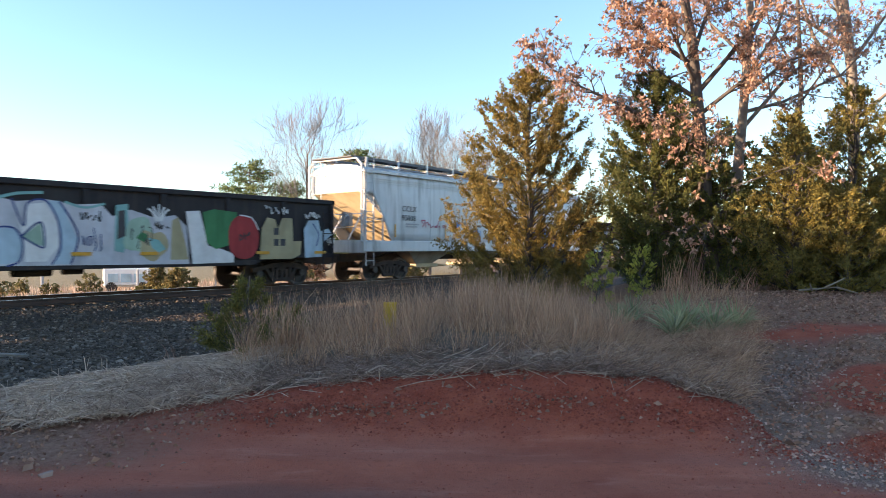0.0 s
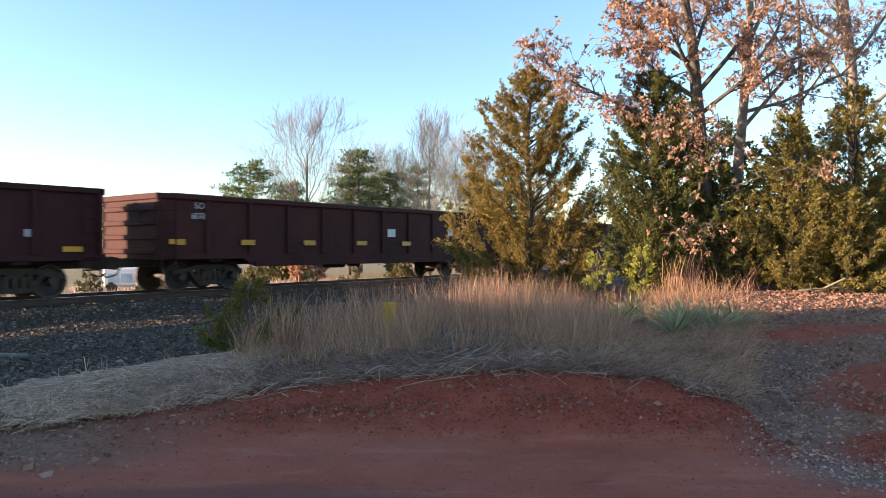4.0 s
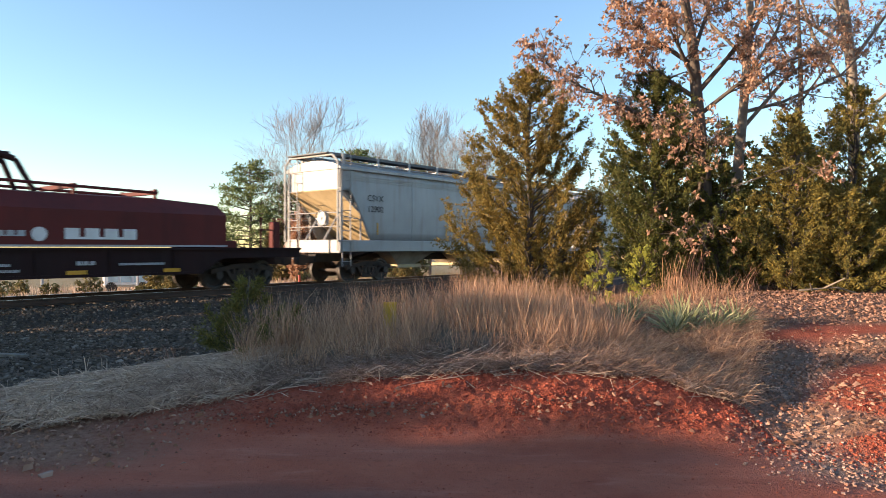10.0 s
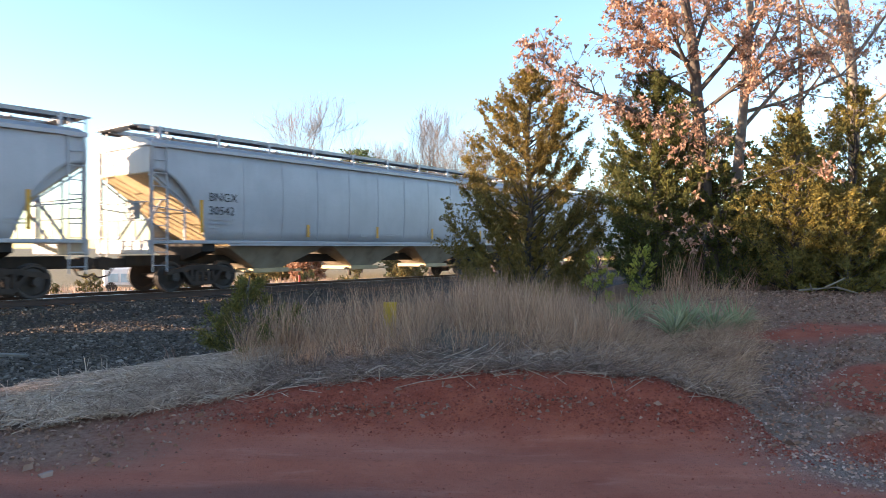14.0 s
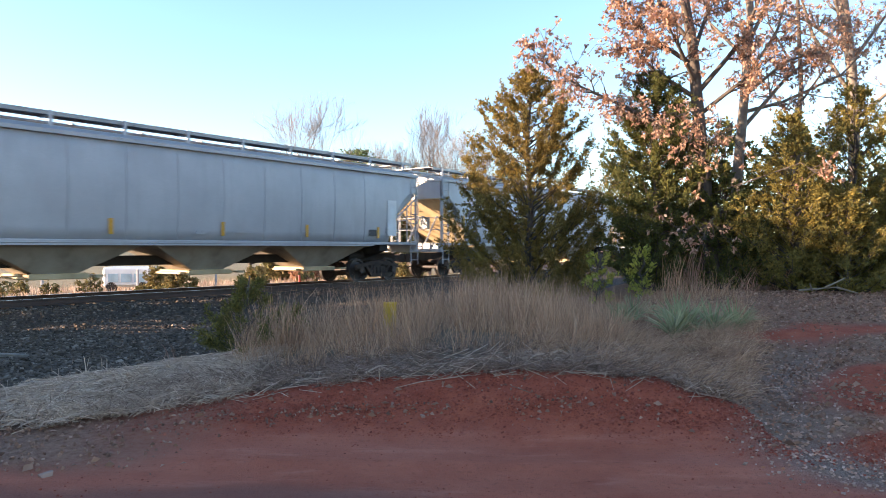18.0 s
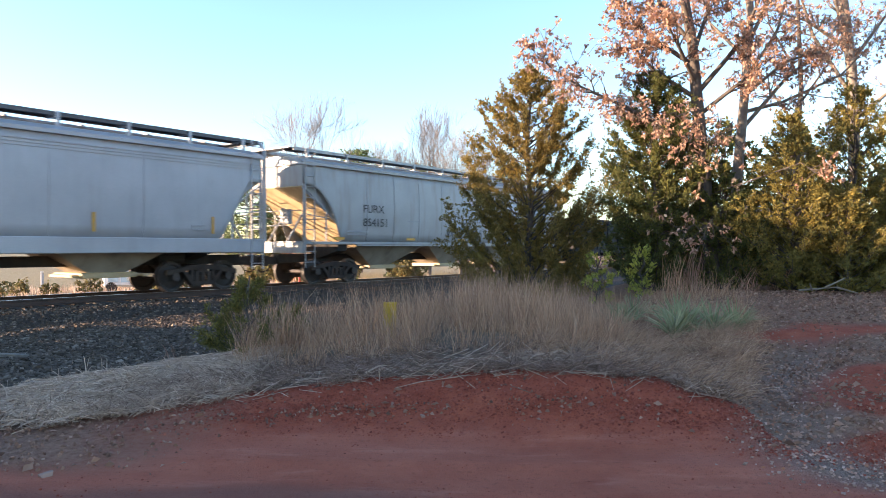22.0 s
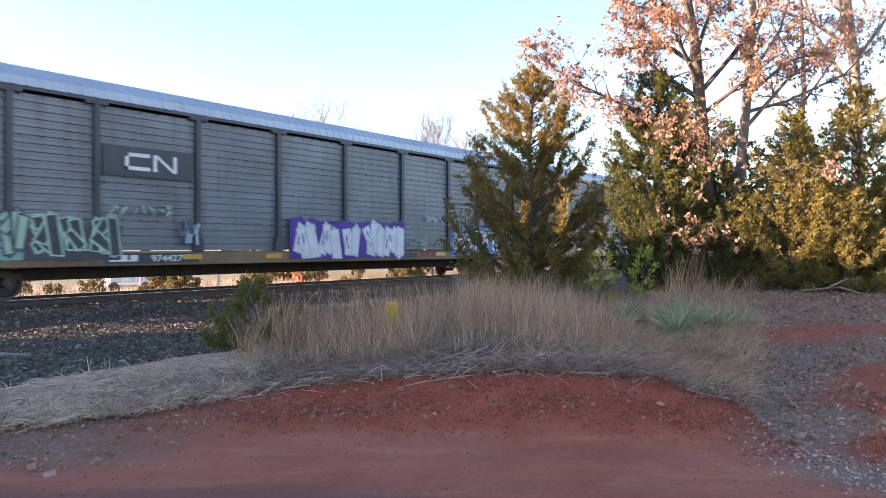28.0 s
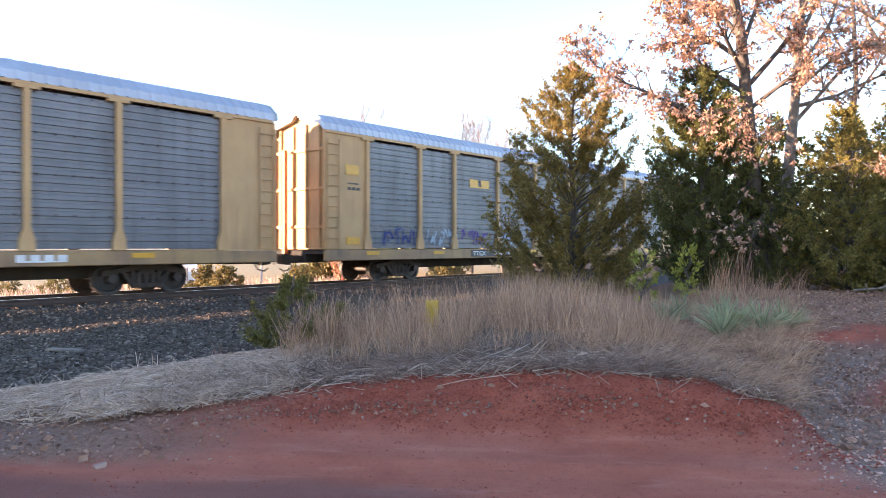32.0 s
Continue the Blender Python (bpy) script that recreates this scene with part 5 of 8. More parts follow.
A = put(gondola(17.1, M["gondola_black"], "black gondola car covered in bright graffiti", 2.90, 0.74, 9), 0.0)
graffiti(A, 0.5, 6.3, 0.92, 2.4, "spray_silver", "spray_pale", "spray_teal", 5, 3, -1.525, label="pale blue sprayed letters")
wallp = patch(A, "graffiti", [(6.3, 0.86), (11.45, 0.82), (11.35, 1.9), (11.0, 2.2), (10.4, 2.1), (9.7, 2.3), (9.2, 2.1), (8.9, 2.42), (8.2, 2.36), (7.6, 2.46), (6.9, 2.38), (6.3, 2.5)], "spray_silver", -1.522, "broad pale sprayed mural")
patch(wallp, "fill", [(6.3, 1.75), (6.9, 1.75), (7.05, 1.38), (6.97, 0.97), (6.7, 0.9), (6.3, 0.9)], "spray_pale", -1.526)
patch(wallp, "fill", [(7.55, 2.42), (7.9, 2.44), (8.32, 1.5), (8.12, 0.88), (7.72, 0.88), (7.92, 1.4), (7.85, 1.95)], "spray_pale", -1.526)
patch(wallp, "fill", [(6.85, 2.3), (7.07, 1.85), (7.15, 2.32), (7.55, 2.38), (7.83, 1.92), (7.86, 1.3), (7.6, 0.95), (7.1, 0.95), (7.08, 1.5)], "ink_white", -1.5265)
patch(wallp, "fill", [(7.05, 1.56), (7.45, 1.9), (7.53, 1.32), (7.32, 1.36)], "spray_mint", -1.528)
for line in ([(6.8, 2.45), (7.07, 1.8), (7.15, 2.34), (7.57, 2.42), (7.85, 1.92), (7.9, 1.27), (7.7, 0.87)], [(7.88, 2.42), (8.2, 1.92), (8.33, 1.5), (8.15, 0.87)], [(6.35, 1.75), (6.85, 1.75), (7.05, 1.38), (6.97, 0.97), (6.7, 0.85)], [(7.02, 1.56), (7.45, 1.9), (7.53, 1.32), (7.32, 1.36), (7.02, 1.56)]):
    sprayed_line(wallp, line, 0.022, "spray_navy", -1.531)
sprayed_line(wallp, [(6.4, 2.4), (6.9, 2.56), (7.5, 2.62)], 0.035, "spray_teal", -1.531)
sprayed_line(wallp, [(8.0, 2.42), (8.5, 2.3), (9.0, 2.42)], 0.03, "spray_teal", -1.531)
scribble(A, 8.35, 9.0, 1.85, 2.25, "ink_black", 60, -1.53, 4, 0.02)
scribble(A, 8.4, 8.95, 1.1, 1.8, "spray_navy", 61, -1.53, 4, 0.013)
patch(wallp, "fill", [(9.25, 1.2), (9.3, 2.4), (9.62, 2.45), (9.66, 1.5), (9.5, 1.15)], "spray_teal", -1.526)
patch(wallp, "fill", [(9.33, 1.5), (9.36, 2.25), (9.54, 2.28), (9.56, 1.6)], "ink_black", -1.528)
patch(wallp, "fill", blob_poly(random.Random(3), 9.95, 1.62, 0.8, 1.0, 20, 0.15), "spray_mint", -1.527)
patch(wallp, "fill", blob_poly(random.Random(4), 10.35, 1.35, 0.75, 0.85, 20, 0.2), "spray_tan", -1.528)
patch(wallp, "fill", [(10.2, 1.55), (10.5, 1.5), (10.72, 1.25), (10.5, 1.15), (10.3, 1.28)], "spray_teal", -1.5295)
patch(wallp, "fill", [(9.85, 1.55), (10.0, 1.72), (10.2, 1.62), (10.1, 1.42)], "spray_green", -1.5295)
for u in (-0.26, -0.14, 0.0, 0.14, 0.26):
    sprayed_line(wallp, [(10.5 + u * 0.3, 2.02), (10.5 + u * 0.7, 2.25), (10.5 + u * 1.2, 2.48 - abs(u) * 0.5)], 0.03, "ink_white", -1.532)
scribble(A, 10.35, 10.8, 1.75, 2.0, "ink_black", 62, -1.53, 4, 0.02)
scribble(A, 9.7, 10.3, 1.2, 1.9, "ink_black", 66, -1.5305, 5, 0.014)
patch(wallp, "fill", [(10.85, 0.95), (10.9, 2.05), (11.1, 2.15), (11.3, 1.5), (11.42, 0.95)], "spray_tan", -1.526)
patch(A, "graffiti", [(11.55, 0.82), (11.33, 2.32), (11.78, 2.36), (12.05, 1.35), (12.5, 1.25), (12.95, 1.1), (12.95, 0.84)], "ink_white", -1.5225, "white slabbed sprayed letter")
patch(A, "graffiti", [(11.88, 2.32), (12.25, 2.42), (13.05, 2.36), (13.1, 1.9), (12.75, 1.35), (12.3, 1.24), (12.0, 1.45)], "spray_green", -1.527, "green shield-shaped sprayed patch")
red_disc = patch(A, "graffiti", blob_poly(random.Random(9), 13.3, 1.6, 1.12, 1.35, 26, 0.03, 2.2), "spray_red", -1.5295, "dark red sprayed disc")
sprayed_line(red_disc, [(13.15, 2.28), (13.6, 2.2), (13.85, 1.85)], 0.02, "ink_white", -1.533)
scribble(A, 13.15, 13.5, 1.4, 1.8, "ink_black", 63, -1.532, 3, 0.02)
tan_block = patch(A, "graffiti", [(13.9, 0.92), (13.98, 1.9), (14.2, 2.25), (14.5, 2.2), (14.62, 1.9), (14.8, 2.25), (15.2, 2.25), (15.25, 1.5), (15.6, 1.5), (15.55, 1.05), (15.2, 0.92)], "spray_tan", -1.524, "tan blocky sprayed letter")
for bx, bz in ((14.45, 1.35), (14.72, 1.35), (14.45, 1.7)):
    patch(tan_block, "fill", [(bx, bz), (bx + 0.2, bz), (bx + 0.2, bz + 0.22), (bx, bz + 0.22)], "ink_black", -1.528)
patch(A, "graffiti", [(15.75, 0.95), (15.7, 1.9), (15.9, 2.2), (16.35, 2.22), (16.45, 1.85), (16.8, 1.95), (17.0, 1.75), (16.6, 1.5), (16.5, 0.98)], "spray_pale", -1.524, "pale blue sprayed letter")
sprayed_line(A, [(16.1, 2.1), (16.35, 1.75), (16.25, 1.35)], 0.02, "spray_navy", -1.5285)
for k, (x, z, wd) in enumerate(((14.1, 2.5, 0.9), (15.7, 2.38, 0.7), (16.75, 1.5, 0.35))):
    scribble(A, x, x + wd, z - 0.15, z + 0.13, "ink_white", 64 + k, -1.531)
reflectors(A, [1.2, 4.6, 8.4, 10.2, 14.0, 16.4], 1.13, -1.555, 0.5, 0.09)

Bc = put(covered_hopper(17.4, M["hopper_white"], M["dark_board"], "white covered hopper car streaked with grime and tagged", "sill"), 18.6)
lettering("CCLX", 2.14, 2.72, 0.30, M["ink_black"], Bc, -1.482, 1.15)
lettering("95038", 2.14, 2.36, 0.30, M["ink_black"], Bc, -1.482, 1.15)
bubble_piece(Bc, 11.5, 14.5, 1.10, 2.32, -1.50, "blue sprayed bubble shapes with red shading")
scribble(Bc, 3.35, 5.0, 2.05, 2.40, "spray_pink", 71, -1.485, 6, 0.02, "pink tag")
scribble(Bc, 5.3, 6.0, 2.0, 2.45, "spray_blue", 72, -1.485, 5, 0.03)
scribble(Bc, 6.8, 7.6, 1.75, 2.1, "spray_blue", 73, -1.485, 6, 0.02)
scribble(Bc, 8.3, 11.0, 1.6, 2.0, "ink_grey", 74, -1.485, 9, 0.02)
bars([(2.4, 2.2, 0.8, 0.05), (2.4, 2.1, 0.7, 0.05), (11.9, 2.1, 0.4, 0.05)], M["ink_grey"], Bc, -1.47)
reflectors(Bc, [1.75, 4.95, 9.6, 13.0, 16.2], 1.95, -1.476, 0.07, 0.5)

Cc = put(gondola(17.5, M["gondola_maroon"], "dark maroon gondola car with patches of old paint", 2.78, 0.76, 12), 37.05)
lettering("CR", 2.55, 2.42, 0.28, M["ink_white"], Cc, -1.445, 1.0)
lettering("560122", 2.25, 2.08, 0.28, M["ink_white"], Cc, -1.445, 0.85)
ghost = patch(Cc, "graffiti", blob_poly(random.Random(51), 1.25, 1.5, 1.15, 1.0, 24, 0.08), "ink_grey", -1.525, "worn pale paint patch")
patch(ghost, "fill", blob_poly(random.Random(53), 1.2, 1.3, 0.8, 0.35, 18, 0.15), "spray_tan", -1.529)
patch(ghost, "fill", blob_poly(random.Random(54), 1.3, 1.7, 0.6, 0.3, 18, 0.2), "spray_orange", -1.529)
graffiti(Cc, 3.5, 4.3, 1.2, 1.7, "spray_tan", "ink_white", "spray_tan", 1, 52, -1.525)
graffiti(Cc, 5.2, 6.0, 1.05, 1.4, "ink_white", "ink_white", "spray_silver", 2, 53, -1.525)
graffiti(Cc, 9.3, 10.2, 1.05, 1.45, "spray_silver", "ink_white", "ink_black", 2, 54, -1.525)
reflectors(Cc, [1.0, 4.5, 6.9, 8.4, 10.9, 13.4, 16.7], 1.25, -1.53, 0.5, 0.13)
bars([(15.6, 1.55, 0.35, 0.18), (8.4, 2.2, 0.4, 0.3), (2.4, 1.6, 0.8, 0.06)], M["ink_grey"], Cc, -1.445)

Dc = put(gondola(16.9, M["gondola_brown"], "brown gondola car with a stacked scrap load", 2.78, 0.70, 12, heap=5), 56.0)
lettering("SOU", 1.2, 2.42, 0.26, M["ink_white"], Dc, -1.445, 1.0)
lettering("60780", 1.1, 2.12, 0.26, M["ink_white"], Dc, -1.445, 0.9)
bars([(9.5, 1.7, 0.6, 0.3), (13.3, 1.8, 0.5, 0.26)], M["ink_white"], Dc, -1.445)
reflectors(Dc, [0.6, 3.0, 5.5, 8.0, 10.5, 13.2, 15.7], 1.45, -1.53, 0.5, 0.16)

Ec = put(gondola(17.0, M["gondola_dusk"], "dark weathered gondola car loaded with old steel", 2.68, 0.66, 13, heap=8), 74.5)
lettering("SOU", 1.95, 2.20, 0.26, M["ink_white"], Ec, -1.445, 1.05)
lettering("66034", 1.72, 1.88, 0.28, M["ink_white"], Ec, -1.445, 1.05)
bars([(3.15, 1.86, 0.55, 0.09), (3.15, 1.68, 0.45, 0.09), (4.1, 1.82, 0.75, 0.09), (4.1, 1.62, 0.7, 0.09), (11.6, 1.8, 0.35, 0.3)], M["ink_grey"], Ec, -1.445)
bars([(1.75, 1.26, 0.38, 0.12)], M["ink_white"], Ec, -1.50)
reflectors(Ec, [1.0, 4.3, 6.4, 8.2, 9.9, 11.7, 13.6], 1.18, -1.53, 0.55, 0.13)
reflectors(Ec, [16.0], 1.55, -1.53, 0.5, 0.12)
reflectors(Ec, [16.0], 1.25, -1.53, 0.5, 0.12)

Fc = put(coil_car(17.6, M["coil_tan"], M["coil_side"], "tan and grey coil car with a rounded hood", "tan"), 92.6)
lettering("NS168801", 4.92, 0.72, 0.30, M["ink_white"], Fc, -1.515, 1.12, bold=0.005)
lettering("P R O T E C T O R", 10.4, 1.62, 0.30, M["spray_blue"], Fc, -1.43, 1.42, bold=0.006)
bars([(4.85, 1.66 + 0.09 * k, 1.05 - 0.12 * k, 0.04) for k in range(4)], M["ink_black"], Fc, -1.43)
bars([(6.0, 1.66, 1.0, 0.34)], M["ink_black"], Fc, -1.43)
scribble(Fc, 8.4, 10.1, 1.66, 1.98, "ink_white", 80, -1.43, 13, 0.022, "white chalk tag")
reflectors(Fc, [4.4, 7.4, 10.6, 13.0], 0.66, -1.515, 0.5, 0.1)

Gc = put(coil_car(18.3, M["coil_red"], M["coil_deck"], "oxide red coil car with a long ribbed hood", "red"), 111.7)
lettering("CR631087", 5.23, 0.68, 0.30, M["ink_white"], Gc, -1.515, 1.05)
bars([(8.75, 1.56, 1.15, 0.14)], M["ink_grey"], Gc, -1.43)
bars([(10.75, 1.50, 2.0, 0.28)], M["ink_white"], Gc, -1.43)
bars([(5.2, 2.0, 0.75, 0.11)], M["ink_white"], Gc, -1.43)
bars([(6.4, 1.50 + 0.1 * k, 1.5 - 0.15 * (k % 2), 0.04) for k in range(5)], M["ink_grey"], Gc, -1.43)
bm = bmesh.new()
for r0, r1, a0, a1 in ((0.30, 0.40, 0.0, 3.3), (0.14, 0.22, 0.0, 3.3)):
    n = 12
    for k in range(n):
        a, b = a0 + (a1 - a0) * k / n, a0 + (a1 - a0) * (k + 1) / n
        flat_poly(bm, [(5.58 + r0 * math.cos(a), 1.62 + r0 * math.sin(a)), (5.58 + r1 * math.cos(a), 1.62 + r1 * math.sin(a)), (5.58 + r1 * math.cos(b), 1.62 + r1 * math.sin(b)), (5.58 + r0 * math.cos(b), 1.62 + r0 * math.sin(b))], -1.44)
slab(bm, 5.2, 5.8, -1.443, -1.437, 1.50, 1.56)
part("emblem", bm, M["ink_white"], Gc, "white wheel-shaped emblem")
bm = bmesh.new()
flat_poly(bm, blob_poly(random.Random(4), 10.15, 1.62, 0.36, 0.36, 18, 0.02, 2.0), -1.44)
part("emblem", bm, M["ink_white"], Gc, "round white emblem")
bars([(7.5, 0.84, 2.0, 0.06), (7.5, 0.70, 2.2, 0.06), (11.0, 0.84, 0.5, 0.10), (12.1, 0.82, 1.3, 0.06)], M["ink_grey"], Gc, -1.515)
reflectors(Gc, [4.5, 7.6, 11.0, 13.6], 0.66, -1.515, 0.5, 0.1)

Hc = put(covered_hopper(17.6, M["hopper_old"], M["dark_board"], "pale grey covered hopper car with rusty seams", "sill"), 131.8)
lettering("CSYX", 1.4, 3.02, 0.32, M["ink_black"], Hc, -1.482, 1.1)
lettering("12902", 1.4, 2.62, 0.32, M["ink_black"], Hc, -1.482, 1.1)
bars([(5.4, 2.55, 3.9, 0.16), (5.5, 2.1, 1.2, 0.06), (14.6, 1.9, 0.5, 0.05), (14.6, 1.8, 0.5, 0.05), (14.6, 1.7, 0.5, 0.05)], M["ink_grey"], Hc, -1.482)
reflectors(Hc, [1.95, 6.2, 9.6, 12.6, 15.6], 2.0, -1.474, 0.07, 0.45)

marks = [("BNGX", "30594", 151.0), ("BNGX", "30542", 170.9), ("", "", 190.7), ("BNGX", "30196", 210.7), ("BNGX", "31868", 230.45)]
for j, (a, b, s0) in enumerate(marks):
    car = put(copy_thing(PLAIN, pose(0, 0, 0)), s0)
    if a:
        lettering(a, 1.85, 2.66, 0.36, M["ink_black"], car, -1.508, 1.0)
        lettering(b, 1.85, 2.26, 0.36, M["ink_black"], car, -1.508, 1.0)
    bars([(1.9, 2.1, 0.9, 0.05), (1.9, 1.98, 0.8, 0.05), (1.9, 1.86, 0.3, 0.05)], M["ink_grey"], car, -1.498)
    bars([(15.4, 1.72, 0.55, 0.24)], M["ink_black"], car, -1.482)
    bars([(16.3, 1.95, 0.5, 0.05), (16.3, 1.85, 0.5, 0.05), (12.0, 1.8, 0.8, 0.05), (9.4, 1.75, 0.8, 0.05), (8.2, 1.68, 0.35, 0.09)], M["ink_grey"], car, -1.485)
    reflectors(car, [5.7, 9.1, 12.4, 15.9], 1.85, -1.478, 0.12, 0.42)
    reflectors(car, [1.62, 16.85], 2.2, -1.492, 0.11, 0.95)
    if not a:
        scribble(car, 3.0, 5.2, 1.75, 2.1, "ink_black", 90, -1.48, 8, 0.022, "black tags")
        scribble(car, 6.0, 8.6, 1.75, 2.15, "ink_black", 91, -1.48, 9, 0.02)
        graffiti(car, 9.7, 11.6, 1.7, 2.15, "spray_silver", "reflector", "spray_silver", 3, 92, -1.475, label="faint yellow letters")
        scribble(car, 13.0, 14.8, 1.7, 2.0, "ink_grey", 93, -1.475, 7, 0.03)
    if b == "30196":
        bm = bmesh.new()
        flat_poly(bm, [(16.4, 1.75), (16.9, 1.75), (16.9, 3.1), (16.4, 3.1)], -1.505)
        part("paint_patch", bm, M["ink_white"], car, "fresh white paint patch")

Nc = put(covered_hopper(17.8, M["hopper_grey"], M["dark_board"], "grey covered hopper car with dark roof walkway", "sill"), 250.4)
lettering("CSYX", 1.8, 2.86, 0.30, M["ink_black"], Nc, -1.482, 1.15)
lettering("12754", 1.8, 2.50, 0.30, M["ink_black"], Nc, -1.482, 1.15)
bars([(2.4, 1.8, 0.8, 0.06), (2.4, 1.7, 0.7, 0.06), (15.2, 1.9, 0.5, 0.05), (15.2, 1.8, 0.5, 0.05)], M["ink_grey"], Nc, -1.482)
reflectors(Nc, [2.2, 5.7, 9.4, 12.4, 15.9], 1.95, -1.474, 0.08, 0.5)

Oc = put(covered_hopper(18.2, M["hopper_old"], M["board_steel"], "weathered beige covered hopper car with rust streaks", "round"), 269.75)
lettering("FURX", 2.85, 2.58, 0.42, M["ink_black"], Oc, -1.508, 1.1)
lettering("854151", 2.85, 2.08, 0.42, M["ink_black"], Oc, -1.508, 1.1)
bars([(2.1, 1.85, 1.1, 0.06), (2.1, 1.74, 0.9, 0.06)], M["ink_grey"], Oc, -1.482)
scribble(Oc, 7.75, 9.15, 1.7, 2.2, "ink_black", 95, -1.48, 6, 0.03, "black tag")
scribble(Oc, 9.4, 10.6, 1.75, 2.1, "ink_black", 96, -1.48, 8, 0.02)
bars([(15.4, 1.72, 0.4, 0.24)], M["ink_black"], Oc, -1.47)
bars([(15.0, 1.95, 0.7, 0.05), (5.4, 2.3, 0.8, 0.05)], M["ink_grey"], Oc, -1.48)
reflectors(Oc, [1.7, 5.6, 9.0, 12.4, 16.0], 1.62, -1.465, 0.5, 0.09)

Pc = put(gondola(17.3, M["gondola_black"], "black gondola car with white lettering and faded tags", 2.92, 0.98, 13), 289.5)
lettering("ZVBX", 2.6, 2.50, 0.32, M["ink_white"], Pc, -1.53, 1.0)
lettering("76047", 2.6, 2.08, 0.32, M["ink_white"], Pc, -1.53, 1.0)
bars([(2.7, 1.78, 0.9, 0.07), (2.7, 1.62, 0.8, 0.07), (2.7, 1.46, 0.6, 0.07)], M["ink_grey"], Pc, -1.445)
scribble(Pc, 6.5, 8.2, 1.5, 2.3, "chalk_faint", 97, -1.53, 6, 0.02, "grey chalk tags")
scribble(Pc, 9.5, 11.8, 1.5, 2.3, "chalk_faint", 98, -1.53, 9, 0.02)
scribble(Pc, 11.9, 13.5, 1.55, 2.25, "chalk_faint", 99, -1.53, 8, 0.025)
scribble(Pc, 13.9, 15.0, 1.6, 2.2, "chalk_faint", 100, -1.53, 8, 0.025)
reflectors(Pc, [1.7, 4.4, 7.3, 10.0, 13.0, 16.1], 1.33, -1.53, 0.5, 0.13)

Qc = put(coal_hopper(16.0, M["gondola_black"], "black open-top coal hopper with tan sloped ends"), 308.6)
lettering("DREX", 2.06, 2.60, 0.36, M["ink_white"], Qc, -1.445, 1.0)
lettering("28602", 2.06, 2.22, 0.36, M["ink_white"], Qc, -1.445, 1.0)
bars([(1.5, 1.40, 0.6, 0.12), (2.5, 1.40, 0.8, 0.12), (3.6, 1.40, 0.8, 0.12), (4.9, 1.40, 0.7, 0.12), (6.9, 1.40, 0.9, 0.12)], M["ink_white"], Qc, -1.54)

Rc = put(autorack(28.6, M["rack_black"], M["sill_dark"], "grey ribbed autorack car with black posts and graffiti"), 326.9)
bm = bmesh.new()
slab(bm, 6.85, 9.45, -1.475, -1.45, 3.18, 3.98)
sign = part("sign_panel", bm, M["rack_black"], Rc, "black emblem panel")
bm = bmesh.new()
for a in ((7.45, 3.36, 7.55, 3.82), (7.45, 3.36, 8.15, 3.46), (7.45, 3.72, 8.15, 3.82), (8.25, 3.36, 8.35, 3.82), (8.85, 3.36, 8.95, 3.82)):
    slab(bm, a[0], a[2], -1.484, -1.474, a[1], a[3])
flat_poly(bm, [(8.25, 3.82), (8.37, 3.82), (8.95, 3.36), (8.83, 3.36)], -1.482)
part("emblem", bm, M["ink_white"], sign, "white bent-line emblem")
bm = bmesh.new()
slab(bm, 6.9, 9.6, -1.535, -1.52, 0.86, 1.14)
part("number_panel", bm, M["rack_black"], Rc, "black number panel")
bars([(7.0, 0.92, 0.85, 0.17)], M["ink_white"], Rc, -1.54)
lettering("974427", 8.15, 0.91, 0.25, M["ink_white"], Rc, -1.54, 1.25, bold=0.004)
graffiti(Rc, 1.9, 5.0, 1.0, 2.3, "spray_teal", "spray_mint", "ink_black", 5, 111, -1.535, "spray_teal", "mint green sprayed letters", 0.85)
graffiti(Rc, 5.05, 7.2, 0.98, 2.15, "rack_black", "ink_black", "spray_mint", 3, 112, -1.54, label="black sprayed letters with pale edges", cloud=0.8)
graffiti(Rc, 13.1, 18.5, 0.92, 2.2, "spray_purple", "ink_white", "spray_silver", 5, 113, -1.545, "spray_purple", "white and purple sprayed letters")
graffiti(Rc, 21.75, 27.4, 0.95, 2.2, "spray_blue", "spray_silver", "ink_black", 6, 114, -1.545, "ink_white", "blue and silver sprayed letters")
scribble(Rc, 6.95, 8.8, 2.05, 2.45, "spray_mint", 115, -1.54, 7, 0.03)
scribble(Rc, 9.0, 9.6, 1.35, 2.2, "spray_pale", 116, -1.54, 6, 0.04)
scribble(Rc, 0.6, 1.8, 2.2, 3.2, "spray_teal", 117, -1.54, 6, 0.025)
scribble(Rc, 19.0, 20.05, 1.3, 1.65, "spray_mint", 118, -1.54, 6, 0.03)
scribble(Rc, 20.6, 21.25, 1.3, 1.6, "spray_mint", 119, -1.54, 5, 0.025)
scribble(Rc, 19.95, 21.05, 2.3, 2.6, "spray_pale", 120, -1.54, 8, 0.035)
for x0, x1, x2 in ((19.6, 19.7, 19.9), (19.95, 20.05, 20.25)):
    bm = bmesh.new()
    slab(bm, x0, x2, -1.53, -1.522, 1.09, 1.14)
    slab(bm, x1, x1 + 0.07, -1.53, -1.522, 0.93, 1.09)
    part("emblem", bm, M["spray_red"], Rc, "red sill emblem")
bm = bmesh.new()
flat_poly(bm, flare((20.32, 0.96), (20.52, 1.11), 0.035, 0.035), -1.528)
flat_poly(bm, flare((20.52, 0.96), (20.32, 1.11), 0.035, 0.035), -1.5275)
part("emblem", bm, M["spray_red"], Rc, "red sill emblem")
bars([(18.6, 0.92, 0.9, 0.17)], M["ink_black"], Rc, -1.53)
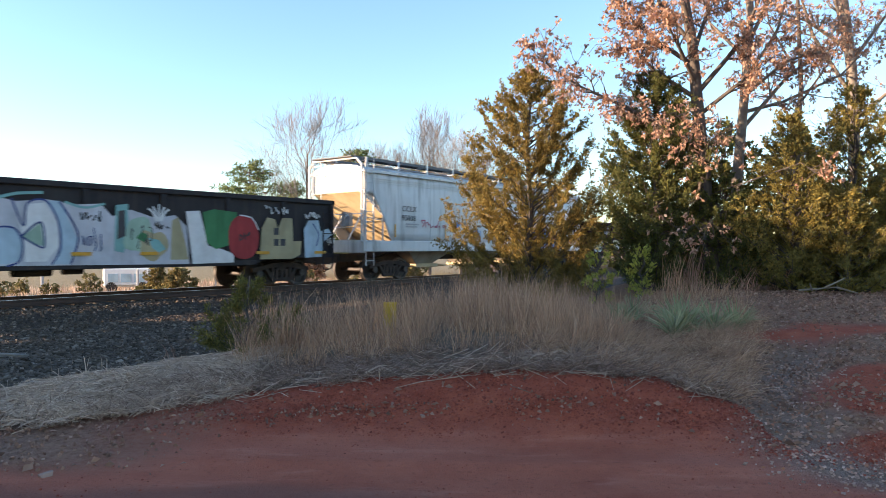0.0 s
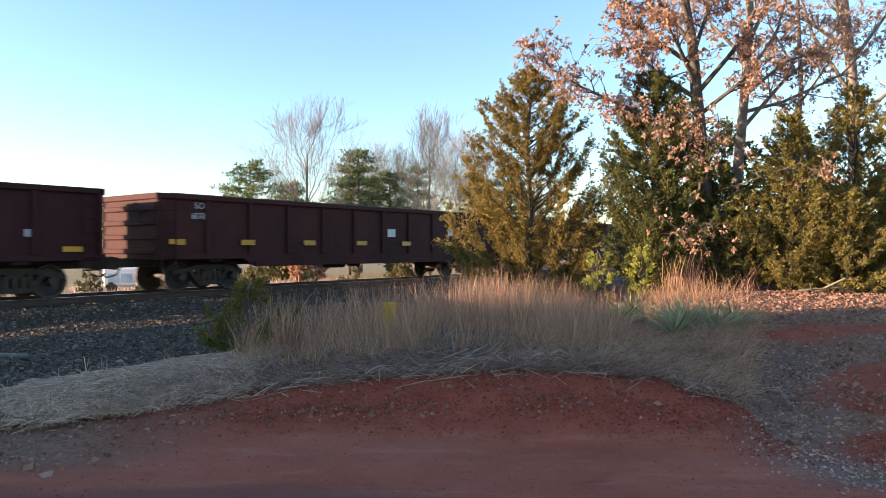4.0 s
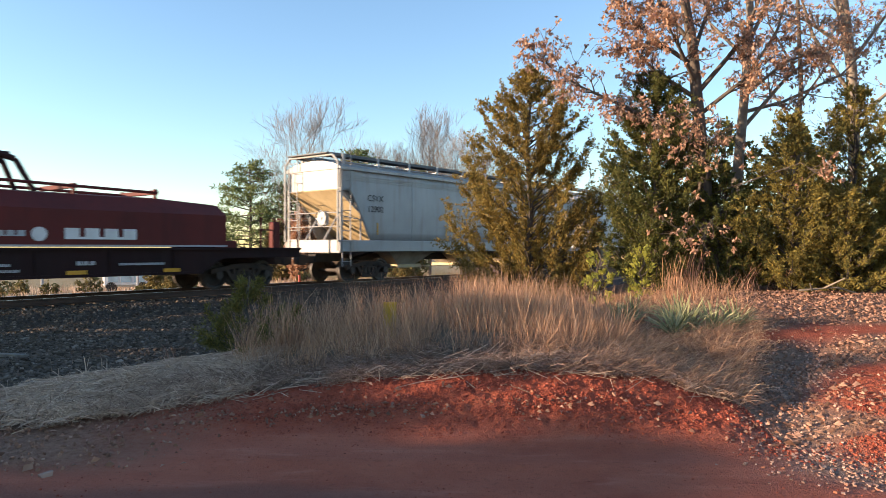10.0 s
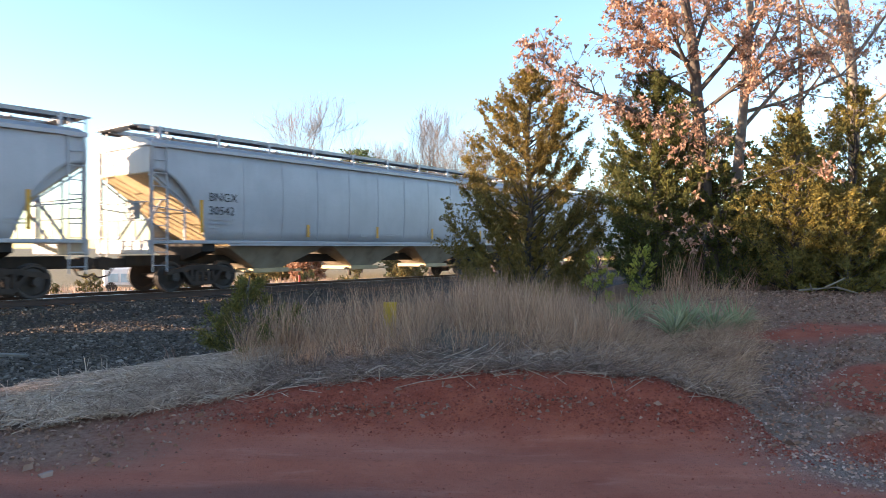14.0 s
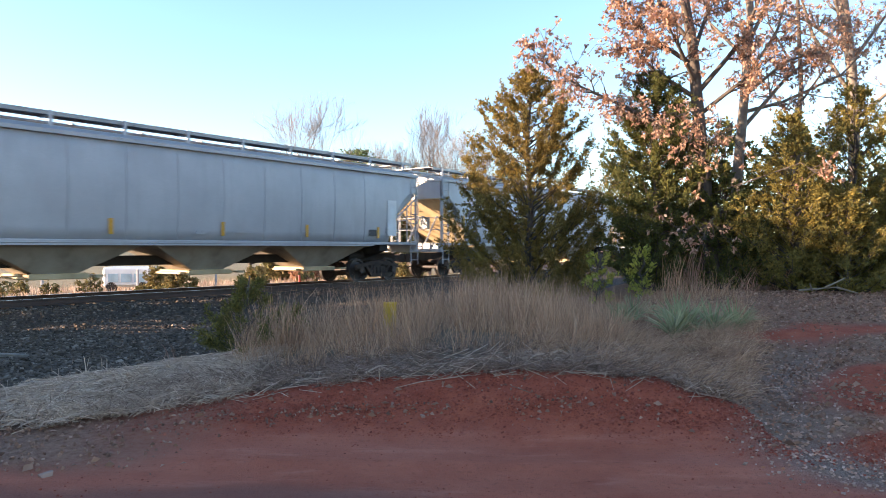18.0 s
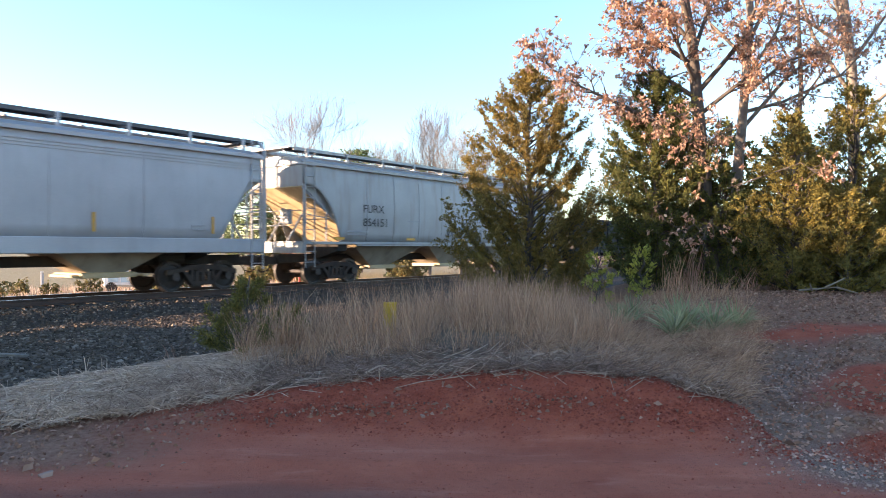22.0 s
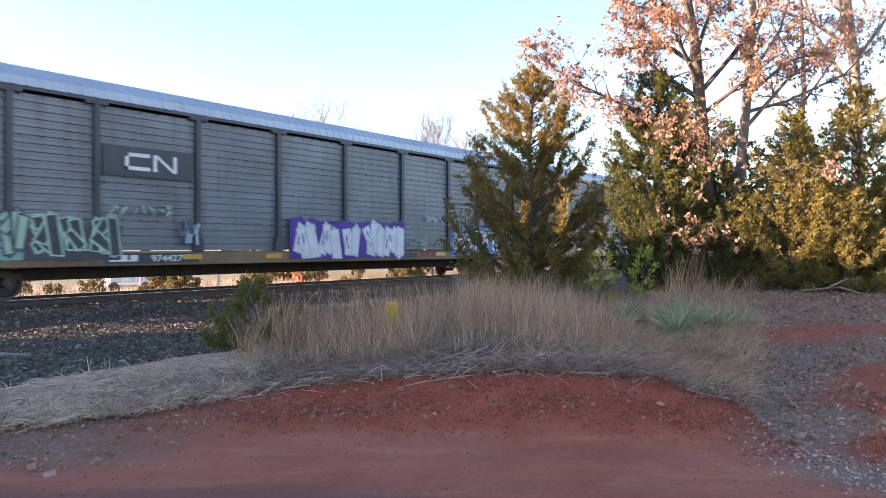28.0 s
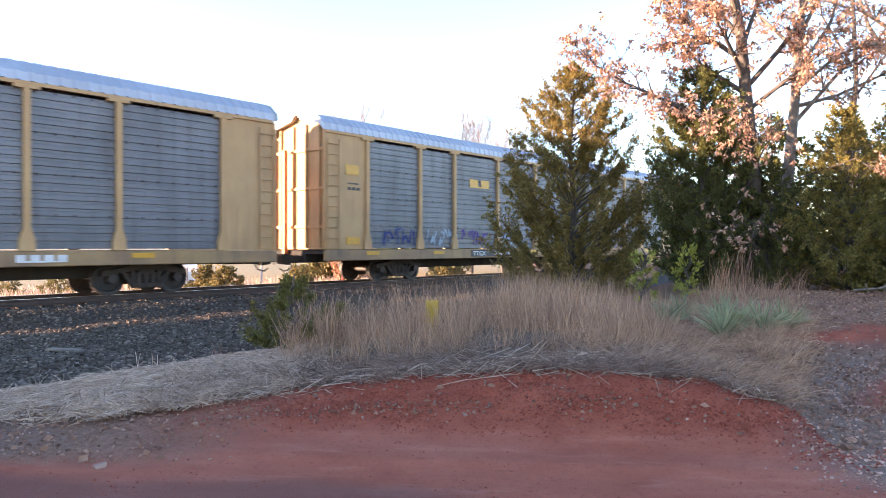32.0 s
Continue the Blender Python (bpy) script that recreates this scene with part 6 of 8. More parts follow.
reflectors(Rc, [1.2, 2.2, 9.4, 12.3, 20.95], 1.03, -1.53, 0.6, 0.14)
bars([(27.2, 2.95, 0.8, 0.3), (27.2, 2.4, 0.6, 0.05), (27.2, 2.3, 0.6, 0.05)], M["ink_white"], Rc, -1.46)

Sc = put(autorack(28.2, M["rack_yellow"], M["sill_yellow"], "galvanised autorack car with tan-yellow posts and doors"), 357.1)
Tc = put(autorack(28.2, M["rack_yellow"], M["sill_yellow"], "galvanised autorack car with yellow ends and faint tags"), 387.2)
for car, tag in ((Sc, 1), (Tc, 2)):
    bm = bmesh.new()
    slab(bm, 7.6, 10.6, -1.535, -1.52, 0.86, 1.14)
    part("number_panel", bm, M["rack_black"], car, "black number panel")
    lettering("TTGX", 7.72, 0.91, 0.25, M["ink_white"], car, -1.54, 1.25, bold=0.004)
    if tag == 1:
        lettering("981821", 9.2, 0.91, 0.25, M["ink_white"], car, -1.54, 1.25, bold=0.004)
        bars([(7.3, 3.35, 2.3, 0.12), (7.5, 3.55, 1.6, 0.08), (8.4, 3.1, 1.0, 0.08)], M["ink_black"], car, -1.455)
        bars([(21.0, 0.9, 1.2, 0.18)], M["ink_white"], car, -1.54)
        scribble(car, 12.8, 14.4, 1.5, 2.0, "spray_lime", 121, -1.45, 9, 0.05, "faint lime tag")
        scribble(car, 18.6, 20.6, 1.4, 1.9, "spray_lime", 122, -1.45, 9, 0.05)
    else:
        bars([(7.6, 3.7, 1.5, 0.34)], M["reflector"], car, -1.455)
        bm = bmesh.new()
        slab(bm, 0.9, 1.5, -1.47, -1.45, 3.72, 4.05)
        part("placard", bm, M["reflector"], car, "yellow warning placard")
        bars([(9.2, 0.92, 1.2, 0.17)], M["ink_white"], car, -1.54)
        for k, x in enumerate((2.6, 5.0, 7.0, 9.7)):
            scribble(car, x, x + 1.8, 1.3, 2.0, ("spray_navy", "spray_pale", "spray_purple", "spray_pale")[k], 130 + k, -1.45, 9, 0.03)
    reflectors(car, [2.1, 5.6, 12.2, 15.0, 18.6, 24.0], 1.05, -1.53, 0.6, 0.13)
    bars([(1.0, 3.4, 0.5, 0.05), (1.0, 3.2, 0.6, 0.1)], M["ink_black"], car, -1.46)
    bm = bmesh.new()
    slab(bm, 0.95, 1.55, -1.47, -1.45, 1.35, 1.6)
    part("placard", bm, M["reflector"], car, "small yellow placard")
    bm = bmesh.new()
    slab(bm, -0.16, -0.02, 0.5, 0.62, 0.95, 4.6)
    part("door_bar", bm, M["rack_orange"], car, "orange upright bar")
Uc = put(autorack(28.2, M["rack_red"], M["sill_yellow"], "autorack car with red ends and posts"), 417.0)


def motions():
    rows_t = [0.0, 1, 2, 3, 4, 5, 6, 7, 8, 10, 12, 14, 16, 18, 20, 22, 24, 25, 26, 27, 28, 29, 30, 31, 32]
    for car, s0 in CARS:
        walk(car, [(t, on_track(s0 - run(t))) for t in rows_t])
        for tr in car.children:
            if not tr.name.startswith("truck"):
                continue
            for ws in tr.children:
                if not ws.name.startswith("wheelset"):
                    continue
                x = ws.matrix_basis.translation.x
                place = s0 + tr.matrix_basis.translation.x + x
                seen = [k for k in range(0, 961) if -1.0 < place - run(k / 30) < 44.0]
                rows, turned = [], 0.0
                if not seen:
                    seen = [0]
                first = run(seen[0] / 30)
                if seen[0] > 0:
                    rows.append((0.0, pose(x, 0, WHEEL_R)))
                for k in seen:
                    rows.append((k / 30, pose(x, 0, WHEEL_R, 0, -math.degrees((run(k / 30) - first) / WHEEL_R))))
                if seen[-1] < 960:
                    rows.append((32.0, rows[-1][1]))
                walk(ws, rows)

# ---------------------------------------------------------------- plants and loose ground cover


def thin_strips(bases, tips, bends, widths, segs=3):
    """Tapered blades from bases to tips, bowed by bends; arrays of points."""
    n = len(bases)
    d = tips - bases
    side = np.cross(d, np.random.RandomState(n).normal(size=(n, 3)))
    side /= np.linalg.norm(side, axis=1, keepdims=True) + 1e-9
    verts, per = [], 2 * segs + 1
    out = np.zeros((n, per, 3))
    for k in range(segs):
        u = k / segs
        p = bases + d * u + bends * (4 * u * (1 - u))[..., None] if np.ndim(u) else bases + d * u + bends * (4 * u * (1 - u))
        w = (widths * (1 - 0.6 * u))[:, None]
        out[:, 2 * k] = p - side * w
        out[:, 2 * k + 1] = p + side * w
    out[:, -1] = tips
    off = (np.arange(n) * per)[:, None]
    faces = []
    for k in range(segs - 1):
        faces.append(off + np.array([2 * k, 2 * k + 1, 2 * k + 3, 2 * k + 2]))
    tri = off + np.array([2 * segs - 2, 2 * segs - 1, 2 * segs])
    fl = [f for a in faces for f in a.tolist()] + tri.tolist()
    return out.reshape(-1, 3), fl


def stuff(name, me_, label, category):
    return tagged(new(name, me_), label, category, kind="stuff")


def crest_y(x):
    return np.interp(x, CREST_X, CREST_Y)


def sedge_field():
    rng = np.random.RandomState(4)
    bs, ts, bd, ws = [], [], [], []
    n_clump = 0
    while n_clump < 1000:
        y = rng.uniform(7.7, 13.6)
        x = rng.uniform(-0.283, 0.43) * y
        o = x * NX + y * NY
        if o > 8.35 or y < crest_y(x) + 0.42:
            continue
        right = float(smooth(1.9, 3.0, np.array(x)))
        gap = float(waves(np.array([x]), np.array([y]), 2.6, 93)[0])
        if rng.rand() < right * 0.55 or (x > 0.255 * y and y < 10.3) or (gap < -0.12 and rng.rand() < 0.7):
            continue
        n_clump += 1
        h0 = rng.uniform(0.42, 0.68) * (1 - 0.35 * right) * (0.28 + 0.72 * min(1.0, (y - crest_y(x) - 0.3) / 1.5))
        z = ground_z(x, y) - 0.02
        lean = rng.normal(0, 0.20, 2)
        h0 *= rng.choice([0.6, 0.85, 1.0, 1.25]) * (1.0 + 0.45 * float(waves(np.array([x]), np.array([y]), 1.6, 91)[0]))
        for _ in range(rng.randint(9, 23)):
            r, a = 0.13 * math.sqrt(rng.rand()), rng.uniform(0, math.tau)
            h = h0 * rng.uniform(0.45, 1.15)
            spread = rng.uniform(0.04, 0.42) * h
            bs.append((x + r * math.cos(a), y + r * math.sin(a), z))
            ts.append((x + r * math.cos(a) + spread * math.cos(a) + lean[0] * h, y + r * math.sin(a) + spread * math.sin(a) + lean[1] * h, z + h))
            bd.append((rng.normal(0, 0.05), rng.normal(0, 0.05), 0.03))
            ws.append(rng.uniform(0.0016, 0.0040))
    v, f = thin_strips(np.array(bs), np.array(ts), np.array(bd), np.array(ws))
    stuff("broomsedge", raw("broomsedge", v.tolist(), f, M["sedge"]), "tall dry tan broomsedge grass standing on the bank", "grass")


def lodged_grass():
    """Short tufts laid over along the brow, and a long tangle falling towards the gully."""
    rng = np.random.RandomState(6)
    bs, ts, bd, ws = [], [], [], []
    tufts = []
    while len(tufts) < 900:
        x = rng.uniform(-3.0, 2.6)
        y = crest_y(x) - 0.03 + 1.25 * rng.rand() ** 1.5
        if x * NX + y * NY < 8.2 and rng.rand() < 0.25 + 0.75 * float(smooth(-0.15, 0.25, waves(np.array([x]), np.array([y]), 3.4, 92))[0]):
            tufts.append((x, y, rng.normal(-1.57, 1.1), 0.10, rng.choice([0.26, 0.34, 0.44]), 1.0))
    for x, y, face, l0, l1, top in tufts:
        z = ground_z(x, y)
        for _ in range(rng.randint(8, 18)):
            a = face + rng.normal(0, 0.7)
            el = rng.uniform(0.05, top)
            l = rng.uniform(l0, l1)
            b = (x + rng.normal(0, 0.06), y + rng.normal(0, 0.06), z + rng.uniform(0, 0.02))
            bs.append(b)
            ts.append((b[0] + math.cos(a) * math.cos(el) * l, b[1] + math.sin(a) * math.cos(el) * l, b[2] + math.sin(el) * l * 0.7 - 0.02))
            bd.append((rng.normal(0, 0.02), rng.normal(0, 0.02), 0.10 * l + 0.015))
            ws.append(rng.uniform(0.0012, 0.0032))
    ts = np.array(ts)
    ts[:, 2] = np.maximum(ts[:, 2], land(ts[:, 0], ts[:, 1])[0] + 0.012)
    v, f = thin_strips(np.array(bs), np.array(ts), np.array(bd), np.array(ws), 4)
    stuff("lodged_grass", raw("lodged_grass", v.tolist(), f, M["thatch"]), "bent bleached grass hanging over the clay bank", "grass")


def tangled_grass():
    """Brown grass that sprawls in loose tufts between the sedge and the gully."""
    rng = np.random.RandomState(8)
    bs, ts, bd, ws = [], [], [], []
    k = 0
    while k < 700:
        y = rng.uniform(6.2, 10.2)
        x = y * rng.uniform(0.08, 0.45)
        if y < crest_y(x) + 0.02 or gully_near(np.array([x]), np.array([y]))[0] < 0.3 or rng.rand() > 0.3 + 0.7 * (x > 0.2 * y):
            continue
        k += 1
        z, face, size = ground_z(x, y), rng.uniform(-2.6, 0.8), rng.uniform(0.6, 1.25)
        for _ in range(rng.randint(8, 22)):
            a = face + rng.normal(0, 0.9)
            el = rng.uniform(0.05, 1.25)
            l = size * rng.uniform(0.14, 0.44)
            b = (x + rng.normal(0, 0.05), y + rng.normal(0, 0.05), z)
            bs.append(b)
            ts.append((b[0] + math.cos(a) * math.cos(el) * l, b[1] + math.sin(a) * math.cos(el) * l, b[2] + math.sin(el) * l * 0.75 - 0.02))
            bd.append((rng.normal(0, 0.03), rng.normal(0, 0.03), 0.14 * l))
            ws.append(rng.uniform(0.0012, 0.0030))
    ts = np.array(ts)
    ts[:, 2] = np.maximum(ts[:, 2], land(ts[:, 0], ts[:, 1])[0] + 0.012)
    v, f = thin_strips(np.array(bs), np.array(ts), np.array(bd), np.array(ws), 4)
    stuff("tangled_grass", raw("tangled_grass", v.tolist(), f, M["sedge"]), "tangled brown grass sprawling beside the gully", "grass")


def straw_mat():
    """A worn mat of straw on the low end of the bank, thinning to a fringe along the brow."""
    rng = np.random.RandomState(9)
    n = 230000
    y = rng.uniform(5.2, 9.4, n)
    x = rng.uniform(-5.8, 2.6, n)
    o = x * NX + y * NY
    cy = crest_y(x)
    edge = y - cy + 0.36 * waves(x, y, 2.6, 61) + 0.30 * waves(x, y, 9.0, 62)
    patch = smooth(-0.45, 0.35, edge) * (1 - smooth(-2.7, -1.9, x + 0.4 * waves(x, y, 2.5, 63)))
    fringe = 0.10 * np.exp(-((edge - 0.18) / 0.2) ** 2) * smooth(-0.25, 0.25, waves(x, y, 6.0, 67))
    share = np.maximum(patch * (0.30 + 0.70 * smooth(-0.35, 0.2, waves(x, y, 4.0, 64))), fringe) * (1 - smooth(7.9, 8.4, o + 0.3 * waves(x, y, 3.0, 65)))
    keep = rng.rand(n) < share * 0.8
    x, y, cy = x[keep], y[keep], cy[keep]
    n = len(x)
    z = land(x, y)[0]
    a = 0.45 + 1.1 * waves(x, y, 2.2, 66) + rng.normal(0, 0.8, n) + np.where(rng.rand(n) < 0.5, math.pi, 0)
    a = np.where((np.abs(y - cy) < 0.3) & (rng.rand(n) < 0.45), rng.normal(-1.57, 0.6, n), a)
    l = rng.uniform(0.08, 0.30, n) * np.where(rng.rand(n) < 0.06, 1.7, 1.0)
    x2, y2 = x + l * np.cos(a), y + l * np.sin(a)
    z2 = land(x2, y2)[0]
    heap = 0.036 * (1 + waves(x, y, 5.0, 51) + 0.8 * waves(x, y, 13.0, 52))
    b = np.stack([x, y, z + rng.uniform(0.0, 0.03, n) + heap], -1)
    t = np.stack([x2, y2, z2 + rng.uniform(0.0, 0.055, n) + heap], -1)
    v, f = thin_strips(b, t, np.stack([rng.normal(0, 0.012, n), rng.normal(0, 0.012, n), rng.uniform(0, 0.03, n)], -1), rng.uniform(0.0018, 0.0050, n) * np.where(rng.rand(n) < 0.10, 2.0, 1.0), 2)
    stuff("straw", raw("straw", v.tolist(), f, M["straw"]), "bleached straw and flattened dead grass on the bank", "straw")


def straw_tufts():
    """Ragged tufts of bleached grass standing out of the straw mat and along its lower edge."""
    rng = np.random.RandomState(10)
    bs, ts, bd, ws = [], [], [], []
    k = 0
    while k < 380:
        x = rng.uniform(-5.6, -1.9)
        y = crest_y(x) - 0.15 + 2.2 * rng.rand() ** 1.6
        if x * NX + y * NY > 8.0 or rng.rand() > 0.2 + float(smooth(-0.1, 0.3, waves(np.array([x]), np.array([y]), 3.0, 94))[0]):
            continue
        k += 1
        z, face = ground_z(x, y), rng.normal(-1.4, 1.2)
        for _ in range(rng.randint(7, 16)):
            a, el, l = face + rng.normal(0, 0.9), rng.uniform(0.1, 1.1), rng.uniform(0.10, 0.30)
            b = (x + rng.normal(0, 0.05), y + rng.normal(0, 0.05), z + 0.02)
            bs.append(b)
            ts.append((b[0] + math.cos(a) * math.cos(el) * l, b[1] + math.sin(a) * math.cos(el) * l, b[2] + math.sin(el) * l * 0.8))
            bd.append((rng.normal(0, 0.02), rng.normal(0, 0.02), 0.12 * l))
            ws.append(rng.uniform(0.0018, 0.0045))
    ts = np.array(ts)
    ts[:, 2] = np.maximum(ts[:, 2], land(ts[:, 0], ts[:, 1])[0] + 0.015)
    v, f = thin_strips(np.array(bs), ts, np.array(bd), np.array(ws), 4)
    stuff("straw_tufts", raw("straw_tufts", v.tolist(), f, M["straw"]), "ragged bleached grass tufts on the straw mat", "grass")


def stones_mesh(name, x, y, r, mat, rng, sink=0.25, flat=0.7):
    n = len(x)
    z = land(x, y)[0]
    cube = np.array([(-1, -1, -1), (1, -1, -1), (1, 1, -1), (-1, 1, -1), (-1, -1, 1), (1, -1, 1), (1, 1, 1), (-1, 1, 1)]) * 0.62
    v = cube[None] + rng.uniform(-0.34, 0.34, (n, 8, 3))
    v *= r[:, None, None] * np.array([1, 1, flat])
    ang = rng.uniform(0, math.tau, n)
    c, s = np.cos(ang), np.sin(ang)
    v = np.stack([v[..., 0] * c[:, None] - v[..., 1] * s[:, None], v[..., 0] * s[:, None] + v[..., 1] * c[:, None], v[..., 2] + v[..., 0] * rng.uniform(-0.4, 0.4, (n, 1))], -1)
    v += np.stack([x, y, z + r * flat * (0.62 - sink)], -1)[:, None, :]
    q = np.array([(0, 3, 2, 1), (4, 5, 6, 7), (0, 1, 5, 4), (1, 2, 6, 5), (2, 3, 7, 6), (3, 0, 4, 7)])
    f = ((np.arange(n) * 8)[:, None, None] + q[None]).reshape(-1, 4)
    return raw(name, v.reshape(-1, 3).tolist(), f.tolist(), mat)


def ballast():
    rng = np.random.RandomState(12)
    n = 150000
    y = np.exp(rng.uniform(math.log(6.6), math.log(30), n))
    x = y * rng.uniform(-0.80, -0.02, n)
    o = x * NX + y * NY
    d = np.abs(o - TRACK)
    keep = (o > 7.9 + 0.25 * rng.normal(size=n)) & (o < 20.9) & (d > 0.0)
    x, y = x[keep][:34000], y[keep][:34000]
    r = rng.uniform(0.018, 0.042, len(x)) * np.where(rng.rand(len(x)) < 0.02, 1.6, 1.0)
    stuff("ballast", stones_mesh("ballast", x, y, r, M["stone"], rng), "angular dark grey railway ballast stones", "gravel")


def pebbles():
    rng = np.random.RandomState(14)
    n = 150000
    y, x = rng.uniform(4.1, 9.5, n), rng.uniform(-5.6, 7.0, n)
    _, dirt, gr, peb, lit = land(x, y)
    keep = rng.rand(n) < peb * np.where(x > 0, 0.30, 0.10)
    x1, y1 = x[keep], y[keep]
    stuff("pebbles", stones_mesh("pebbles", x1, y1, rng.uniform(0.006, 0.017, len(x1)), M["pebble"], rng), "pale broken stones washed down the gully", "gravel")
    n = 110000
    x = rng.uniform(-3.6, 4.4, n)
    y = crest_y(x) + 0.06 - 1.25 * rng.rand(n) ** 0.9
    dirt = land(x, y)[1]
    cut = (dirt > 0.55) & (rng.rand(n) < (0.25 + 0.75 * smooth(-0.3, 0.3, waves(x, y, 7.0, 71))) * smooth(-1.3, -0.55, y - crest_y(x)) * smooth(-2.9, -0.6, x + 0.5 * waves(x, y, 3.0, 73)))
    x2, y2 = x[cut], y[cut]
    r = 0.0022 + 0.012 * rng.rand(len(x2)) ** 5
    stuff("clods", stones_mesh("clods", x2, y2, r, M["clod"], rng, 0.42, 0.85), "crumbled red clay clods on the cut bank", "soil")
    n = 60000
    y, x = rng.uniform(4.0, 7.0, n), rng.uniform(-4.0, 4.4, n)
    dirt = land(x, y)[1]
    grit = (dirt > 0.5) & (rng.rand(n) < 0.015 + 0.05 * smooth(-0.1, 0.4, waves(x, y, 3.0, 72)))
    x3, y3 = x[grit], y[grit]
    stuff("grit", stones_mesh("grit", x3, y3, 0.0022 + 0.008 * rng.rand(len(x3)) ** 3, M["clod"], rng, 0.3), "small loose stones on the clay road", "gravel")


def leaf_litter():
    rng = np.random.RandomState(15)
    n = 90000
    y, x = rng.uniform(4.6, 14, n), rng.uniform(-4.5, 9.5, n)
    _, dirt, gr, peb, lit = land(x, y)
    keep = (rng.rand(n) < np.maximum(np.maximum(lit * np.where(x < 0, 0.4, 0.5), peb * 0.7 * (x > 2.0) * (y > 5.5)), np.maximum((0.06 + 0.5 * np.exp(-((y - crest_y(x) + 0.72) / 0.10) ** 2) * (waves(x, y, 4.0, 81) > 0.05)) * dirt * (y > crest_y(x) - 1.0), 0.55 * (x > -2.2) * (np.abs(y - crest_y(x) - 0.45) < 0.6) * smooth(-0.3, 0.2, waves(x, y, 4.5, 82))))) & (x < 0.66 * y)
    x, y = x[keep], y[keep]
    n = len(x)
    z = land(x, y)[0] + 0.006
    a, l = rng.uniform(0, math.tau, n), rng.uniform(0.010, 0.030, n) * np.where(rng.rand(n) < 0.15, 1.6, 1.0)
    l *= np.where(land(x, y)[1] > 0.5, 0.9, 1.0)
    up = rng.uniform(-0.1, 0.9, n)
    dx, dy = np.cos(a) * l, np.sin(a) * l
    v = np.zeros((n, 5, 3))
    v[:, 0] = np.stack([x - dx, y - dy, z + up * l * 0.3], -1)
    v[:, 1] = np.stack([x - dy * 0.36, y + dx * 0.36, z + up * l + 0.012], -1)
    v[:, 2] = np.stack([x + dx, y + dy, z + up * l * 0.6], -1)
    v[:, 3] = np.stack([x + dy * 0.36, y - dx * 0.36, z + up * l + 0.010], -1)
    v[:, 4] = np.stack([x, y, z], -1)
    off = (np.arange(n) * 5)[:, None]
    f = np.concatenate([off + np.array(t) for t in ((0, 4, 1), (1, 4, 2), (2, 4, 3), (3, 4, 0))]).tolist()
    stuff("leaf_litter", raw("leaf_litter", v.reshape(-1, 3).tolist(), f, M["litter"]), "curled brown fallen leaves on the ground", "leaves")


def blades_at(points, dirs, lens, wid, rng, n_each, spread, lift=0.0):
    """Bundles of small leaf blades at points, along dirs."""
    k = len(points)
    p = np.repeat(np.array(points), n_each, 0)
    d = np.repeat(np.array(dirs), n_each, 0)
    l = np.repeat(np.array(lens), n_each) * rng.uniform(0.5, 1.15, k * n_each)
    d = d + rng.normal(0, spread, d.shape)
    d[:, 2] += lift
    d /= np.linalg.norm(d, axis=1, keepdims=True) + 1e-9
    p = p + rng.normal(0, 0.35, p.shape) * l[:, None]
    s = np.cross(d, rng.normal(size=d.shape))
    s /= np.linalg.norm(s, axis=1, keepdims=True) + 1e-9
    w = (l * wid)[:, None]
    v = np.stack([p, p + d * (l * 0.5)[:, None] + s * w, p + d * l[:, None], p + d * (l * 0.5)[:, None] - s * w], 1)
    f = ((np.arange(len(p)) * 4)[:, None] + np.array([0, 1, 2, 3])).tolist()
    return v.reshape(-1, 3).tolist(), f


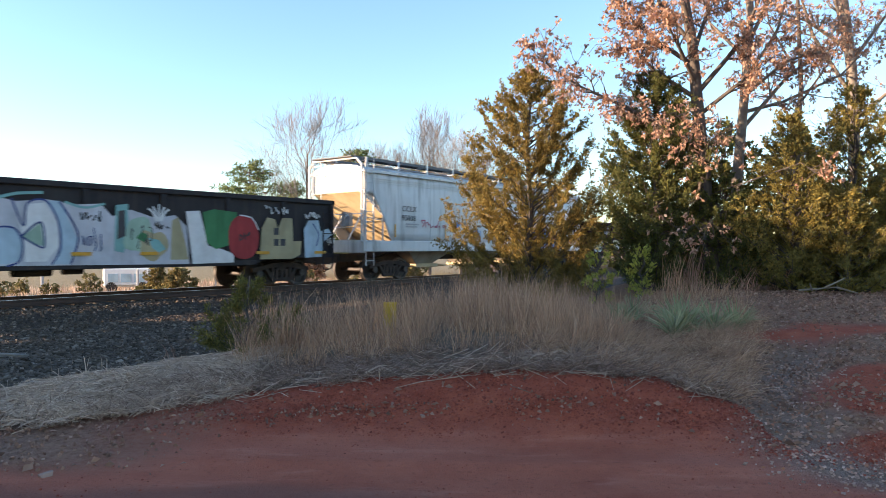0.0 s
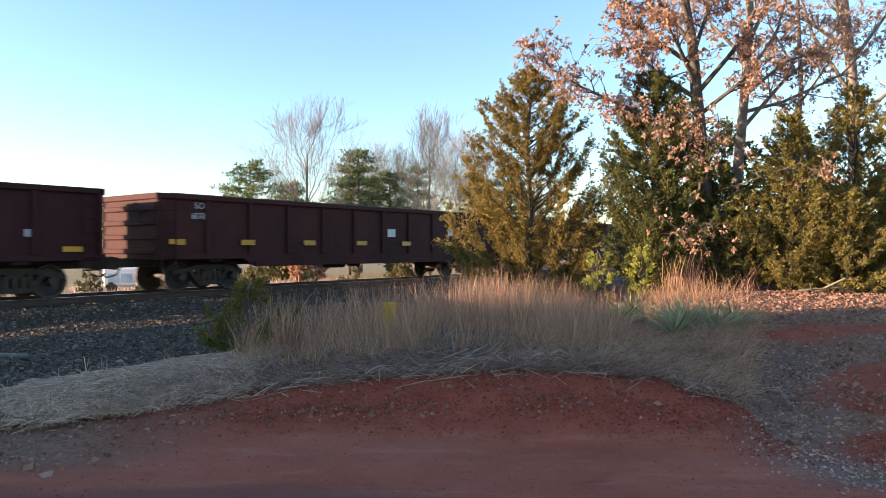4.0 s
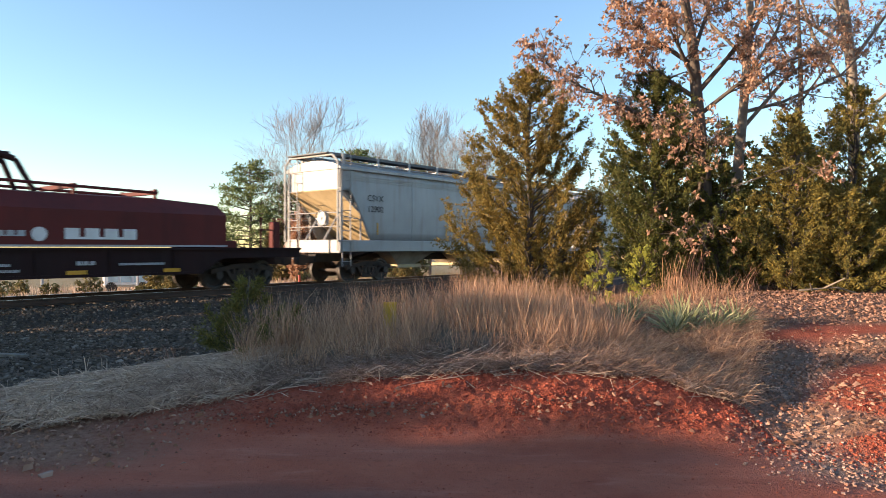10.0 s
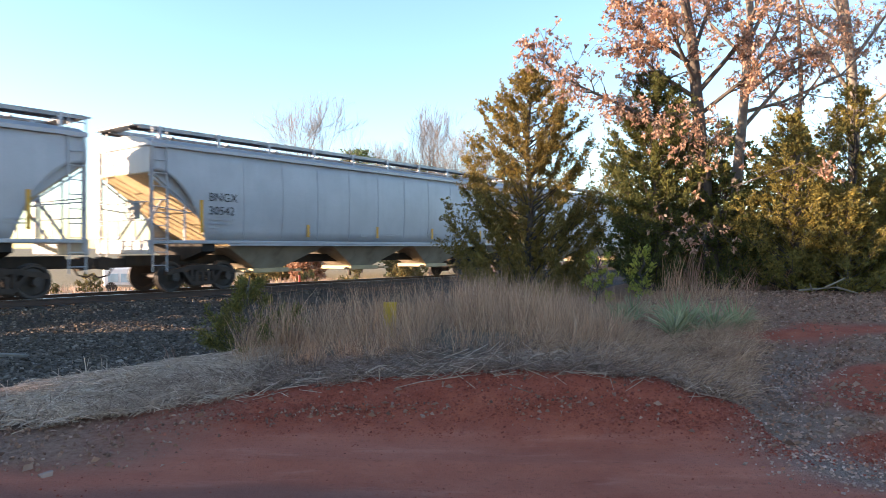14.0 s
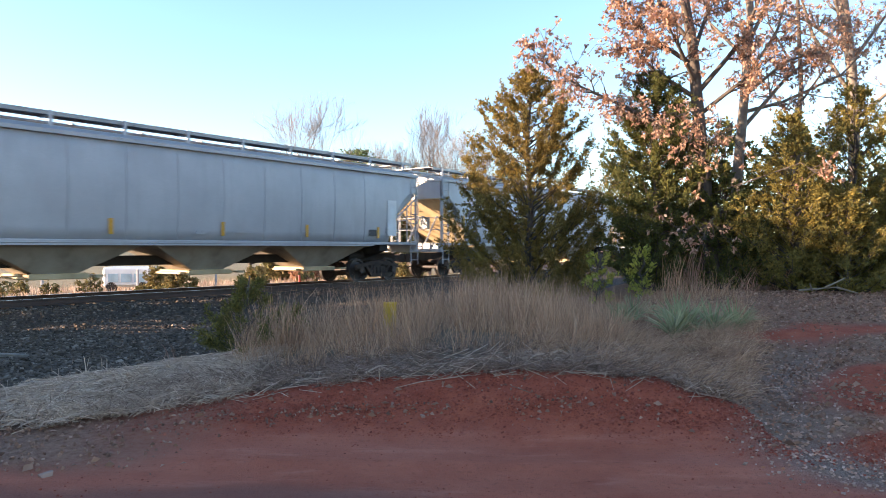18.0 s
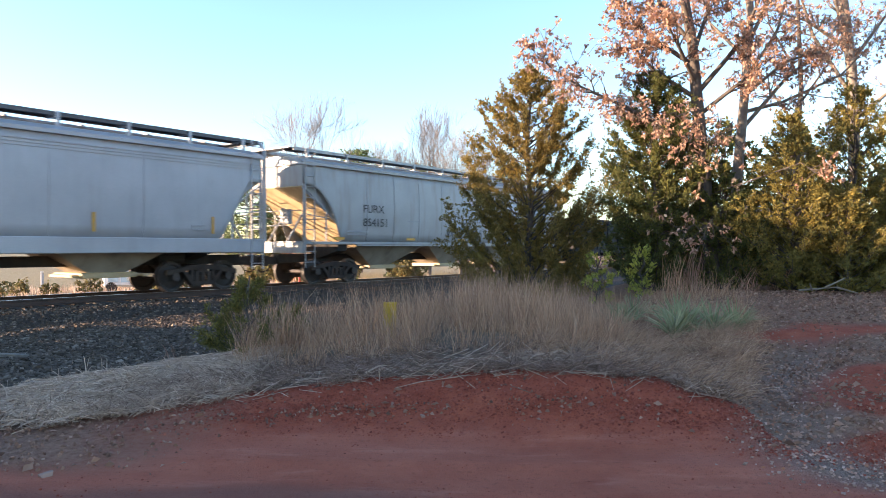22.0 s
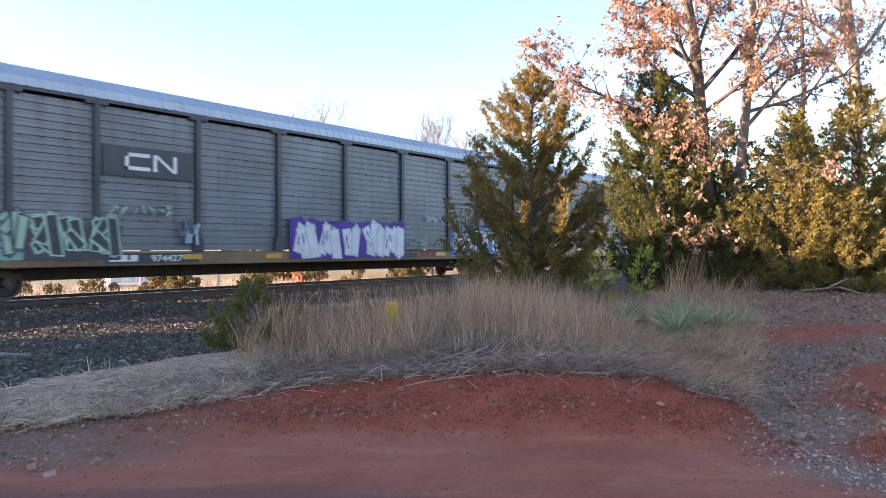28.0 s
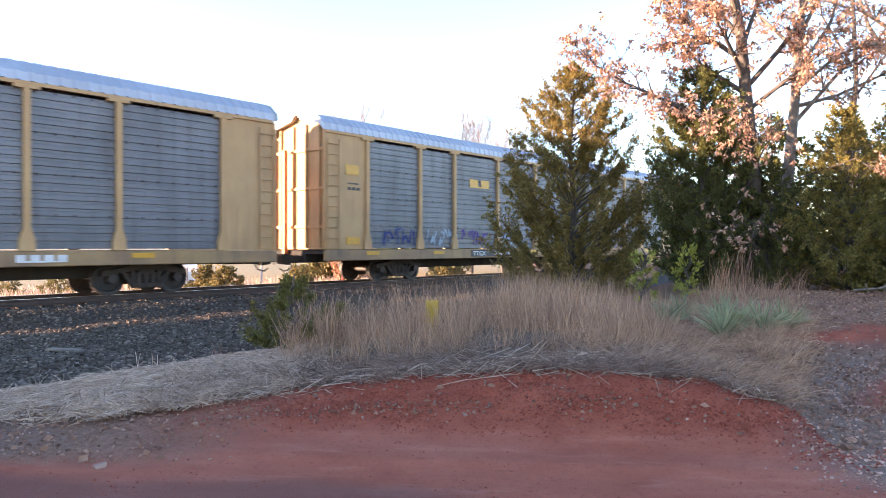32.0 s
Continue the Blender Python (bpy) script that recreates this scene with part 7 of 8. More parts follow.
def cedar(x, y, height, shape, mat, sprays, seed, label, leaf=0.16, group="cedars", low=0.05, lean=(0, 0), kind_name="cedar_tree", fat=0.22, bits=8):
    """shape: crown radius by share of height, as (share, radius) pairs; the boughs climb from the trunk out to that outline."""
    rng = np.random.RandomState(seed)
    z0 = ground_z(x, y)
    tree = tagged(new(kind_name), label, "tree" if height > 2 else "shrub", group)
    tree.matrix_world = pose(x, y, z0)
    bm = bmesh.new()
    n = 7
    pts = [Vector((lean[0] * (k / n) + 0.05 * math.sin(k * 1.9 + seed), lean[1] * (k / n) + 0.05 * math.cos(k * 2.3 + seed), -0.1 + (height * 0.97 + 0.1) * k / n)) for k in range(n + 1)]
    for k in range(n):
        rod(bm, pts[k], pts[k + 1], 0.016 * height * (1 - k / n) + 0.010, 7, 0.016 * height * (1 - (k + 1) / n) + 0.010)
    part("trunk", bm, M["bark"], tree, "ragged cedar trunk")
    segs, P, D, S = [], [], [], []
    limbs = int(40 + height * 30) if height > 1.15 else int(8 + height * 14)
    hs, rs = [a for a, _ in shape], [b for _, b in shape]
    top_r = max(rs)
    for i in range(limbs):
        u = low + (1.0 - low) * (i + rng.rand()) / limbs
        az = i * 2.399 + rng.normal(0, 0.35)
        env = float(np.interp(u, hs, rs)) * (1.0 + 0.16 * math.sin(3 * az + seed) * math.sin(9 * u + seed))
        rad = env * (0.35 + 0.75 * rng.rand() ** 0.6)
        tip = pts[0].lerp(pts[-1], u) + Vector((math.cos(az) * rad, math.sin(az) * rad, 0))
        root = max(0.02, u - rad * rng.uniform(0.55, 1.25) / height)
        base = pts[0].lerp(pts[-1], root)
        mid = base.lerp(tip, 0.55) + Vector((math.cos(az), math.sin(az), -0.6)) * rad * 0.10
        segs.append((base, mid, 0.0024 * height + 0.006, 0.009))
        segs.append((mid, tip, 0.009, 0.003))
        ln = (tip - base).length
        m = max(1, int(sprays / limbs * (0.3 + rad / top_r) / 6.2))
        for j in range(m):
            q = 0.22 + 0.82 * rng.rand() ** 0.75
            c = base.lerp(mid, q / 0.55) if q < 0.55 else mid.lerp(tip, min(1.0, (q - 0.55) / 0.45))
            out = (Vector((math.cos(az), math.sin(az), 0.55)) + Vector(rng.normal(0, 0.62, 3)) + Vector((0, 0, 0.35))).normalized()
            tl = (0.12 + 0.30 * rng.rand()) * (0.35 + 0.65 * rad / top_r) * (1.0 if height > 2 else 0.55)
            e = c + out * tl
            if j % 3 == 0:
                segs.append((c, e, 0.004, 0.002))
            for w_ in range(6):
                P.append(c.lerp(e, (w_ + rng.rand()) / 6) + Vector(rng.normal(0, leaf * 0.30, 3)))
                D.append((out + Vector(rng.normal(0, 0.38, 3))).normalized())
                S.append(leaf * rng.uniform(0.6, 1.2))
    part("limb", rods_mesh("limb", segs, M["bark"], 4), None, tree, "thin climbing boughs")
    v, f = blades_at(P, D, S, fat, rng, bits, 0.42)
    part("crown", raw("crown", v, f, mat), None, tree, "dense scaly evergreen sprays")
    return tree


def grow(segs, tips, p, d, ln, r, depth, rng, up=0.25, turn=0.5, split=2.4, shrink=0.74):
    steps_ = 3
    for k in range(steps_):
        d = (d + Vector(rng.normal(0, 0.13, 3)) + Vector((0, 0, up * 0.2))).normalized()
        q = p + d * (ln / steps_)
        r2 = r * (1 - 0.28 / steps_ * (k + 1))
        segs.append((p.copy(), q.copy(), r, r2))
        p, r = q, r2
        if depth > 0 and k < steps_ - 1 and rng.rand() < 0.75:
            e = (d + Vector(rng.normal(0, turn * 1.25, 3))).normalized()
            grow(segs, tips, p.copy(), e, ln * shrink * rng.uniform(0.6, 0.95), r * 0.55, depth - 1, rng, up, turn, split, shrink)
    if depth <= 0:
        tips.append((p.copy(), d.copy()))
        return
    for _ in range(int(split + rng.rand())):
        e = (d + Vector(rng.normal(0, turn, 3)) + Vector((0, 0, up))).normalized()
        grow(segs, tips, p.copy(), e, ln * shrink * rng.uniform(0.8, 1.1), r * 0.72, depth - 1, rng, up, turn, split, shrink)


def rods_mesh(name, segs, mat, sides=4, thin=0.0):
    """Many tapered rods at once."""
    n = len(segs)
    p = np.array([s[0] for s in segs])
    q = np.array([s[1] for s in segs])
    ra, rb = np.maximum(np.array([s[2] for s in segs]), thin), np.maximum(np.array([s[3] for s in segs]), thin)
    d = q - p
    d /= np.linalg.norm(d, axis=1, keepdims=True) + 1e-9
    ref = np.where(np.abs(d[:, 2:3]) < 0.9, np.array([[0, 0, 1.0]]), np.array([[1.0, 0, 0]]))
    a = np.cross(d, ref)
    a /= np.linalg.norm(a, axis=1, keepdims=True) + 1e-9
    b = np.cross(d, a)
    v = np.zeros((n, 2 * sides, 3))
    for k in range(sides):
        c, s = math.cos(k * math.tau / sides), math.sin(k * math.tau / sides)
        v[:, k] = p + (a * c + b * s) * ra[:, None]
        v[:, sides + k] = q + (a * c + b * s) * rb[:, None]
    f = []
    off = (np.arange(n) * 2 * sides)[:, None]
    for k in range(sides):
        f += (off + np.array([k, (k + 1) % sides, sides + (k + 1) % sides, sides + k])).tolist()
    return raw(name, v.reshape(-1, 3).tolist(), f, mat, True)


def path_segs(points, r0, r1):
    out = []
    fine = []
    for a, b in zip(points, points[1:]):
        a, b = Vector(a), Vector(b)
        for k in range(3):
            fine.append(a.lerp(b, k / 3))
    fine.append(Vector(points[-1]))
    n = len(fine) - 1
    for k in range(n):
        out.append((fine[k], fine[k + 1], r0 + (r1 - r0) * k / n, r0 + (r1 - r0) * (k + 1) / n))
    return out


def oak(x, y, stem, limbs, seed, label, leaves=True, bark="bark", r0=0.16, twig_depth=2, upper=3, leaf_share=1.0, bare_limbs=(), sprigs=()):
    """stem and limbs: paths of (dx, dy, z) from the foot; limbs carry twigs and old leaves."""
    rng = np.random.RandomState(seed)
    z0 = ground_z(x, y)
    tree = tagged(new("oak_tree"), label, "tree")
    tree.matrix_world = pose(x, y, z0)
    part("trunk", rods_mesh("trunk", path_segs([(0, 0, -0.2)] + stem, r0, r0 * 0.45), M[bark], 8), None, tree)
    P, D, S = [], [], []
    jobs = [(p, 1) for p in limbs] + [(p, 2) for p in sprigs] + [(p, 0) for p in bare_limbs]
    top = Vector(stem[-1])
    for k in range(upper):
        a = k * 2.4 + seed
        e = top + Vector((math.cos(a) * 1.1, math.sin(a) * 1.1, 1.5))
        jobs.append(([tuple(top), tuple(top.lerp(e, 0.5) + Vector((0, 0, 0.2))), tuple(e)], 1))
    for path, leafy in jobs:
        segs, tips = [], []
        main = path_segs(path, r0 * (0.30, 0.34, 0.10)[leafy] if leafy else r0 * 0.16, 0.010 if leafy < 2 else 0.006)
        segs += main
        for i, (a, b, ra, rb) in enumerate(main):
            if i < (len(main) * 0.62 if leafy == 2 else 1):
                continue
            for _ in range((2, 3, 2)[leafy]):
                d = ((b - a).normalized() + Vector(rng.normal(0, 0.75, 3))).normalized()
                grow(segs, tips, b.copy(), d, rng.uniform(0.22, 0.5), max(0.007, rb * 0.5), 1 if leafy == 2 else twig_depth, rng, 0.1, 0.55, 1.6, 0.72)
        part("limb", rods_mesh("limb", segs, M[bark], 5, 0.004), None, tree)
        if leafy and leaves:
            for p, d in tips:
                if rng.rand() < leaf_share:
                    P.append(p)
                    D.append(Vector((d.x * 0.5, d.y * 0.5, -0.6)))
                    S.append(rng.uniform(0.06, 0.105))
    if P:
        v, f = blades_at(P, D, S, 0.27, rng, 11, 0.7)
        part("crown", raw("crown", v, f, M["oak_leaf"]), None, tree, "withered russet oak leaves")
    return tree


def bare_tree(x, y, height, width, seed, label, spread=0.42, depth=5, stems=1, up=0.35):
    rng = np.random.RandomState(seed)
    z0 = ground_z(x, y)
    tree = tagged(new("bare_tree"), label, "tree", "leafless trees beyond the track")
    tree.matrix_world = pose(x, y, z0)
    segs, tips = [], []
    trunk = path_segs([(0, 0, -0.2), (0.1, 0, height * 0.2), (0, 0.1, height * 0.42), (0.05, 0, height * 0.7)], height * 0.012, height * 0.004)
    for i, (p, q, ra, rb) in enumerate(trunk):
        if i < (1 if stems > 1 else 2):
            continue
        for k in range(3):
            az = i * 2.4 + k * 3.0 + rng.normal(0, 0.4)
            lift = 0.55 + 0.11 * i + (0.5 if stems > 1 else 0.0)
            d = Vector((math.cos(az), math.sin(az), lift)).normalized()
            grow(segs, tips, q.copy(), d, height * rng.uniform(0.15, 0.20) * (1.2 - 0.06 * i), rb * 0.5, depth - 3, rng, up, spread, 2.3, 0.74)
    for p, d in tips:
        for _ in range(2):
            e = (d + Vector(rng.normal(0, 0.35, 3)) + Vector((0, 0, 0.25))).normalized()
            segs.append((p.copy(), p + e * height * rng.uniform(0.03, 0.075), 0.007, 0.004))
    zmax = max(q.z for _, q, _, _ in segs)
    xs = sorted(abs(q.x) for _, q, _, _ in segs)
    kz, kx = height / zmax, width / 2 / xs[int(len(xs) * 0.985)]
    segs = [(Vector((p.x * kx, p.y * kx, p.z * kz)), Vector((q.x * kx, q.y * kx, q.z * kz)), a, b) for p, q, a, b in segs]
    trunk = [(Vector((p.x * kx, p.y * kx, p.z * kz)), Vector((q.x * kx, q.y * kx, q.z * kz)), a, b) for p, q, a, b in trunk]
    part("trunk", rods_mesh("trunk", trunk, M["bark_pale"], 8), None, tree)
    part("twig_crown", rods_mesh("twig_crown", segs, M["twig"], 3, 0.007), None, tree, "bare twiggy crown")
    return tree


def pine(x, y, height, radius, seed, label, flat=False):
    rng = np.random.RandomState(seed)
    z0 = ground_z(x, y)
    tree = tagged(new("pine_tree"), label, "tree", "pines beyond the track")
    tree.matrix_world = pose(x, y, z0)
    part("trunk", rods_mesh("trunk", path_segs([(0, 0, -0.2), (0.1, 0, height * 0.5), (0, 0, height)], height * 0.016, 0.03), M["bark"], 7), None, tree)
    segs, P, D, S = [], [], [], []
    for i in range(62):
        u = 0.14 + 0.84 * i / 62
        a = i * 2.4 + rng.normal(0, 0.3)
        ln = radius * (1.25 * (1 - u) + 0.22) * rng.uniform(0.5, 1.2)
        b = Vector((0, 0, u * height))
        t = b + Vector((math.cos(a) * ln, math.sin(a) * ln, rng.uniform(-0.05, 0.35) * ln))
        segs.append((b, t, 0.05, 0.015))
        for j in range(int(14 + 26 * ln / radius)):
            q = 0.3 + 0.75 * rng.rand()
            c = b.lerp(t, q) + Vector(rng.normal(0, 0.14 + 0.06 * ln, 3)) * Vector((1, 1, 0.45))
            P.append(c)
            D.append((t - b).normalized() + Vector((0, 0, 0.3)))
            S.append(rng.uniform(0.18, 0.32))
    part("limb", rods_mesh("limb", segs, M["bark"], 4), None, tree)
    v, f = blades_at(P, D, S, 0.16, rng, 9, 0.8)
    part("crown", raw("crown", v, f, M["pine"]), None, tree, "tufted green needles")
    return tree


def yucca(x, y, seed, size=0.5):
    rng = np.random.RandomState(seed)
    z0 = ground_z(x, y)
    ob = tagged(new("yucca_plant"), "spiky grey-green yucca rosette among the dry grass", "plant", "yuccas")
    ob.matrix_world = pose(x, y, z0)
    n = 62
    b = np.zeros((n, 3)) + rng.normal(0, 0.03, (n, 3)) * np.array([1, 1, 0.3])
    a = np.arange(n) * 2.4
    el = rng.uniform(0.25, 1.35, n)
    l = size * rng.uniform(0.7, 1.1, n)
    t = np.stack([np.cos(a) * np.cos(el) * l, np.sin(a) * np.cos(el) * l, np.sin(el) * l], -1)
    bd = np.stack([np.zeros(n), np.zeros(n), 0.10 * l * np.cos(el)], -1)
    v, f = thin_strips(b, t, bd, np.full(n, 0.011), 4)
    part("leaves", raw("leaves", v.tolist(), f, M["yucca"]), None, ob)


def weed_clump(x, y, h, n, seed, label, mat="sedge", arch=0.5):
    rng = np.random.RandomState(seed)
    z0 = ground_z(x, y)
    b = np.stack([rng.normal(0, 0.12, n), rng.normal(0, 0.12, n), np.zeros(n)], -1)
    a = rng.uniform(0, math.tau, n)
    hh = h * rng.uniform(0.5, 1.1, n)
    t = b + np.stack([np.cos(a) * hh * arch, np.sin(a) * hh * arch, hh], -1)
    v, f = thin_strips(b, t, np.stack([np.zeros(n), np.zeros(n), hh * 0.22], -1), np.full(n, 0.0055), 4)
    ob = tagged(new("dry_weed", raw("dry_weed", v.tolist(), f, M[mat])), label, "plant", kind="stuff")
    ob.matrix_world = pose(x, y, z0)


sedge_field()
lodged_grass()
tangled_grass()
straw_mat()
straw_tufts()
ballast()
pebbles()
leaf_litter()

# the near cedar, ragged and golden on its sunny side
cedar(2.08, 17.0, 6.15, [(0.0, 1.25), (0.12, 1.5), (0.3, 1.71), (0.5, 1.8), (0.63, 1.75), (0.76, 1.45), (0.86, 1.0), (0.94, 0.55), (1.0, 0.08)], M["cedar"], 31000, 21, "ragged golden-green cedar tree behind the dry grass", 0.064, low=0.02, bits=9, fat=0.2)
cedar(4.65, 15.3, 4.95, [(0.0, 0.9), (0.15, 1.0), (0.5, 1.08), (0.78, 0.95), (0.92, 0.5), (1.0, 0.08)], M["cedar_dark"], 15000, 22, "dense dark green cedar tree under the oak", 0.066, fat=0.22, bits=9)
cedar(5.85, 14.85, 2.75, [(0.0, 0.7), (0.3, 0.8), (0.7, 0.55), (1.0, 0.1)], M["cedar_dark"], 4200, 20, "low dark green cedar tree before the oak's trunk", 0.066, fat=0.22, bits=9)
cedar(7.15, 14.3, 3.7, [(0.0, 1.0), (0.3, 1.2), (0.7, 0.85), (1.0, 0.12)], M["cedar_olive"], 8500, 23, "olive green cedar tree at the wood's edge", 0.066, fat=0.22, bits=9, low=0.10)
cedar(8.75, 14.9, 4.4, [(0.0, 1.2), (0.3, 1.5), (0.7, 1.0), (1.0, 0.15)], M["cedar_olive"], 10000, 24, "broad olive cedar tree at the wood's edge", 0.066, fat=0.22, bits=9, low=0.10)
cedar(11.6, 17.5, 5.4, [(0.0, 1.6), (0.3, 1.8), (0.7, 1.2), (1.0, 0.2)], M["cedar_olive"], 6000, 25, "olive cedar tree in the thicket", 0.08, fat=0.24)
cedar(7.9, 13.7, 2.0, [(0.0, 1.0), (0.3, 1.0), (0.7, 0.7), (1.0, 0.1)], M["cedar_olive"], 4000, 18, "low olive cedar tree at the wood's edge", 0.066, fat=0.22, bits=9)
cedar(9.3, 14.1, 2.5, [(0.0, 1.1), (0.3, 1.15), (0.7, 0.8), (1.0, 0.1)], M["cedar_olive"], 4600, 19, "low olive cedar tree at the wood's edge", 0.066, fat=0.22, bits=9)
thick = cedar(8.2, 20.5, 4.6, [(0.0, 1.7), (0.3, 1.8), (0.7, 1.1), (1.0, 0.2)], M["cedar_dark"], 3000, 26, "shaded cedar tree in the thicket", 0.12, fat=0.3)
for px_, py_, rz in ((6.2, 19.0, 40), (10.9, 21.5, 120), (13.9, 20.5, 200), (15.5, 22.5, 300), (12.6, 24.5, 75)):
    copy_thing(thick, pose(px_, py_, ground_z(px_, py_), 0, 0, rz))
cedar(-2.6, 9.3, 1.08, [(0.0, 0.5), (0.3, 0.75), (0.6, 0.6), (1.0, 0.12)], M["shrub_green"], 2600, 27, "low juniper bush on the gravel's edge", 0.055, "", 0.05, kind_name="juniper_bush", fat=0.13, bits=10)
cedar(3.15, 14.2, 1.12, [(0.0, 0.2), (0.5, 0.42), (1.0, 0.2)], M["sapling_green"], 190, 28, "bright green evergreen sapling", 0.08, "saplings", kind_name="evergreen_sapling", fat=0.22)
cedar(3.98, 14.0, 1.0, [(0.0, 0.15), (0.5, 0.24), (1.0, 0.12)], M["sapling_green"], 130, 29, "bright green evergreen sapling", 0.08, "saplings", kind_name="evergreen_sapling", fat=0.22)

oak(5.65, 15.0, [(-0.05, 0, 2.3), (-0.2, 0, 3.9), (-0.32, 0, 5.3), (-0.6, 0.1, 7.0), (-0.5, 0.1, 8.6)],
    [[(-0.15, 0, 3.0), (-1.0, -0.1, 3.5), (-1.88, -0.2, 3.9), (-2.7, -0.1, 4.3), (-3.3, 0, 4.7), (-3.5, 0, 4.95)],
     [(-0.25, 0, 4.1), (-1.1, 0.1, 4.7), (-1.5, 0.2, 5.2), (-1.7, 0.3, 5.6)],
     [(-0.3, 0, 4.8), (-1.0, 0.3, 5.4), (-1.6, 0.4, 6.0)],
     [(-0.3, 0, 5.2), (-0.9, 0.3, 6.2), (-1.2, 0.4, 7.0)],
     [(-0.2, 0, 4.2), (0.6, -0.3, 5.2), (1.0, -0.4, 6.2), (1.3, -0.4, 7.4)],
     [(-0.2, 0, 3.7), (0.5, -0.5, 4.3), (1.1, -0.7, 4.9)],
     [(-0.3, 0, 5.0), (0.2, 0.5, 6.1), (0.3, 0.8, 7.2)],
     [(-0.25, 0, 4.4), (-0.8, -0.6, 5.0), (-1.1, -0.9, 5.3)],
     [(-0.35, 0, 5.6), (-0.8, -0.5, 6.4), (-1.0, -0.7, 7.4)]], 31,
    "oak tree still holding withered russet leaves", r0=0.17,
    sprigs=[[(0.0, 0, 2.6), (-0.6, -0.9, 3.2), (-1.1, -1.2, 3.55), (-1.5, -1.3, 3.4)],
            [(0.0, 0, 2.6), (-0.4, -0.9, 3.3), (-0.75, -1.1, 3.6), (-1.0, -1.2, 3.5)],
            [(0.0, 0, 2.6), (-0.3, -0.9, 3.1), (-0.6, -1.1, 3.25), (-0.9, -1.2, 3.05)],
            [(0.0, 0, 2.6), (-0.1, -0.9, 3.3), (-0.2, -1.1, 3.55), (-0.4, -1.2, 3.4)],
            [(0.0, 0, 2.6), (0.0, -0.9, 3.2), (0.1, -1.1, 3.4), (0.0, -1.2, 3.2)],
            [(0.0, 0, 2.6), (-0.2, -0.9, 3.0), (-0.3, -1.1, 3.0), (-0.5, -1.2, 2.8)],
            [(0.0, 0, 0.9), (-0.4, -0.9, 1.15), (-0.7, -1.2, 1.35), (-0.95, -1.3, 1.2)],
            [(0.0, 0, 0.9), (-0.2, -0.9, 1.1), (-0.35, -1.2, 1.45), (-0.5, -1.3, 1.3)],
            [(0.0, 0, 2.0), (0.7, -1.0, 2.3), (1.15, -1.7, 2.5), (1.35, -1.8, 2.3)]])
oak(6.7, 16.2, [(0.1, 0, 2.5), (0.25, 0, 4.2), (0.4, 0, 6.2), (0.3, 0, 8.8)],
    [[(0.2, 0, 3.6), (1.1, -0.2, 4.7), (1.9, -0.3, 5.4), (2.4, -0.3, 6.2)],
     [(0.3, 0, 4.8), (1.1, 0.2, 5.9), (1.5, 0.2, 7.2)],
     [(0.35, 0, 5.2), (-0.4, 0.4, 6.2), (-0.6, 0.5, 7.4)],
     [(0.25, 0, 4.0), (1.3, 0.3, 4.3), (2.6, 0.2, 4.9), (3.3, 0.2, 5.6)],
     [(0.3, 0, 4.4), (0.9, -0.6, 5.0), (1.7, -0.8, 5.2)],
     [(0.35, 0, 5.6), (0.9, -0.2, 6.8), (1.2, -0.3, 8.0)]], 32,
    "second oak tree with pale bark and brown leaves", bark="bark_pale", r0=0.15, leaf_share=0.65,
    bare_limbs=[[(0.2, -0.1, 3.0), (1.0, -0.9, 2.85), (1.6, -1.1, 3.1), (2.0, -1.2, 3.4)]])
oak(11.75, 20.0, [(0, 0, 3.0), (-0.1, 0, 6.0), (-0.4, 0, 8.5), (-0.3, 0, 11.0)],
    [[(-0.1, 0, 5.2), (-1.2, 0, 6.9), (-1.6, 0, 8.2), (-2.2, 0, 9.5)], [(-0.2, 0, 6.0), (0.9, 0, 7.5), (1.2, 0, 9.5)],
     [(-0.3, 0, 6.6), (-1.6, -0.4, 7.2), (-2.6, -0.6, 7.4)], [(-0.2, 0, 6.3), (-0.9, -0.5, 8.0), (-0.7, -0.6, 9.8)], [(0, 0, 4.5), (1.2, -0.4, 5.6), (2.0, -0.5, 6.8)]], 33,
    "tall half-bare oak tree with pale trunk", bark="bark_pale", r0=0.20, leaf_share=0.3)
oak(9.2, 18.4, [(0, 0, 3.0), (0.2, 0, 5.0), (0.1, 0, 7.5)],
    [[(0.1, 0, 4.0), (-0.9, -0.2, 5.2), (-1.5, -0.3, 6.4)], [(0.15, 0, 4.6), (1.0, 0, 5.8), (1.6, 0.1, 7.0)], [(0.1, 0, 5.4), (-0.5, 0.3, 6.8), (-0.7, 0.3, 8.0)]], 34,
    "slender oak tree with thin russet leaves", r0=0.10, leaf_share=0.4)

for xx, yy, sd, sz in ((3.05, 9.25, 1, 0.50), (3.3, 9.5, 2, 0.58), (3.6, 9.35, 3, 0.52), (3.95, 9.45, 7, 0.46), (3.4, 10.2, 5, 0.55), (2.75, 10.9, 4, 0.5), (3.05, 11.2, 6, 0.5)):
    yucca(xx, yy, sd, sz)
weed_clump(8.1, 14.2, 0.75, 60, 3, "arching rust-coloured dry weed", "sedge", 0.9)
weed_clump(7.0, 14.4, 0.5, 60, 4, "arching rust-coloured dry weed", "sedge", 0.8)
weed_clump(6.2, 14.3, 0.55, 70, 5, "dry weed at the wood's edge", "litter", 0.7)
weed_clump(5.0, 14.2, 0.9, 60, 6, "upright dry weed stalks", "litter", 0.25)
weed_clump(4.6, 13.9, 0.8, 50, 7, "upright dry weed stalks", "sedge", 0.25)
weed_clump(-4.2, 8.1, 0.33, 9, 8, "broken dry stalks on the gravel's edge", "straw", 0.2)
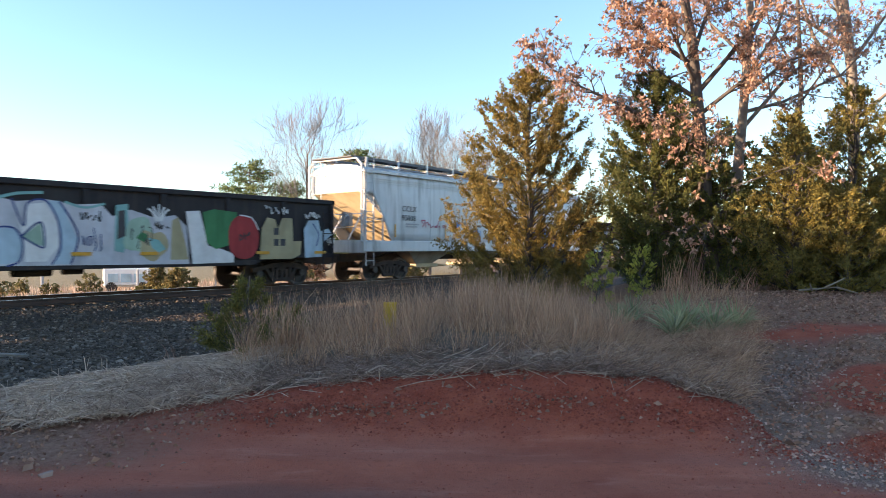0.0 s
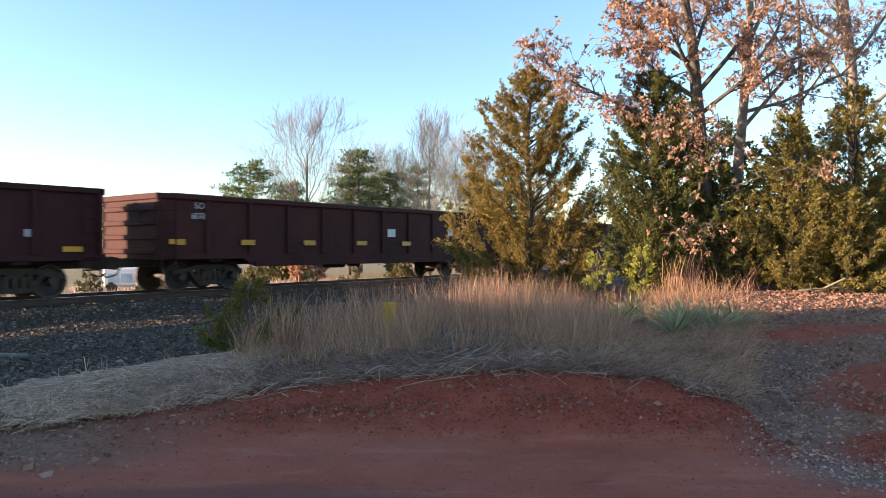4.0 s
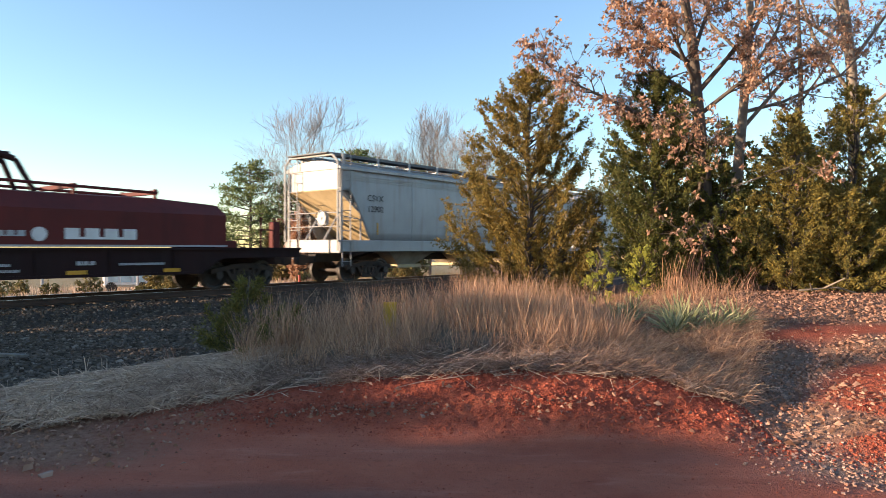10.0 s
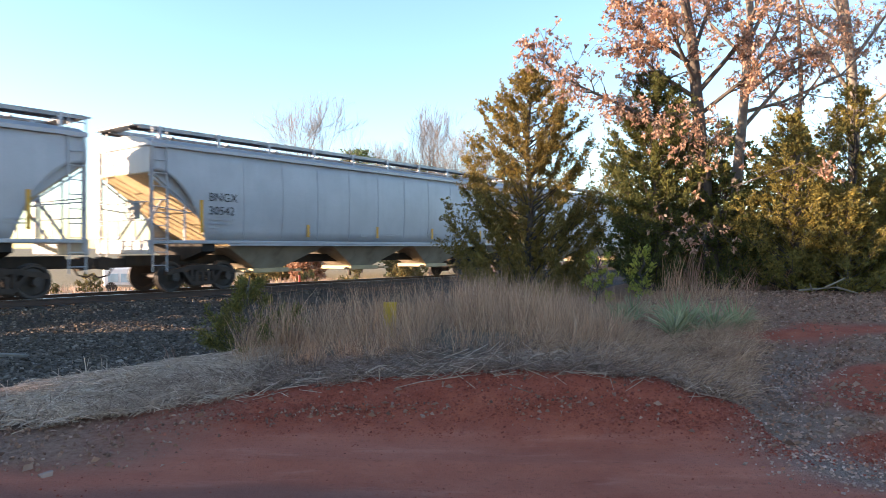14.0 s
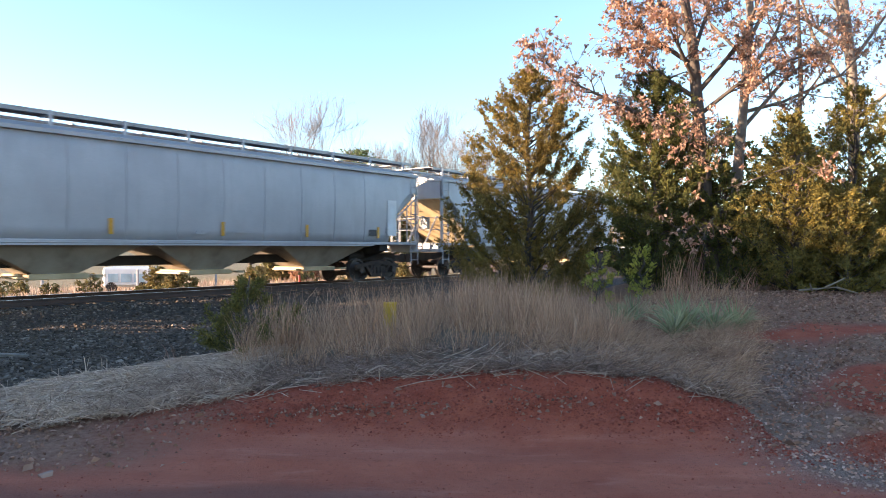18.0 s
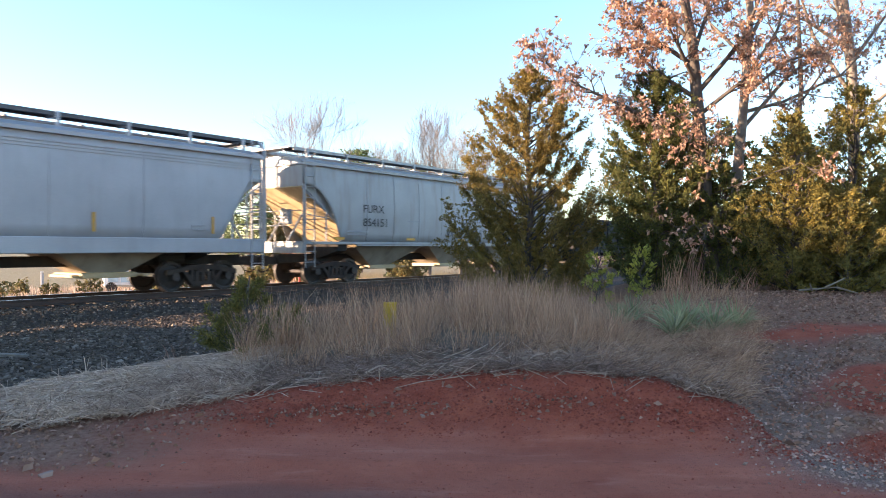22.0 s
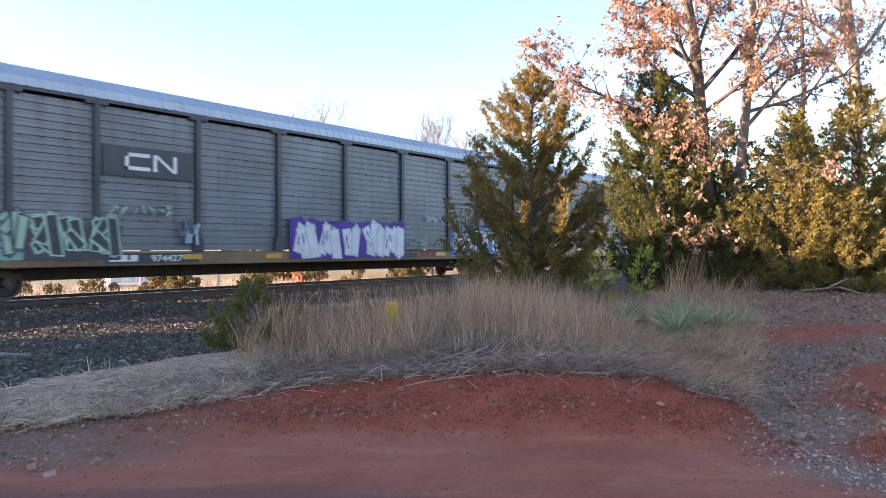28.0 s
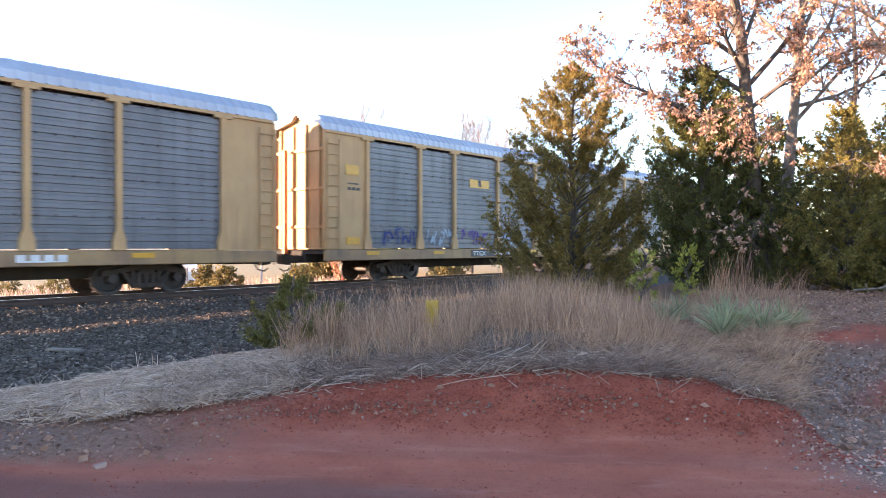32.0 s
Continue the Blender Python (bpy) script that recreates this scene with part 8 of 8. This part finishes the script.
weed_clump(-3.4, 8.9, 0.30, 14, 9, "dry stalks on the gravel's edge", "litter", 0.5)

# pale broken stalks strewn along the brow
rng = np.random.RandomState(44)
segs = []
for _ in range(560):
    x = rng.uniform(-2.2, 2.5)
    y = crest_y(x) - 0.22 + 1.2 * rng.rand() ** 1.2
    a, l = rng.uniform(0, math.tau), rng.uniform(0.08, 0.42)
    q = (x + math.cos(a) * l, y + math.sin(a) * l * 0.8)
    up_ = rng.uniform(0.0, 0.12) * (rng.rand() < 0.5)
    segs.append((Vector((x, y, ground_z(x, y) + 0.025)), Vector((q[0], q[1], ground_z(*q) + 0.03 + up_)), rng.uniform(0.0022, 0.0052), 0.0018))
stuff("stalks", rods_mesh("stalks", segs, M["straw"], 4), "pale broken stalks strewn along the bank's brow", "twigs")

# a few long dead canes bent over the cut bank
bm = bmesh.new()
for p, q in (((0.15, 6.9, 0.40), (0.95, 6.1, 0.22)), ((0.95, 6.1, 0.22), (0.62, 6.35, 0.30)), ((-0.35, 6.95, 0.36), (0.25, 6.45, 0.24)), ((0.6, 6.9, 0.62), (0.30, 6.6, 0.34)), ((0.1, 6.75, 0.36), (0.4, 6.2, 0.22))):
    rod(bm, p, q, 0.0055, 5, 0.003)
tagged(new("dead_canes", mesh_of("dead_canes", bm, M["straw"])), "bleached dead canes bent over the clay bank", "twigs", kind="stuff")
bm = bmesh.new()
for a, b in (((6.7, 13.2, 0.75), (7.3, 13.0, 0.82)), ((7.3, 13.0, 0.82), (7.9, 13.1, 0.66)), ((7.1, 13.05, 0.80), (7.35, 12.8, 1.0)), ((6.9, 13.1, 0.76), (6.7, 12.8, 0.9))):
    rod(bm, a, b, 0.022, 6, 0.012)
tagged(new("fallen_branch", mesh_of("fallen_branch", bm, M["bark_pale"])), "pale fallen branch on the leaf litter", "branch")

# a yellow line marker standing in the grass
mk = tagged(new("line_marker"), "flat yellow plastic marker post in the dry grass", "marker post")
mk.matrix_world = pose(-0.69, 9.1, ground_z(-0.69, 9.1), 0, 0, 12)
bm = bmesh.new()
soft_slab(bm, -0.085, 0.085, -0.012, 0.012, -0.05, 0.46, 0.006)
part("panel", bm, M["marker_yellow"], mk)
bm = bmesh.new()
soft_slab(bm, -0.09, 0.09, -0.016, 0.016, 0.44, 0.48, 0.01)
part("cap", bm, M["marker_yellow"], mk)

# ---------------------------------------------------------------- beyond the track
tall = bare_tree(-10.7, 55.0, 14.6, 9.2, 41, "tall leafless tree beyond the track", depth=6, spread=0.38)
many = bare_tree(-1.1, 56.0, 14.0, 6.2, 43, "leafless tree with several upright stems beyond the track", depth=6, spread=0.34, stems=3, up=0.45)
for xx, yy, rz, zz in ((1.6, 64.0, 70, -1.8), (-5.2, 70.0, 150, -3.6), (-8.6, 74.0, 250, -4.5), (4.5, 72.0, 20, -2.5)):
    copy_thing(many, pose(xx, yy, ground_z(xx, yy) + zz * 0.05, 0, 0, rz))
pine(-14.9, 54.0, 9.3, 4.3, 46, "spreading green pine beyond the track")
pine(-12.6, 58.0, 8.0, 3.6, 47, "young green pine beyond the track")
dark_pine = pine(-6.9, 57.0, 10.6, 3.8, 48, "narrow dark green pine beyond the track")
pine(-4.6, 60.0, 9.2, 3.4, 49, "dark green pine beyond the track")
pine(3.5, 62.0, 8.0, 2.8, 50, "dark green pine beyond the track")
for xx, yy, rz in ((-8.8, 66.0, 80), (-2.4, 68.0, 160), (6.8, 70.0, 220)):
    copy_thing(dark_pine, pose(xx, yy, ground_z(xx, yy), 0, 0, rz))
cedar(-9.9, 50.0, 5.2, [(0.0, 1.0), (0.5, 1.3), (1.0, 0.3)], M["oak_leaf"], 500, 51, "small russet oak beyond the track", 0.3, "", kind_name="young_oak", fat=0.4)
cedar(-12.0, 52.0, 4.4, [(0.0, 1.0), (0.5, 1.2), (1.0, 0.3)], M["dry_bush"], 450, 52, "thin brown shrub beyond the track", 0.3, "brush", kind_name="brush", fat=0.3)
cedar(-2.8, 52.0, 4.6, [(0.0, 1.6), (0.5, 1.6), (1.0, 0.3)], M["dry_bush"], 600, 53, "thin brown shrub beyond the track", 0.3, "brush", kind_name="brush", fat=0.3)
for i, (xx, yy, hh, rr) in enumerate(((-19.3, 32.0, 0.8, 0.5), (-17.9, 32.0, 0.6, 0.5), (-16.6, 33.0, 1.05, 0.6), (-12.7, 31.0, 1.3, 0.7), (-11.6, 30.5, 1.2, 0.7), (-8.9, 33.0, 1.2, 0.8), (-21.0, 33.0, 0.9, 0.6), (-6.6, 34.0, 1.0, 0.8), (-4.5, 36.0, 1.1, 0.9), (-2.2, 40.0, 1.2, 1.0), (-24.0, 34.0, 0.9, 0.7))):
    cedar(xx, yy, hh, [(0.0, rr), (0.5, rr * 0.9), (1.0, rr * 0.3)], M["dry_bush"], 170, 60 + i, "low olive brush in the field beyond the track", 0.16, "field brush", kind_name="field_brush", fat=0.3)


def field_grass():
    rng = np.random.RandomState(77)
    n = 16000
    y = rng.uniform(20, 52, n)
    x = y * rng.uniform(-0.78, 0.2, n)
    o = x * NX + y * NY
    k = (o > 23.2) & (o < 46)
    x, y = x[k], y[k]
    n = len(x)
    z = land(x, y)[0]
    h = rng.uniform(0.15, 0.5, n)
    a = rng.uniform(0, math.tau, n)
    b = np.stack([x, y, z - 0.02], -1)
    t = b + np.stack([np.cos(a) * h * 0.3, np.sin(a) * h * 0.3, h], -1)
    v, f = thin_strips(b, t, np.zeros((n, 3)), rng.uniform(0.01, 0.02, n), 2)
    stuff("field_grass", raw("field_grass", v.tolist(), f, M["straw"]), "pale winter grass in the field beyond the track", "grass")


field_grass()
for i, (xx, yy) in enumerate(((-19.4, 33.9), (-15.9, 36.5), (-12.8, 39.5), (-22.9, 31.4))):
    fp = tagged(new("fence_post"), "slim grey fence post in the field", "fence post", "fence posts")
    fp.matrix_world = pose(xx, yy, ground_z(xx, yy))
    bm = bmesh.new()
    soft_slab(bm, -0.05, 0.05, -0.05, 0.05, -0.1, 1.15, 0.01)
    part("shaft", bm, M["ink_grey"], fp)
    bm = bmesh.new()
    soft_slab(bm, -0.065, 0.065, -0.065, 0.065, 1.15, 1.20, 0.01)
    part("cap", bm, M["ink_white"], fp)
rp = tagged(new("red_marker"), "red and white marker stake beside the track", "marker post")
rp.matrix_world = pose(-6.15, 30.0, ground_z(-6.15, 30.0))
bm = bmesh.new()
rod(bm, (0, 0, -0.1), (0, 0, 0.95), 0.05, 8)
part("stake", bm, M["post_red"], rp)
bm = bmesh.new()
rod(bm, (0, 0, 0.45), (0, 0, 0.58), 0.054, 8)
part("band", bm, M["ink_white"], rp)

van = tagged(new("utility_trailer"), "white box trailer parked in the field beyond the track", "trailer")
van.matrix_world = pose(-16.9, 38.0, ground_z(-16.9, 38.0), 0, 0, 8)
bm = bmesh.new()
soft_slab(bm, -1.25, 1.25, -0.8, 0.8, 0.30, 1.35, 0.12)
part("body", bm, M["van_white"], van)
for k in range(3):
    bm = bmesh.new()
    slab(bm, -0.95 + k * 0.66, -0.43 + k * 0.66, -0.815, -0.80, 0.55, 1.0)
    part("window", bm, M["spray_pale"], van, "pale blue window")
for x in (-0.8, 0.8):
    bm = bmesh.new()
    b2 = bmesh.new()
    lathe_y(b2, [(0.0, -0.1), (0.26, -0.1), (0.30, -0.06), (0.30, 0.06), (0.26, 0.1), (0.0, 0.1)], 16)
    bmesh.ops.transform(b2, matrix=pose(x, -0.7, 0.30), verts=b2.verts[:])
    pour(bm, b2)
    part("wheel", bm, M["black_steel"], van)

# odd stones and a plank
for xx, yy, r, k in ((-2.92, 4.93, 0.055, 1), (-2.72, 4.80, 0.05, 2), (-0.17, 5.98, 0.03, 3), (-5.6, 15.2, 0.05, 4)):
    rng = np.random.RandomState(k)
    st = tagged(new("loose_stone", stones_mesh("loose_stone", np.array([xx]), np.array([yy]), np.array([r]), M["pebble"], rng, 0.25, 0.55)), "pale loose stone on the ground", "stone", "loose stones")
bm = bmesh.new()
soft_slab(bm, -0.33, 0.33, -0.07, 0.07, 0.0, 0.045, 0.008)
pl = tagged(new("old_plank", mesh_of("old_plank", bm, M["bark_pale"])), "weathered grey plank lying on the ballast", "plank")
pl.matrix_world = pose(-6.95, 11.2, ground_z(-6.95, 11.2) + 0.02, 0, 0, -12)
motions()
